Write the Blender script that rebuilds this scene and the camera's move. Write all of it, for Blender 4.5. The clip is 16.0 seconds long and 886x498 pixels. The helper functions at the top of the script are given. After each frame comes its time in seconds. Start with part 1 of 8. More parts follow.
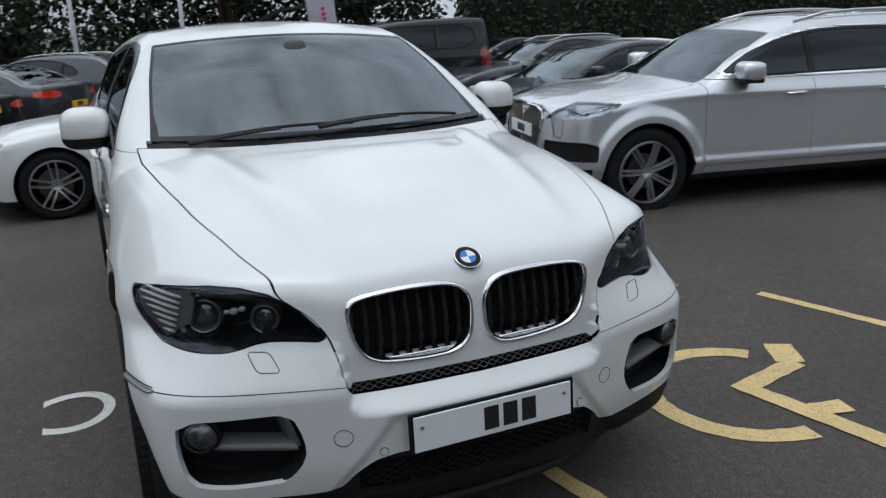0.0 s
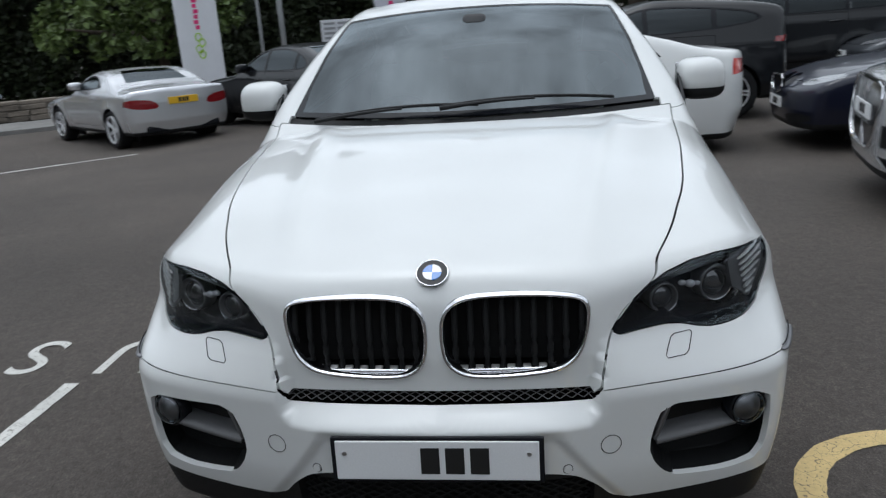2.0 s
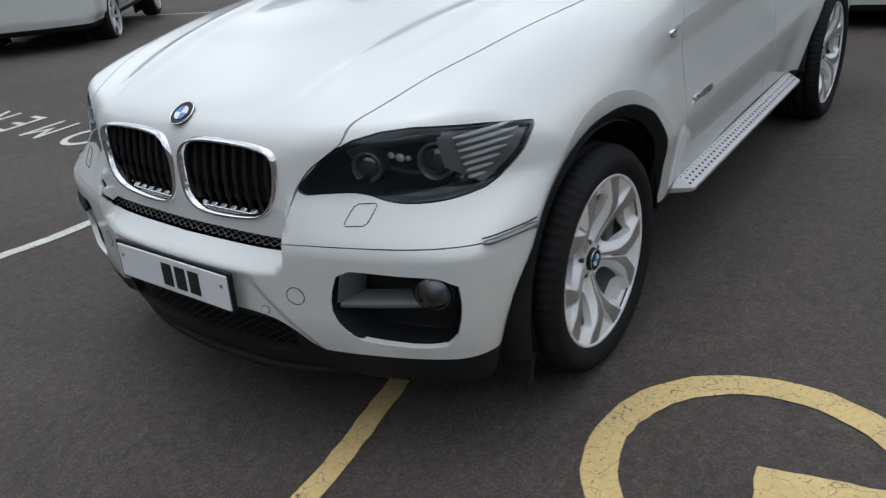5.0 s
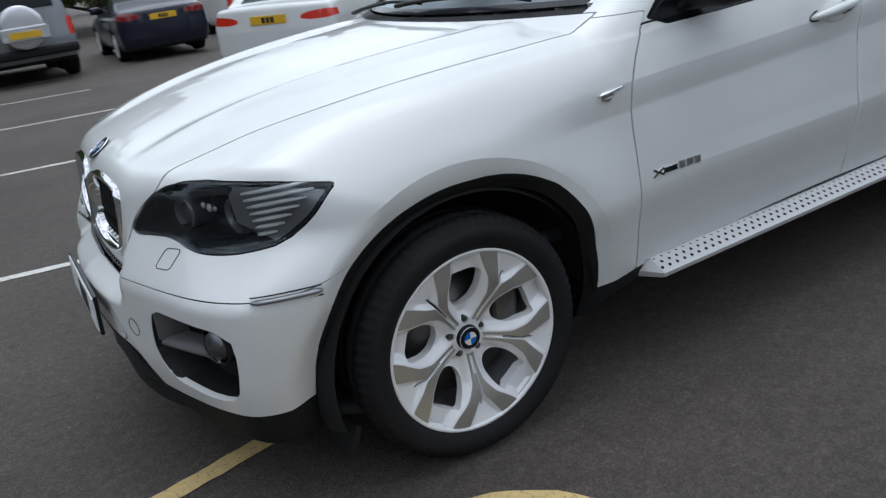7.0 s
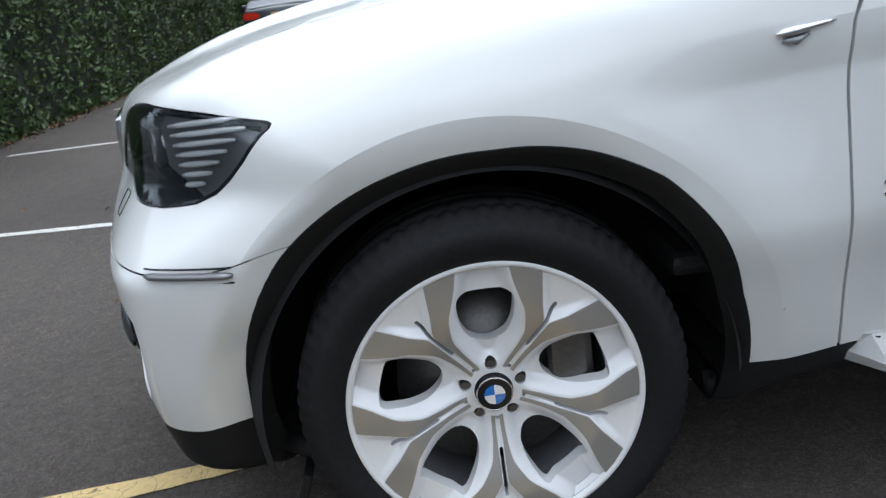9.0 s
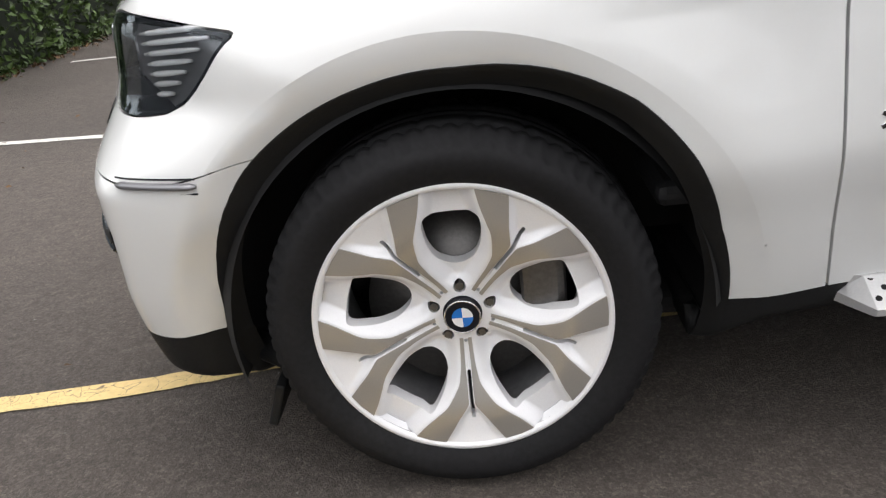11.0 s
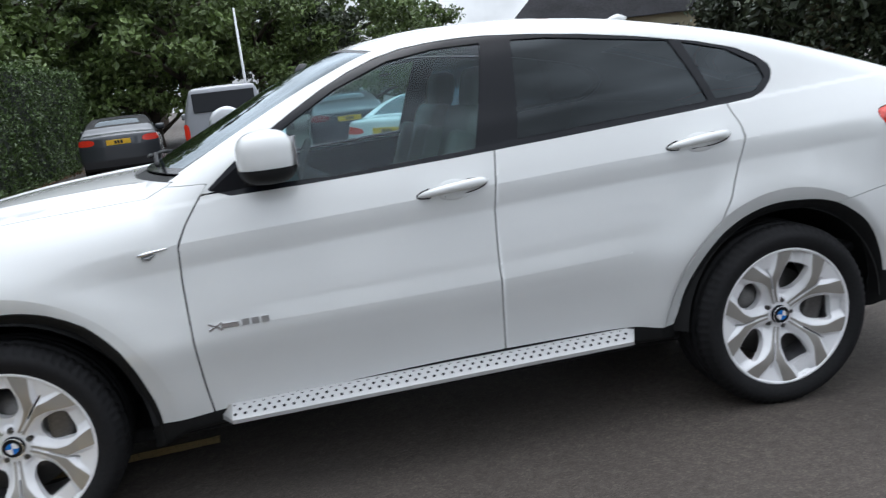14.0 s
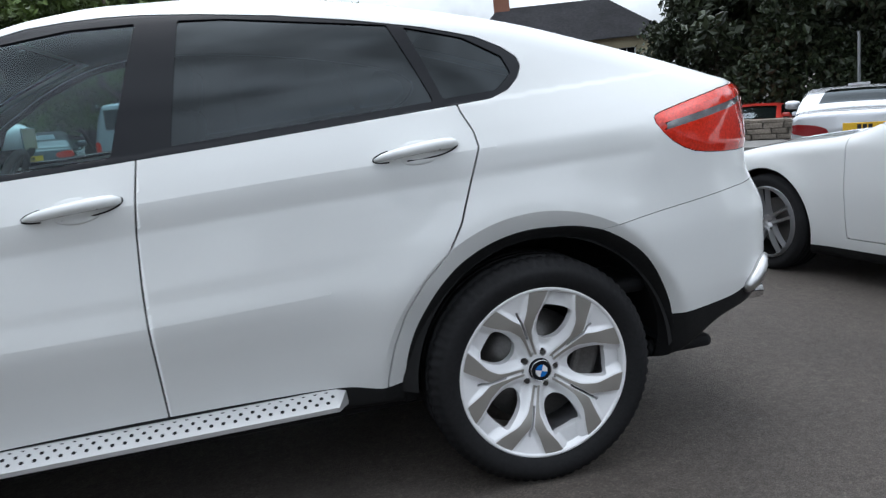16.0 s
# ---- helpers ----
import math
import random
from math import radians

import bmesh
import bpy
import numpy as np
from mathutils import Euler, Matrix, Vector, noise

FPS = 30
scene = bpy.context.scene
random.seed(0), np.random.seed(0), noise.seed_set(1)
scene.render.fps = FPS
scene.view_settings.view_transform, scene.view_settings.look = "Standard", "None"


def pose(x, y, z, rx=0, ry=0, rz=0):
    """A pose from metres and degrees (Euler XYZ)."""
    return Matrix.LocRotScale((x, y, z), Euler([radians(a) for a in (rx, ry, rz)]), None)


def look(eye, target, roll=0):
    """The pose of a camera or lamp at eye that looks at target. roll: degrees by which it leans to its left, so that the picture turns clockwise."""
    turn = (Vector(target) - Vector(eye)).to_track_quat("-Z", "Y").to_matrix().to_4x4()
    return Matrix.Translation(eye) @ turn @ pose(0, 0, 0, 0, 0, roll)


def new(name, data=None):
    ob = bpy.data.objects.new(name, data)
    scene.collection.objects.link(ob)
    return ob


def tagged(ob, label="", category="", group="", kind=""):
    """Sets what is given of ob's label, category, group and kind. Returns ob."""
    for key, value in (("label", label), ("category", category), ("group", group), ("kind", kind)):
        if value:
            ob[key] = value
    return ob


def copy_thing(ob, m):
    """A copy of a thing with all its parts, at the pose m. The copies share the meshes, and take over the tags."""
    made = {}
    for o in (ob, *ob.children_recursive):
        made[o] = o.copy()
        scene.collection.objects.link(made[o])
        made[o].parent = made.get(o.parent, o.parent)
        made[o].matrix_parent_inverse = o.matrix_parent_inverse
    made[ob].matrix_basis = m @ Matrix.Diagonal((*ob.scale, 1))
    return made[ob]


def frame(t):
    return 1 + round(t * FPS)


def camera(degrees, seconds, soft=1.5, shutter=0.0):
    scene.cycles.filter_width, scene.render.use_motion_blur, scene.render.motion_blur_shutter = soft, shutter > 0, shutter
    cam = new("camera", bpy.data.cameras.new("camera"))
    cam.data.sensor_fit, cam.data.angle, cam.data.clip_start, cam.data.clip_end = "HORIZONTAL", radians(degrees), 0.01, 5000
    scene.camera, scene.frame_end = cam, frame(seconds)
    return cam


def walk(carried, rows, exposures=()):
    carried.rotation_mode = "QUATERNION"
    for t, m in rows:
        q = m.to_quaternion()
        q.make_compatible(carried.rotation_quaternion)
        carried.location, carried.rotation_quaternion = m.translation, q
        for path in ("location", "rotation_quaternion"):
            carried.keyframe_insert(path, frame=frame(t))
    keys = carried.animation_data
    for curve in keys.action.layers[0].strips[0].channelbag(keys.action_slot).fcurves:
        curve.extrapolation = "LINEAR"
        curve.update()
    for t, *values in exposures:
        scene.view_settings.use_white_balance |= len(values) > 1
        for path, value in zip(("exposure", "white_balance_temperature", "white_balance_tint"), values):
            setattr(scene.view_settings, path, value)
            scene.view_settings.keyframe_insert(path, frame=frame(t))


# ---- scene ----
cam = camera(59.0, 16.0, soft=1.25, shutter=0.3)
PATH = [
    (0, (-2.708, 0.97, 1.713), (-0.959, 0.192, 1.133), -1.4),
    (0.5, (-2.715, 0.65, 1.693), (-0.908, 0.064, 1.067), -1.7),
    (1, (-2.707, 0.315, 1.706), (-0.838, -0.031, 1.084), -2.7),
    (1.5, (-2.622, 0.023, 1.697), (-0.718, 0.038, 1.086), -3.7),
    (2, (-2.578, -0.28, 1.688), (-0.691, -0.03, 1.071), -4.0),
    (2.5, (-2.559, -0.621, 1.689), (-0.774, -0.008, 1.026), -4.7),
    (3, (-2.408, -0.899, 1.644), (-0.717, -0.125, 0.908), -5.0),
    (3.5, (-2.219, -1.162, 1.622), (-0.677, -0.206, 0.778), -5.5),
    (4, (-1.98, -1.417, 1.563), (-0.541, -0.361, 0.662), -6.3),
    (4.5, (-1.965, -1.663, 1.561), (-0.549, -0.573, 0.663), -6.5),
    (5, (-2.0, -1.929, 1.577), (-0.599, -0.806, 0.695), -6.5),
    (5.2, (-1.969, -2.049, 1.594), (-0.567, -0.912, 0.733), -6.4),
    (7.3, (-0.825, -2.693, 1.404), (-0.068, -0.965, 0.739), -8.4),
    (7.5, (-0.723, -2.691, 1.352), (-0.056, -0.912, 0.725), -8.4),
    (8, (-0.46, -2.527, 1.299), (0.005, -0.688, 0.666), -8.1),
    (8.5, (-0.232, -2.37, 1.224), (-0.016, -0.477, 0.615), -7.7),
    (9, (-0.073, -2.24, 1.147), (-0.039, -0.346, 0.503), -7.5),
    (9.5, (-0.033, -2.13, 1.044), (-0.096, -0.269, 0.313), -6.6),
    (9.7, (-0.013, -2.106, 0.949), (-0.073, -0.241, 0.23), -6.4),
    (11.8, (0.229, -2.582, 1.284), (0.022, -0.787, 0.426), -7.7),
    (12, (0.28, -2.766, 1.32), (0.075, -0.947, 0.514), -7.52),
    (12.5, (0.474, -3.148, 1.414), (0.297, -1.268, 0.754), -7.86),
    (13, (0.63, -3.441, 1.439), (0.608, -1.526, 0.863), -7.15),
    (13.5, (0.816, -3.609, 1.444), (1.045, -1.681, 0.964), -7.04),
    (14, (1.052, -3.671, 1.457), (1.418, -1.75, 1.034), -6.69),
    (14.5, (1.359, -3.704, 1.432), (1.773, -1.789, 1.032), -6.5),
    (15, (1.652, -3.627, 1.383), (2.067, -1.713, 0.98), -6.46),
    (15.5, (1.914, -3.413, 1.326), (2.35, -1.503, 0.925), -6.11),
    (16, (2.119, -3.248, 1.263), (2.559, -1.334, 0.888), -6.04),
]
EXPOSURE = [(0.0, -0.76, 5850.0, 7.0), (0.5, -0.60, 5880.0, 7.0), (2.0, -0.65, 5900.0, 7.0), (3.0, -0.66, 5900.0, 7.0), (5.0, -0.65, 5950.0, 7.0), (7.5, -0.49, 5750.0, 7.5), (8.5, -0.22, 5750.0, 7.5), (9.0, -0.03, 5750.0, 7.5), (9.5, 0.28, 6300.0, 11.0), (9.7, 0.36, 6450.0, 12.0), (12.0, 0.38, 6600.0, 12.0), (12.5, -0.1, 6350.0, 11.5), (13.0, -0.28, 6200.0, 11.0), (13.5, -0.09, 6100.0, 10.0), (14.5, -0.01, 5850.0, 8.0), (16.0, -0.02, 5850.0, 7.5)]
walk(cam, [(t, look(eye, target, roll)) for t, eye, target, roll in PATH], EXPOSURE)


# ---- sky and sun: an overcast afternoon ----
world = bpy.data.worlds.new("overcast_sky")
scene.world = world
world.use_nodes = True
wn = world.node_tree
wn.nodes.clear()
sky = wn.nodes.new("ShaderNodeTexSky")
sky.sky_type, sky.sun_disc = "NISHITA", False
sky.sun_elevation, sky.sun_rotation = radians(83), radians(34)
sky.air_density, sky.dust_density, sky.ozone_density = 1.0, 6.0, 1.0
grey = wn.nodes.new("ShaderNodeHueSaturation")
grey.inputs["Saturation"].default_value = 0.25
cloud = wn.nodes.new("ShaderNodeTexNoise")
cloud.inputs["Scale"].default_value, cloud.inputs["Detail"].default_value = 4.2, 6.0
ramp = wn.nodes.new("ShaderNodeMapRange")
ramp.inputs["From Min"].default_value, ramp.inputs["From Max"].default_value = 0.35, 0.65
ramp.inputs["To Min"].default_value, ramp.inputs["To Max"].default_value = 0.52, 1.46
mul = wn.nodes.new("ShaderNodeVectorMath")
mul.operation = "SCALE"
bg = wn.nodes.new("ShaderNodeBackground")
bg.inputs["Strength"].default_value = 0.15
wout = wn.nodes.new("ShaderNodeOutputWorld")
wn.links.new(sky.outputs[0], grey.inputs["Color"])
wn.links.new(cloud.outputs["Fac"], ramp.inputs["Value"])
wn.links.new(ramp.outputs[0], mul.inputs["Scale"])
veil = wn.nodes.new("ShaderNodeVectorMath")
veil.operation = "ADD"
veil.inputs[1].default_value = (4.4, 4.5, 4.6)
wn.links.new(grey.outputs[0], veil.inputs[0])
wn.links.new(veil.outputs[0], mul.inputs[0])
wn.links.new(mul.outputs[0], bg.inputs["Color"])
wn.links.new(bg.outputs[0], wout.inputs["Surface"])

lamp = bpy.data.lights.new("sun", "SUN")
lamp.energy, lamp.angle, lamp.color = 0.6, radians(150), (1.0, 0.97, 0.93)
sun = new("sun", lamp)
sun.matrix_world = look((1.0, 1.5, 16), (0, 0, 0))


# ---- materials ----
def material(name, color, rough=0.5, metal=0.0, coat=0.0, spec=0.5, grain=0.0, scale=40.0, stain=0.0, stain_scale=1.5, bump=0.0,
             bump_scale=None, flake=0.0, trans=0.0, rand=0.0, dark=None, emit=0.0, island=False, coat_rough=0.03):
    m = bpy.data.materials.new(name)
    m.use_nodes = True
    nt = m.node_tree
    b = nt.nodes["Principled BSDF"]
    b.inputs["Base Color"].default_value = (*color, 1)
    b.inputs["Roughness"].default_value = rough
    b.inputs["Metallic"].default_value = metal
    b.inputs["Coat Weight"].default_value = coat
    b.inputs["Coat Roughness"].default_value = coat_rough
    b.inputs["Specular IOR Level"].default_value = spec
    b.inputs["Transmission Weight"].default_value = trans
    co = nt.nodes.new("ShaderNodeTexCoord")
    last = None

    def tex(sc, detail=6.0, rough_=0.6):
        n = nt.nodes.new("ShaderNodeTexNoise")
        n.inputs["Scale"].default_value, n.inputs["Detail"].default_value, n.inputs["Roughness"].default_value = sc, detail, rough_
        nt.links.new(co.outputs["Object"], n.inputs["Vector"])
        return n
    shade = None
    for amount, sc in ((grain, scale), (stain, stain_scale)):
        if amount:
            n = tex(sc)
            r = nt.nodes.new("ShaderNodeMapRange")
            r.inputs["From Min"].default_value, r.inputs["From Max"].default_value = 0.3, 0.7
            r.inputs["To Min"].default_value, r.inputs["To Max"].default_value = 1 - amount, 1 + amount
            nt.links.new(n.outputs["Fac"], r.inputs["Value"])
            if shade is None:
                shade = r.outputs[0]
            else:
                x = nt.nodes.new("ShaderNodeMath")
                x.operation = "MULTIPLY"
                nt.links.new(shade, x.inputs[0])
                nt.links.new(r.outputs[0], x.inputs[1])
                shade = x.outputs[0]
    if rand:
        oi = nt.nodes.new("ShaderNodeNewGeometry" if island else "ShaderNodeObjectInfo")
        r = nt.nodes.new("ShaderNodeMapRange")
        r.inputs["To Min"].default_value, r.inputs["To Max"].default_value = 1 - rand, 1 + rand
        nt.links.new(oi.outputs["Random Per Island" if island else "Random"], r.inputs["Value"])
        if shade is None:
            shade = r.outputs[0]
        else:
            x = nt.nodes.new("ShaderNodeMath")
            x.operation = "MULTIPLY"
            nt.links.new(shade, x.inputs[0])
            nt.links.new(r.outputs[0], x.inputs[1])
            shade = x.outputs[0]
    if shade is not None:
        v = nt.nodes.new("ShaderNodeVectorMath")
        v.operation = "SCALE"
        v.inputs[0].default_value = color
        nt.links.new(shade, v.inputs["Scale"])
        nt.links.new(v.outputs[0], b.inputs["Base Color"])
    if bump:
        n = tex(bump_scale or scale, 8.0)
        bp = nt.nodes.new("ShaderNodeBump")
        bp.inputs["Strength"].default_value, bp.inputs["Distance"].default_value = min(1.0, bump), 0.01
        nt.links.new(n.outputs["Fac"], bp.inputs["Height"])
        nt.links.new(bp.outputs[0], b.inputs["Normal"])
    if emit:
        b.inputs["Emission Color"].default_value = (*color, 1)
        b.inputs["Emission Strength"].default_value = emit
    return m


def pane_glass(name, tint, gloss=1.0, ior=1.62):
    """Thin glass: a tinted pane that mirrors more at a slant."""
    m = bpy.data.materials.new(name)
    m.use_nodes = True
    nt = m.node_tree
    nt.nodes.clear()
    o = nt.nodes.new("ShaderNodeOutputMaterial")
    mix = nt.nodes.new("ShaderNodeMixShader")
    tr = nt.nodes.new("ShaderNodeBsdfTransparent")
    tr.inputs["Color"].default_value = (*tint, 1)
    gl = nt.nodes.new("ShaderNodeBsdfGlossy")
    gl.inputs["Roughness"].default_value = 0.01
    gl.inputs["Color"].default_value = (gloss * 0.86, gloss * 0.95, gloss, 1)
    fr = nt.nodes.new("ShaderNodeFresnel")
    fr.inputs["IOR"].default_value = ior
    nt.links.new(fr.outputs[0], mix.inputs["Fac"])
    nt.links.new(tr.outputs[0], mix.inputs[1])
    nt.links.new(gl.outputs[0], mix.inputs[2])
    nt.links.new(mix.outputs[0], o.inputs["Surface"])
    return m


WHITE = material("white_paint", (0.72, 0.73, 0.72), 0.45, coat=1.0, spec=0.3, coat_rough=0.025, grain=0.02, scale=900, stain=0.012, stain_scale=3)
SILVER = material("silver_paint", (0.66, 0.67, 0.69), 0.27, metal=0.62, coat=0.9, grain=0.06, scale=1500)
BLACK_PAINT = material("black_paint", (0.008, 0.009, 0.011), 0.3, coat=0.55, spec=0.2, grain=0.1, scale=900)
NAVY_PAINT = material("midnight_paint", (0.010, 0.012, 0.026), 0.3, coat=0.7, spec=0.2, grain=0.1, scale=900)
GREY_PAINT = material("grey_paint", (0.050, 0.055, 0.063), 0.32, metal=0.4, coat=0.9, grain=0.08, scale=1500)
RED_PAINT = material("red_paint", (0.45, 0.03, 0.02), 0.35, coat=0.9, grain=0.03, scale=900)
BLUE_PAINT = material("pale_paint", (0.5, 0.55, 0.6), 0.35, coat=0.9, grain=0.03, scale=900)
PLASTIC = material("black_plastic", (0.013, 0.0135, 0.014), 0.55, spec=0.22, grain=0.2, scale=300, bump=0.15, bump_scale=700)
GLOSS_BLACK = material("gloss_black", (0.010, 0.011, 0.014), 0.18, spec=0.22)
DARK = material("dark_inside", (0.010, 0.010, 0.0105), 0.9, grain=0.2, scale=20)
CABIN = material("cabin_trim", (0.035, 0.035, 0.037), 0.6, grain=0.15, scale=200, bump=0.1, bump_scale=400)
LEATHER = material("cream_leather", (0.30, 0.28, 0.25), 0.5, grain=0.06, scale=120, bump=0.15, bump_scale=300)
CHROME = material("chrome", (0.80, 0.80, 0.82), 0.07, metal=1.0)
OLD_SILVER = material("dull_silver_paint", (0.27, 0.28, 0.30), 0.35, metal=0.4, coat=0.7, grain=0.06, scale=1500)
STEP = material("step_aluminium", (0.62, 0.62, 0.62), 0.35, metal=0.45, grain=0.05, scale=200)
SATIN = material("satin_metal", (0.55, 0.55, 0.55), 0.32, metal=1.0, grain=0.05, scale=300)
ALLOY = material("silver_alloy", (0.86, 0.86, 0.87), 0.34, metal=0.08, coat=0.5, grain=0.03, scale=400)
ALLOY_CUT = material("machined_alloy", (0.40, 0.382, 0.35), 0.30, metal=0.5, grain=0.06, scale=500)
ALLOY_DARK = material("grey_alloy", (0.22, 0.22, 0.23), 0.35, metal=0.7, grain=0.05, scale=400)
ALLOY_GREY = material("bright_grey_alloy", (0.50, 0.50, 0.51), 0.3, metal=0.55, coat=0.4, grain=0.05, scale=400)
BARREL = material("inner_barrel", (0.30, 0.30, 0.305), 0.45, metal=0.3, grain=0.1, scale=60)
STEEL = material("brake_steel", (0.15, 0.145, 0.14), 0.45, metal=0.9, grain=0.15, scale=120)
RUBBER = material("tyre_rubber", (0.0125, 0.0125, 0.0135), 0.75, spec=0.22, grain=0.25, scale=90, stain=0.2, stain_scale=6, bump=0.2, bump_scale=500)
GLASS_CLEAR = pane_glass("clear_glass", (0.58, 0.75, 0.77), 1.0, 1.5)
GLASS_DARK = pane_glass("privacy_glass", (0.06, 0.085, 0.105), 1.0, 1.53)
GLASS_LENS = pane_glass("lamp_lens", (0.96, 0.97, 0.98), 1.0, 1.55)
GLASS_SCREEN = pane_glass("windscreen_glass", (0.06, 0.085, 0.088), 1.0, 2.1)
GLASS_FRONT = pane_glass("front_glass", (0.45, 0.52, 0.52), 1.0, 1.9)
INLET_GREY = material("satin_grey_plastic", (0.11, 0.11, 0.113), 0.38, grain=0.08, scale=200)
BROW_SKY_GREY = material("lamp_shelf_grey", (0.16, 0.165, 0.175), 0.35, metal=0.3, grain=0.06, scale=150)
PROJECTOR = material("projector_glass", (0.03, 0.032, 0.036), 0.05, spec=1.0, coat=1.0)
LAMP_SILVER = material("lamp_silver", (0.66, 0.67, 0.70), 0.25, metal=0.3, grain=0.1, scale=150)
RED_LENS = material("red_lens", (0.66, 0.035, 0.016), 0.12, coat=1.0, grain=0.25, scale=120)
RED_DARK = material("dark_red_lens", (0.20, 0.012, 0.015), 0.12, coat=1.0, grain=0.25, scale=120)
CLEAR_LENS = material("frosted_lens", (0.26, 0.27, 0.28), 0.12, metal=0.4, coat=1.0, grain=0.15, scale=150)
PLATE_WHITE = material("white_plate", (0.78, 0.79, 0.80), 0.4, grain=0.03, scale=200)
PLATE_YELLOW = material("yellow_plate", (0.75, 0.45, 0.02), 0.4, grain=0.03, scale=200)
INK = material("black_ink", (0.012, 0.012, 0.012), 0.5)
BLUE = material("blue_enamel", (0.01, 0.16, 0.55), 0.25, coat=1.0)
ENAMEL = material("white_enamel", (0.80, 0.80, 0.80), 0.25, coat=1.0)


# ---- mesh kit ----
def pchip(xs, ys):
    """A smooth curve through a few control values that does not overshoot."""
    xs, ys = np.array(xs, float), np.array(ys, float)
    h = np.diff(xs)
    d = np.diff(ys) / h
    m = np.zeros(len(xs))
    m[0], m[-1] = d[0], d[-1]
    for i in range(1, len(xs) - 1):
        if d[i - 1] * d[i] > 0:
            w1, w2 = 2 * h[i] + h[i - 1], h[i] + 2 * h[i - 1]
            m[i] = (w1 + w2) / (w1 / d[i - 1] + w2 / d[i])

    def f(x):
        x = np.asarray(x, float)
        i = np.clip(np.searchsorted(xs, x) - 1, 0, len(xs) - 2)
        t = (x - xs[i]) / h[i]
        tc = np.clip(t, 0, 1)
        y = ((1 + 2 * tc) * (1 - tc) ** 2 * ys[i] + tc * (1 - tc) ** 2 * h[i] * m[i]
             + tc * tc * (3 - 2 * tc) * ys[i + 1] + tc * tc * (tc - 1) * h[i] * m[i + 1])
        return y + np.where(t < 0, t * h[i] * m[0], 0) + np.where(t > 1, (t - 1) * h[i] * m[-1], 0)
    return f


def step(a, b, x):
    t = np.clip((x - a) / (b - a), 0, 1)
    return t * t * (3 - 2 * t)


def smax(a, b, k):
    h = np.clip(0.5 + 0.5 * (a - b) / k, 0, 1)
    return b + (a - b) * h + k * h * (1 - h)


def shell(g, xa, xb, zc, nphi, nx, nth, mid=None):
    """The half surface y <= 0 of the solid g < 0, reached by rays from a spine."""
    ph = np.linspace(0, 90, nphi + 1)
    rows = [(xa, math.sin(radians(p)), -math.cos(radians(p))) for p in ph]
    rows += [(x, 1.0, 0.0) for x in np.linspace(xa, xb, nx + 1)[1:-1]]
    rows += [(xb, math.sin(radians(p)), math.cos(radians(p))) for p in ph[::-1]]
    rows = np.array(rows)
    th = np.radians(np.linspace(-90, 90, nth + 1))
    o = np.zeros((len(rows), nth + 1, 3))
    d = np.zeros_like(o)
    o[..., 0], o[..., 2] = rows[:, None, 0], zc
    d[..., 0] = rows[:, None, 2]
    d[..., 1] = -rows[:, None, 1] * np.cos(th)[None]
    d[..., 2] = rows[:, None, 1] * np.sin(th)[None]
    d[:, 0, 1] = d[:, -1, 1] = 0
    lo, hi = np.zeros(d.shape[:2]), np.full(d.shape[:2], 3.0)
    for _ in range(26):
        m = (lo + hi) / 2
        inside = g(o + m[..., None] * d) < 0
        lo, hi = np.where(inside, m, lo), np.where(inside, hi, m)
    v = o + lo[..., None] * d
    n, k = v.shape[:2]
    i = np.arange(n * k).reshape(n, k)
    a, b, c, e = i[:-1, :-1].ravel(), i[1:, :-1].ravel(), i[1:, 1:].ravel(), i[:-1, 1:].ravel()
    t = np.concatenate([np.stack([a, b, c], 1), np.stack([a, c, e], 1)])
    v = v.reshape(-1, 3)
    area = np.linalg.norm(np.cross(v[t[:, 1]] - v[t[:, 0]], v[t[:, 2]] - v[t[:, 0]]), axis=1)
    return v, t[area > 1e-10][:, ::-1] if np.mean(np.cross(v[c] - v[a], v[e] - v[b])[:, 1]) > 0 else t[area > 1e-10]


def used(v, t):
    u, inv = np.unique(t, return_inverse=True)
    return v[u], inv.reshape(-1, 3)


def clip(v, t, s):
    """What lies where s < 0; s is a value for each corner."""
    s = np.where(np.abs(s) < 1e-9, 1e-9, s)
    ins = s[t] < 0
    cnt = ins.sum(1)
    keep = t[cnt == 3]
    out, verts, cache = [keep], [v], {}
    base = len(v)
    new_v = []

    def cross(p, q):
        key = (p, q) if p < q else (q, p)
        if key not in cache:
            f = s[p] / (s[p] - s[q])
            cache[key] = base + len(new_v)
            new_v.append(v[p] + f * (v[q] - v[p]))
        return cache[key]
    extra = []
    for tri, inn in zip(t[(cnt == 1) | (cnt == 2)], ins[(cnt == 1) | (cnt == 2)]):
        if inn.sum() == 1:
            j = int(np.argmax(inn))
            a, b, c = tri[j], tri[(j + 1) % 3], tri[(j + 2) % 3]
            extra.append((a, cross(a, b), cross(a, c)))
        else:
            j = int(np.argmin(inn))
            a, b, c = tri[j], tri[(j + 1) % 3], tri[(j + 2) % 3]
            p, q = cross(a, b), cross(a, c)
            extra += [(p, b, c), (p, c, q)]
    if new_v:
        verts.append(np.array(new_v))
    if extra:
        out.append(np.array(extra))
    tt = np.concatenate(out)
    if len(tt) == 0:
        return np.zeros((0, 3)), np.zeros((0, 3), int)
    return used(np.concatenate(verts), tt)


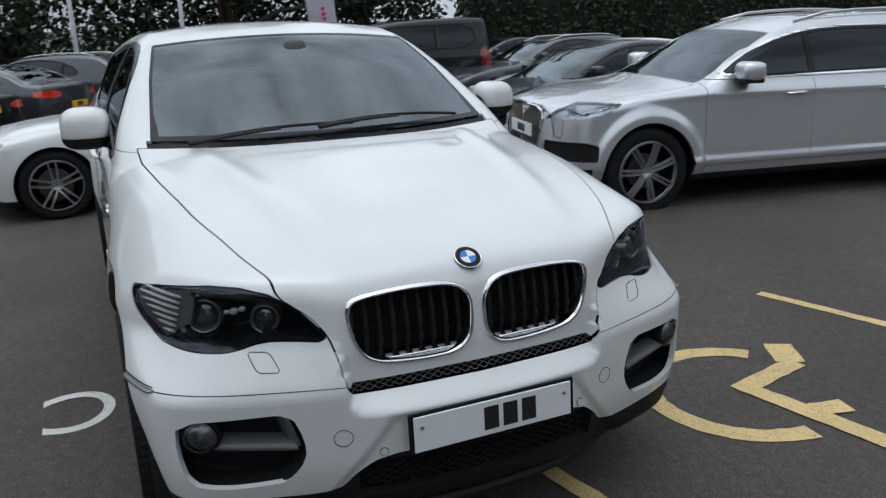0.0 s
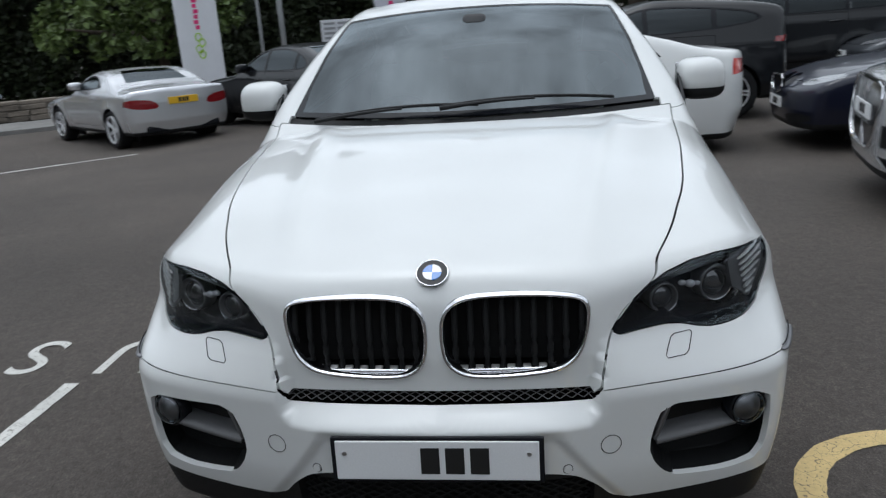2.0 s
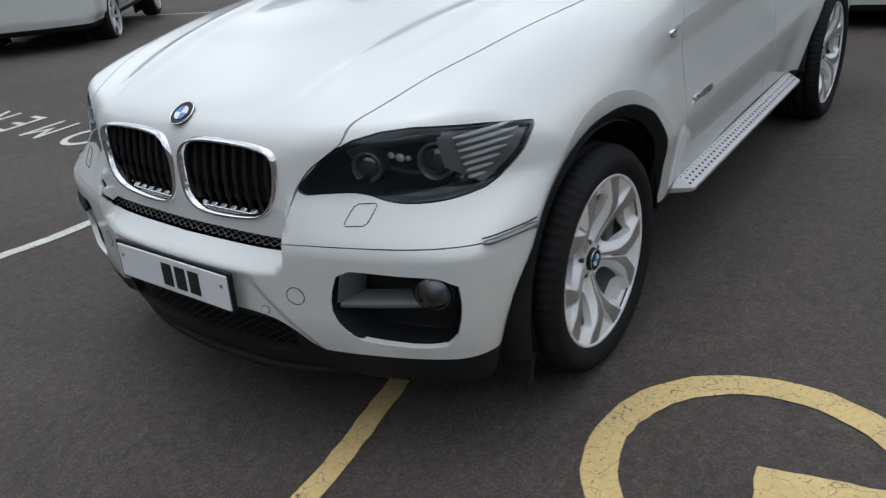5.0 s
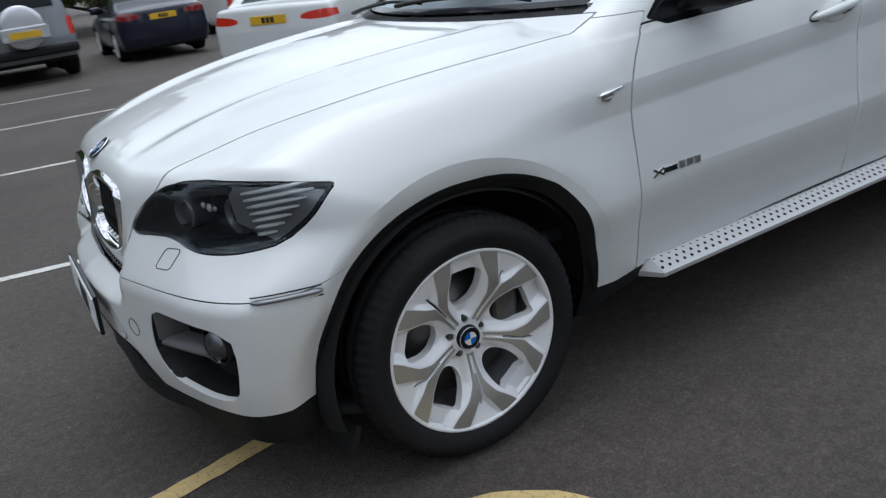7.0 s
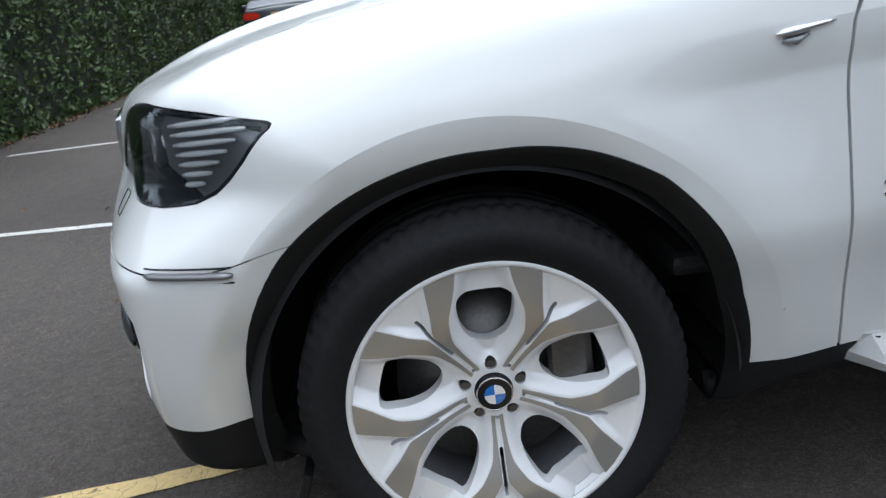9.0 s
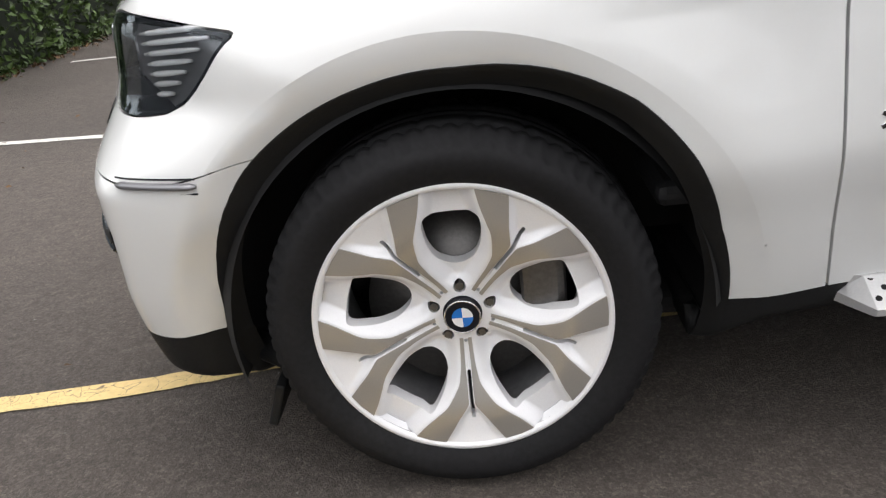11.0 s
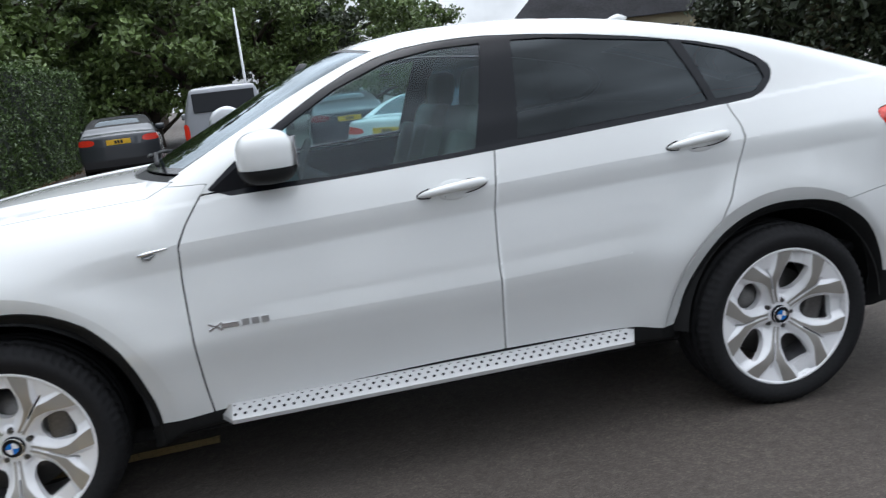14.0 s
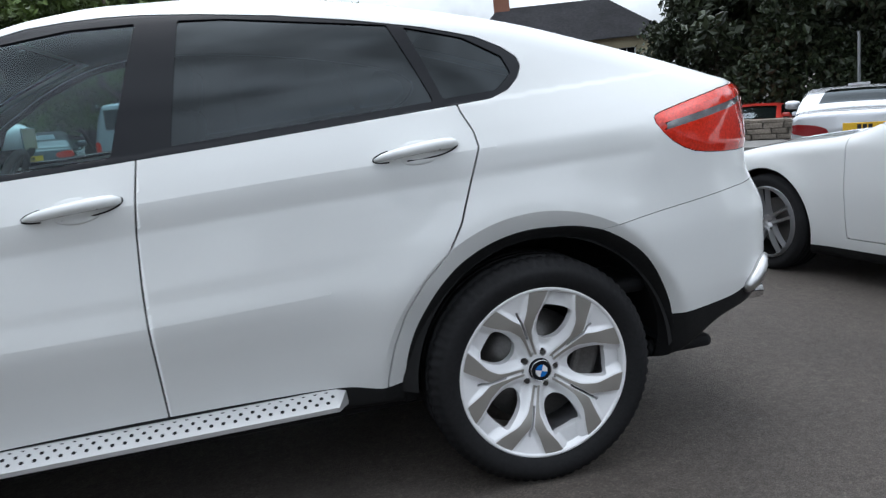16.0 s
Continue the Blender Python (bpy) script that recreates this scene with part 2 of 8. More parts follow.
def soften(pts, rounds=2, closed=True):
    p = np.array(pts, float)
    for _ in range(rounds):
        q = np.roll(p, -1, 0) if closed else p[1:]
        b = p if closed else p[:-1]
        r = np.stack([0.75 * b + 0.25 * q, 0.25 * b + 0.75 * q], 1).reshape(-1, p.shape[1])
        p = r if closed else np.concatenate([p[:1], r, p[-1:]])
    return p


def inside(poly, a, b):
    """Signed distance of the points (a, b) to a closed outline, negative within."""
    poly = np.array(poly, float)
    p = np.stack([a, b], 1)
    best = np.full(len(p), 1e9)
    odd = np.zeros(len(p), bool)
    for u, w in zip(poly, np.roll(poly, -1, 0)):
        e = w - u
        f = np.clip(((p - u) @ e) / max(e @ e, 1e-12), 0, 1)
        best = np.minimum(best, np.hypot(*(p - u - f[:, None] * e).T))
        c = (u[1] > p[:, 1]) != (w[1] > p[:, 1])
        if abs(e[1]) > 1e-12:
            odd ^= c & (p[:, 0] < u[0] + (p[:, 1] - u[1]) / e[1] * e[0])
    return np.where(odd, -best, best)


def normals(v, t):
    n = np.zeros_like(v)
    f = np.cross(v[t[:, 1]] - v[t[:, 0]], v[t[:, 2]] - v[t[:, 0]])
    for j in range(3):
        np.add.at(n, t[:, j], f)
    return n / np.maximum(np.linalg.norm(n, axis=1), 1e-12)[:, None]


def edged(v, t, depth):
    """A sheet with its rims folded inwards, so that its edges have thickness."""
    if len(t) == 0:
        return v, t
    e = np.concatenate([t[:, [0, 1]], t[:, [1, 2]], t[:, [2, 0]]])
    key = np.sort(e, 1)
    _, idx, cnt = np.unique(key, axis=0, return_index=True, return_counts=True)
    b = e[idx[cnt == 1]]
    b = b[~((np.abs(v[b[:, 0], 1]) < 1e-5) & (np.abs(v[b[:, 1], 1]) < 1e-5))]
    n = normals(v, t)
    m, k = len(v), len(b)
    nv = np.concatenate([v, v[b[:, 0]], v[b[:, 1]], v[b[:, 1]] - depth * n[b[:, 1]], v[b[:, 0]] - depth * n[b[:, 0]]])
    i = np.arange(k)
    q = np.concatenate([np.stack([m + k + i, m + i, m + 3 * k + i], 1), np.stack([m + k + i, m + 3 * k + i, m + 2 * k + i], 1)])
    return nv, np.concatenate([t, q])


def walled(v, t, dy):
    """A face with its rims drawn straight back along y."""
    e = np.concatenate([t[:, [0, 1]], t[:, [1, 2]], t[:, [2, 0]]])
    _, idx, cnt = np.unique(np.sort(e, 1), axis=0, return_index=True, return_counts=True)
    b = e[idx[cnt == 1]]
    m, k = len(v), len(b)
    nv = np.concatenate([v, v[b[:, 0]], v[b[:, 1]], v[b[:, 1]] + (0, dy, 0), v[b[:, 0]] + (0, dy, 0)])
    i = np.arange(k)
    q = np.concatenate([np.stack([m + k + i, m + i, m + 3 * k + i], 1), np.stack([m + k + i, m + 3 * k + i, m + 2 * k + i], 1)])
    return nv, np.concatenate([t, q])


def split(v, t, s):
    """The same sheet with a hard fold where s crosses nought."""
    a, b = clip(v, t, s(v)), clip(v, t, -s(v))
    return np.concatenate([a[0], b[0]]), np.concatenate([a[1], b[1] + len(a[0])])


def flip(v, t):
    return v * (1, -1, 1), t[:, ::-1]


def both(v, t):
    """A half sheet and its mirror image, joined along the middle."""
    mid = np.abs(v[:, 1]) < 1e-5
    idx = np.where(mid, np.arange(len(v)), len(v) + np.cumsum(~mid) - 1)
    return np.concatenate([v, v[~mid] * (1, -1, 1)]), np.concatenate([t, idx[t][:, ::-1]])


def sheet(name, vt, mat, parent=None, label="", smooth=True):
    """One mesh object from corner and triangle arrays."""
    v, t = vt
    me = bpy.data.meshes.new(name)
    me.from_pydata(np.asarray(v, float).tolist(), [], np.asarray(t).tolist())
    me.materials.append(mat)
    if smooth:
        me.polygons.foreach_set("use_smooth", np.ones(len(me.polygons), bool))
    me.update()
    ob = new(name, me)
    ob.parent = parent
    if label:
        ob["label"] = label
    return ob


def part(name, bm, mat, parent=None, label="", smooth=False):
    """Links a bmesh as one mesh object."""
    me = bpy.data.meshes.new(name)
    bmesh.ops.recalc_face_normals(bm, faces=bm.faces)
    bm.to_mesh(me)
    bm.free()
    me.materials.append(mat)
    if smooth:
        me.polygons.foreach_set("use_smooth", np.ones(len(me.polygons), bool))
    ob = new(name, me)
    ob.parent = parent
    if label:
        ob["label"] = label
    return ob


def again(ob, m, parent=None):
    """A second object on the same mesh."""
    o = new(ob.name.split(".")[0], ob.data)
    o.parent = parent
    o.matrix_local = m
    if "label" in ob:
        o["label"] = ob["label"]
    return o


def thing(name, label, category, m=None, group="", kind=""):
    ob = new(name)
    ob.empty_display_size = 0.1
    if m is not None:
        ob.matrix_world = m
    return tagged(ob, label, category, group, kind)


def box(bm, size, m=None, bevel=0.0):
    r = bmesh.ops.create_cube(bm, size=1.0, matrix=(m or Matrix()) @ Matrix.Diagonal((*size, 1)))
    if bevel:
        es = list({e for v in r["verts"] for e in v.link_edges})
        bmesh.ops.bevel(bm, geom=es, offset=bevel, segments=2, affect="EDGES", profile=0.5)
    return bm


def tube(bm, pts, radius, sides=10, flat=1.0, closed=False):
    """A tube along a line; radius may be a list."""
    pts = [Vector(p) for p in pts]
    n = len(pts)
    rad = radius if isinstance(radius, (list, tuple, np.ndarray)) else [radius] * n
    up = Vector((0, 0, 1))
    rings = []
    for i, p in enumerate(pts):
        a, b = (pts[i - 1], pts[(i + 1) % n]) if closed else (pts[max(i - 1, 0)], pts[min(i + 1, n - 1)])
        d = (b - a).normalized()
        s = d.cross(up)
        if s.length < 0.1:
            s = d.cross(Vector((0, 1, 0)))
        s.normalize()
        w = s.cross(d)
        rings.append([bm.verts.new(p + rad[i] * (math.cos(2 * math.pi * k / sides) * s + flat * math.sin(2 * math.pi * k / sides) * w)) for k in range(sides)])
    for i in range(n if closed else n - 1):
        r, q = rings[i], rings[(i + 1) % n]
        for k in range(sides):
            bm.faces.new((r[k], r[(k + 1) % sides], q[(k + 1) % sides], q[k]))
    if not closed:
        bm.faces.new(rings[0][::-1])
        bm.faces.new(rings[-1])
    return bm


def lathe(bm, prof, sides=48, closed=False, axis="y"):
    """Turns a profile of (radius, offset) round the y axis."""
    rings = []
    for r, o in prof:
        rings.append([bm.verts.new((r * math.cos(2 * math.pi * k / sides), o, r * math.sin(2 * math.pi * k / sides))) for k in range(sides)])
    n = len(rings)
    for i in range(n if closed else n - 1):
        p, q = rings[i], rings[(i + 1) % n]
        for k in range(sides):
            bm.faces.new((p[k], p[(k + 1) % sides], q[(k + 1) % sides], q[k]))
    return bm


def disc(bm, r, m, sides=24, thick=0.004):
    bmesh.ops.create_cone(bm, cap_ends=True, segments=sides, radius1=r, radius2=r * 0.97, depth=thick, matrix=m)
    return bm


def slab(bm, pts, thick, m=None):
    """A flat outline (x, y) with thickness in z."""
    m = m or Matrix()
    lo = [bm.verts.new(m @ Vector((x, y, 0))) for x, y in pts]
    hi = [bm.verts.new(m @ Vector((x, y, thick))) for x, y in pts]
    n = len(pts)
    bm.faces.new(lo[::-1])
    bm.faces.new(hi)
    for i in range(n):
        bm.faces.new((lo[i], lo[(i + 1) % n], hi[(i + 1) % n], hi[i]))
    return bm


def words(name, text, size, m, mat, parent=None, thick=0.002, label=""):
    """Writing with Blender's own font, as a mesh."""
    cu = bpy.data.curves.new(name, "FONT")
    cu.body, cu.size, cu.extrude, cu.align_x, cu.align_y = text, size, thick, "CENTER", "CENTER"
    tmp = bpy.data.objects.new(name, cu)
    scene.collection.objects.link(tmp)
    me = bpy.data.meshes.new_from_object(tmp.evaluated_get(bpy.context.evaluated_depsgraph_get()))
    bpy.data.objects.remove(tmp)
    bpy.data.curves.remove(cu)
    me.materials.clear()
    me.materials.append(mat)
    ob = new(name, me)
    ob.parent = parent
    ob.matrix_local = m
    if label:
        ob["label"] = label
    return ob


# ---- the white coupe SUV: its body as a solid; nose towards -x, front axle at x = 0 ----
flank = pchip((0.20, 0.40, 0.55, 0.705, 0.80, 0.90, 1.02, 1.10, 1.19), (0.845, 0.906, 0.940, 0.970, 0.967, 0.964, 0.957, 0.939, 0.909))


def side_low(z):
    """The flank's section: a sharp crease at the handles and a softer one low down."""
    return flank(z)


crease_z = pchip((-0.5, 0.5, 1.4, 2.2, 3.0, 3.6), (0.94, 1.008, 1.046, 1.083, 1.110, 1.125))


crease_low = pchip((0.6, 1.1, 1.7, 2.3, 2.6), (0.706, 0.708, 0.713, 0.732, 0.742))


def fold_in(x, z):
    """How far the flank draws in under the crease."""
    d = z - crease_z(x)
    low = 0.0045 * np.clip(1 - np.abs(z - crease_low(x)) / 0.06, 0, 1) * step(0.75, 1.0, x) * step(2.5, 2.1, x)
    return low + np.interp(d, (-0.34, -0.25, -0.15, -0.085, 0.0), (0, -0.003, -0.0115, -0.0155, 0)) * step(0.12, 0.62, x) * step(3.55, 3.15, x)



side_high = pchip((1.19, 1.30, 1.40, 1.50, 1.58, 1.66, 1.75), (0.905, 0.868, 0.82, 0.762, 0.706, 0.64, 0.55))
mid_line = pchip((-1.2, -0.750, -0.712, -0.615, -0.50, -0.30, 0.0, 0.30, 0.55, 0.9), (0.80, 0.978, 1.006, 1.048, 1.083, 1.132, 1.178, 1.206, 1.222, 1.230))
top_line = pchip((-0.3, 0.42, 0.80, 1.10, 1.33, 1.50, 1.74, 2.0, 2.33, 2.71, 3.0, 3.25, 3.54, 3.74, 3.86, 4.3),
                 (0.86, 1.205, 1.390, 1.535, 1.622, 1.660, 1.683, 1.685, 1.663, 1.603, 1.540, 1.466, 1.372, 1.300, 1.268, 1.24))
nose_low = pchip((0, 0.27, 0.44, 0.62, 0.78, 0.87, 0.92, 0.96, 0.99, 1.2), (-0.868, -0.850, -0.802, -0.748, -0.690, -0.640, -0.590, -0.50, -0.40, 0.5))
nose_high = pchip((0, 0.20, 0.40, 0.54, 0.70, 0.80, 0.88, 0.95, 0.99, 1.2), (-0.778, -0.772, -0.755, -0.700, -0.628, -0.550, -0.44, -0.335, -0.20, 0.6))
tail_end = pchip((0, 0.50, 0.72, 0.85, 0.93, 0.98, 1.2), (4.02, 3.985, 3.925, 3.82, 3.67, 3.43, 2.4))


under_line = pchip((-0.9, -0.55, -0.42, 0.45, 0.6, 2.4, 2.55, 3.36, 3.66, 4.1), (0.30, 0.275, 0.25, 0.27, 0.325, 0.335, 0.30, 0.29, 0.43, 0.48))


FLARES = ((0.020, 0.385, 0.546), (2.940, 0.366, 0.527))


def body_side(x, z):
    lift = 0.048 * (x - 1.7) * step(0.45, 1.0, z)
    zc = z - lift
    y = np.where(zc < 1.19, side_low(np.minimum(zc, 1.19)), side_high(np.maximum(zc, 1.19)))
    y = y + fold_in(x, z)
    for cx, cz, fr in FLARES:
        r = np.hypot(x - cx, z - cz)
        flare = 0.026 if cx < 1 else 0.030
        tuck = 0.030 * (step(0.40, 0.10, x) * 0.75 + 0.25) if cx < 1 else 0.030
        y = y + np.where(r > fr, flare * np.exp(-((r - fr) / 0.12) ** 2), flare - tuck * np.clip((fr - r) / 0.060, 0, 1.2)) * step(1.10, 0.80, z)
    y = y + 0.022 * np.exp(-((x - 3.0) / 0.55) ** 2 - ((z - 1.0) / 0.16) ** 2)
    y = y - 0.05 * step(0.35, -0.35, x) * step(0.85, 1.1, z) - 0.16 * step(2.6, 3.9, x) * step(1.05, 1.45, z)
    return y - 0.02 * step(0.1, -0.6, x)


def body_top(x, y):
    a = np.abs(y)
    hood = mid_line(x) - (0.075 - 0.020 * step(-0.65, -0.42, x)) * (a / 0.8) ** 2.3
    ridge = 0.40 + 0.16 * (x + 0.6)
    hood = hood + 0.015 * np.exp(-((a - ridge) / 0.055) ** 2) * step(-0.75, -0.45, x) * step(0.75, 0.4, x)
    edge = 0.44 + 0.36 * a * a
    hood = hood - 0.9 * np.maximum(0, x - edge)
    bend = 0.24 * a * a * step(2.2, 1.2, x)
    roof = top_line(x - bend) - 0.022 * (a / 0.65) ** 2 * step(0.9, 1.6, x) - 0.024 * (a / 0.65) ** 2
    return np.maximum(hood, roof)


def body_nose(y, z):
    a = np.abs(y)
    w = step(0.395, 0.430, a)
    lo, hi = 0.625 + 0.06 * w, 0.70 + 0.16 * w
    t = step(lo, hi, z)
    x = nose_low(a) * (1 - t) + nose_high(a) * t
    x = x + 0.16 * np.maximum(0, z - 0.80) * step(0.30, 0.95, z)
    x = x + 0.55 * np.maximum(0, 0.50 - z) ** 1.6
    rim_y = 0.315 + 0.9 * np.maximum(0, 0.60 - z) ** 1.1
    dip = step(rim_y + 0.022, rim_y - 0.022, a) * step(0.645, 0.590, z)
    return x + 0.013 * dip


def body_tail(y, z):
    x = tail_end(np.abs(y))
    x = x - 0.07 * step(0.75, 0.95, z) - 0.02 * step(1.0, 1.25, z) - 0.45 * np.maximum(0, 0.55 - z)
    return x


def body(p):
    x, y, z = p[..., 0], p[..., 1], p[..., 2]
    a = np.abs(y)
    k = 0.15 - 0.09 * step(0.3, 0.9, x)
    g = smax(a - body_side(x, z), z - body_top(x, a), k)
    g = smax(g, body_nose(y, z) - x, 0.05)
    g = smax(g, x - body_tail(y, z), 0.06)
    return smax(g, under_line(x) - z, 0.03)


# ---- wheels: built with the outer face towards -y, axle at the origin ----
def tyre_mesh(radius, rim, width, grooves=True):
    """A tyre with a rounded shoulder, side ring and cut tread."""
    w = width / 2
    r, s = radius, radius - rim
    prof = [(rim - 0.004, w * 0.80), (rim + 0.004, w * 0.90), (rim + 0.25 * s, w * 1.0), (rim + 0.5 * s, w * 1.03), (rim + 0.72 * s, w * 1.0),
            (r - 0.020, w * 0.93), (r - 0.007, w * 0.84), (r - 0.001, w * 0.72), (r, w * 0.56), (r - 0.008, w * 0.545), (r - 0.008, w * 0.50), (r, w * 0.485),
            (r, w * 0.16), (r - 0.008, w * 0.145), (r - 0.008, w * 0.09), (r, w * 0.075)]
    prof = [(a, -b) for a, b in prof] + [(a, b) for a, b in prof[::-1]]
    n = 216
    ang = np.arange(n) * 2 * math.pi / n
    pr = np.array(prof)
    rr = np.repeat(pr[:, 0][:, None], n, 1)
    if grooves:
        cut = (np.arange(n) % 3 == 0)
        for i, (a, b) in enumerate(prof):
            if w * 0.55 < abs(b) < w * 0.95 and a > r - 0.03:
                rr[i, cut] -= 0.006
            elif w * 0.14 < abs(b) < w * 0.5 and a > r - 0.002:
                rr[i, np.arange(n) % 9 == 4] -= 0.004
    v = np.stack([rr * np.cos(ang), np.repeat(pr[:, 1][:, None], n, 1), rr * np.sin(ang)], -1).reshape(-1, 3)
    m = len(prof)
    i = np.arange(m * n).reshape(m, n)
    a, b = i[:-1], i[1:]
    a2, b2 = np.roll(a, -1, 1), np.roll(b, -1, 1)
    t = np.concatenate([np.stack([a.ravel(), b.ravel(), b2.ravel()], 1), np.stack([a.ravel(), b2.ravel(), a2.ravel()], 1)])
    return v, t


def polar_face(depth, cut, r0, r1, nr, na):
    """A turned face, depth(r, angle), with what lies at cut < 0 taken out."""
    rr, aa = np.meshgrid(np.linspace(r0, r1, nr), np.linspace(0, 2 * math.pi, na, endpoint=False), indexing="ij")
    v = np.stack([rr * np.cos(aa), depth(rr, aa), rr * np.sin(aa)], -1).reshape(-1, 3)
    i = np.arange(nr * na).reshape(nr, na)
    a, b = i[:-1], i[1:]
    a2, b2 = np.roll(a, -1, 1), np.roll(b, -1, 1)
    t = np.concatenate([np.stack([a.ravel(), b2.ravel(), b.ravel()], 1), np.stack([a.ravel(), a2.ravel(), b2.ravel()], 1)])
    s = cut(rr.ravel(), aa.ravel())
    return clip(v, t, -s)


def fold(a, n, turn=0.0):
    """The angle within one of n equal sectors, about the sector's middle."""
    w = 2 * math.pi / n
    return (a - turn + w / 2) % w - w / 2


# outline of an opening between the spokes, on the axis of its sector
OPENING = soften([(0.098, 0.0), (0.100, 0.014), (0.113, 0.033), (0.136, 0.045), (0.166, 0.051), (0.200, 0.052), (0.212, 0.044), (0.215, 0.0),
                  (0.212, -0.044), (0.200, -0.052), (0.166, -0.051), (0.136, -0.045), (0.113, -0.033), (0.100, -0.014)], 2)
# the machined band beside each opening: distance of its two edges from the sector's axis
band_near = pchip((0.050, 0.075, 0.084, 0.115, 0.146, 0.180, 0.210, 0.235, 0.264), (0.0195, 0.0335, 0.0385, 0.0545, 0.0660, 0.0680, 0.0600, 0.0525, 0.0470))
band_far = pchip((0.050, 0.056, 0.080, 0.115, 0.140, 0.160, 0.182, 0.205, 0.225, 0.264), (0.0262, 0.0295, 0.0430, 0.0630, 0.0780, 0.0895, 0.0995, 0.0995, 0.1010, 0.1040))


def dish(r):
    """The front plane of the spokes, sunk towards the hub."""
    return 0.046 * step(0.215, 0.040, r)


def star_depth(r, a):
    f = np.abs(fold(a, 5, math.pi / 2))
    y = r * np.sin(f)
    rc = np.clip(r, 0.05, 0.264)
    bowl = step(0.0, 0.030, band_near(rc) - y) * step(0.048, 0.080, r)
    valley = step(0.0, 0.016, y - band_far(rc)) * step(0.075, 0.11, r) * np.clip((0.264 - r) / 0.06, 0.0, 1.0)
    return dish(r) + 0.026 * bowl + 0.018 * valley


def star_cut(r, a):
    g = fold(a, 5, math.pi / 2)
    f = np.abs(g)
    hole = inside(OPENING, r * np.cos(f), r * np.sin(f))
    spoke = np.abs(math.pi / 5 - f)
    slot = np.maximum(r * spoke - 0.0036, np.abs(r - 0.165) - 0.050)
    bolt = np.hypot(r * np.cos(g) - 0.055, r * np.sin(g)) - 0.0115
    dot = np.hypot(r * np.cos(spoke) - 0.058, r * np.sin(spoke)) - 0.0035
    return np.minimum(np.minimum(hole, slot), np.minimum(bolt, dot))


def roundel(name, r, parent, m, label):
    """A round badge: dark ring with quartered blue and white centre, no letters."""
    bm = bmesh.new()
    disc(bm, r, Matrix.Translation((0, 0, 0.002)), 40, 0.006)
    ring = part(name, bm, GLOSS_BLACK, parent, label)
    ring.matrix_local = m
    bm = bmesh.new()
    tube(bm, [(r * math.cos(a), r * math.sin(a), 0.004) for a in np.linspace(0, 2 * math.pi, 40, endpoint=False)], r * 0.05, 6, closed=True)
    part("rim_ring", bm, CHROME, ring, "thin chrome ring", True)
    for k in range(4):
        bm = bmesh.new()
        pts = [(0, 0)] + [(0.60 * r * math.cos(a), 0.60 * r * math.sin(a)) for a in np.linspace(k * math.pi / 2, (k + 1) * math.pi / 2, 9)]
        slab(bm, pts, 0.0015, Matrix.Translation((0, 0, 0.0055)))
        part("quarter", bm, BLUE if k % 2 else ENAMEL, ring, "blue quarter" if k % 2 else "white quarter")
    return ring


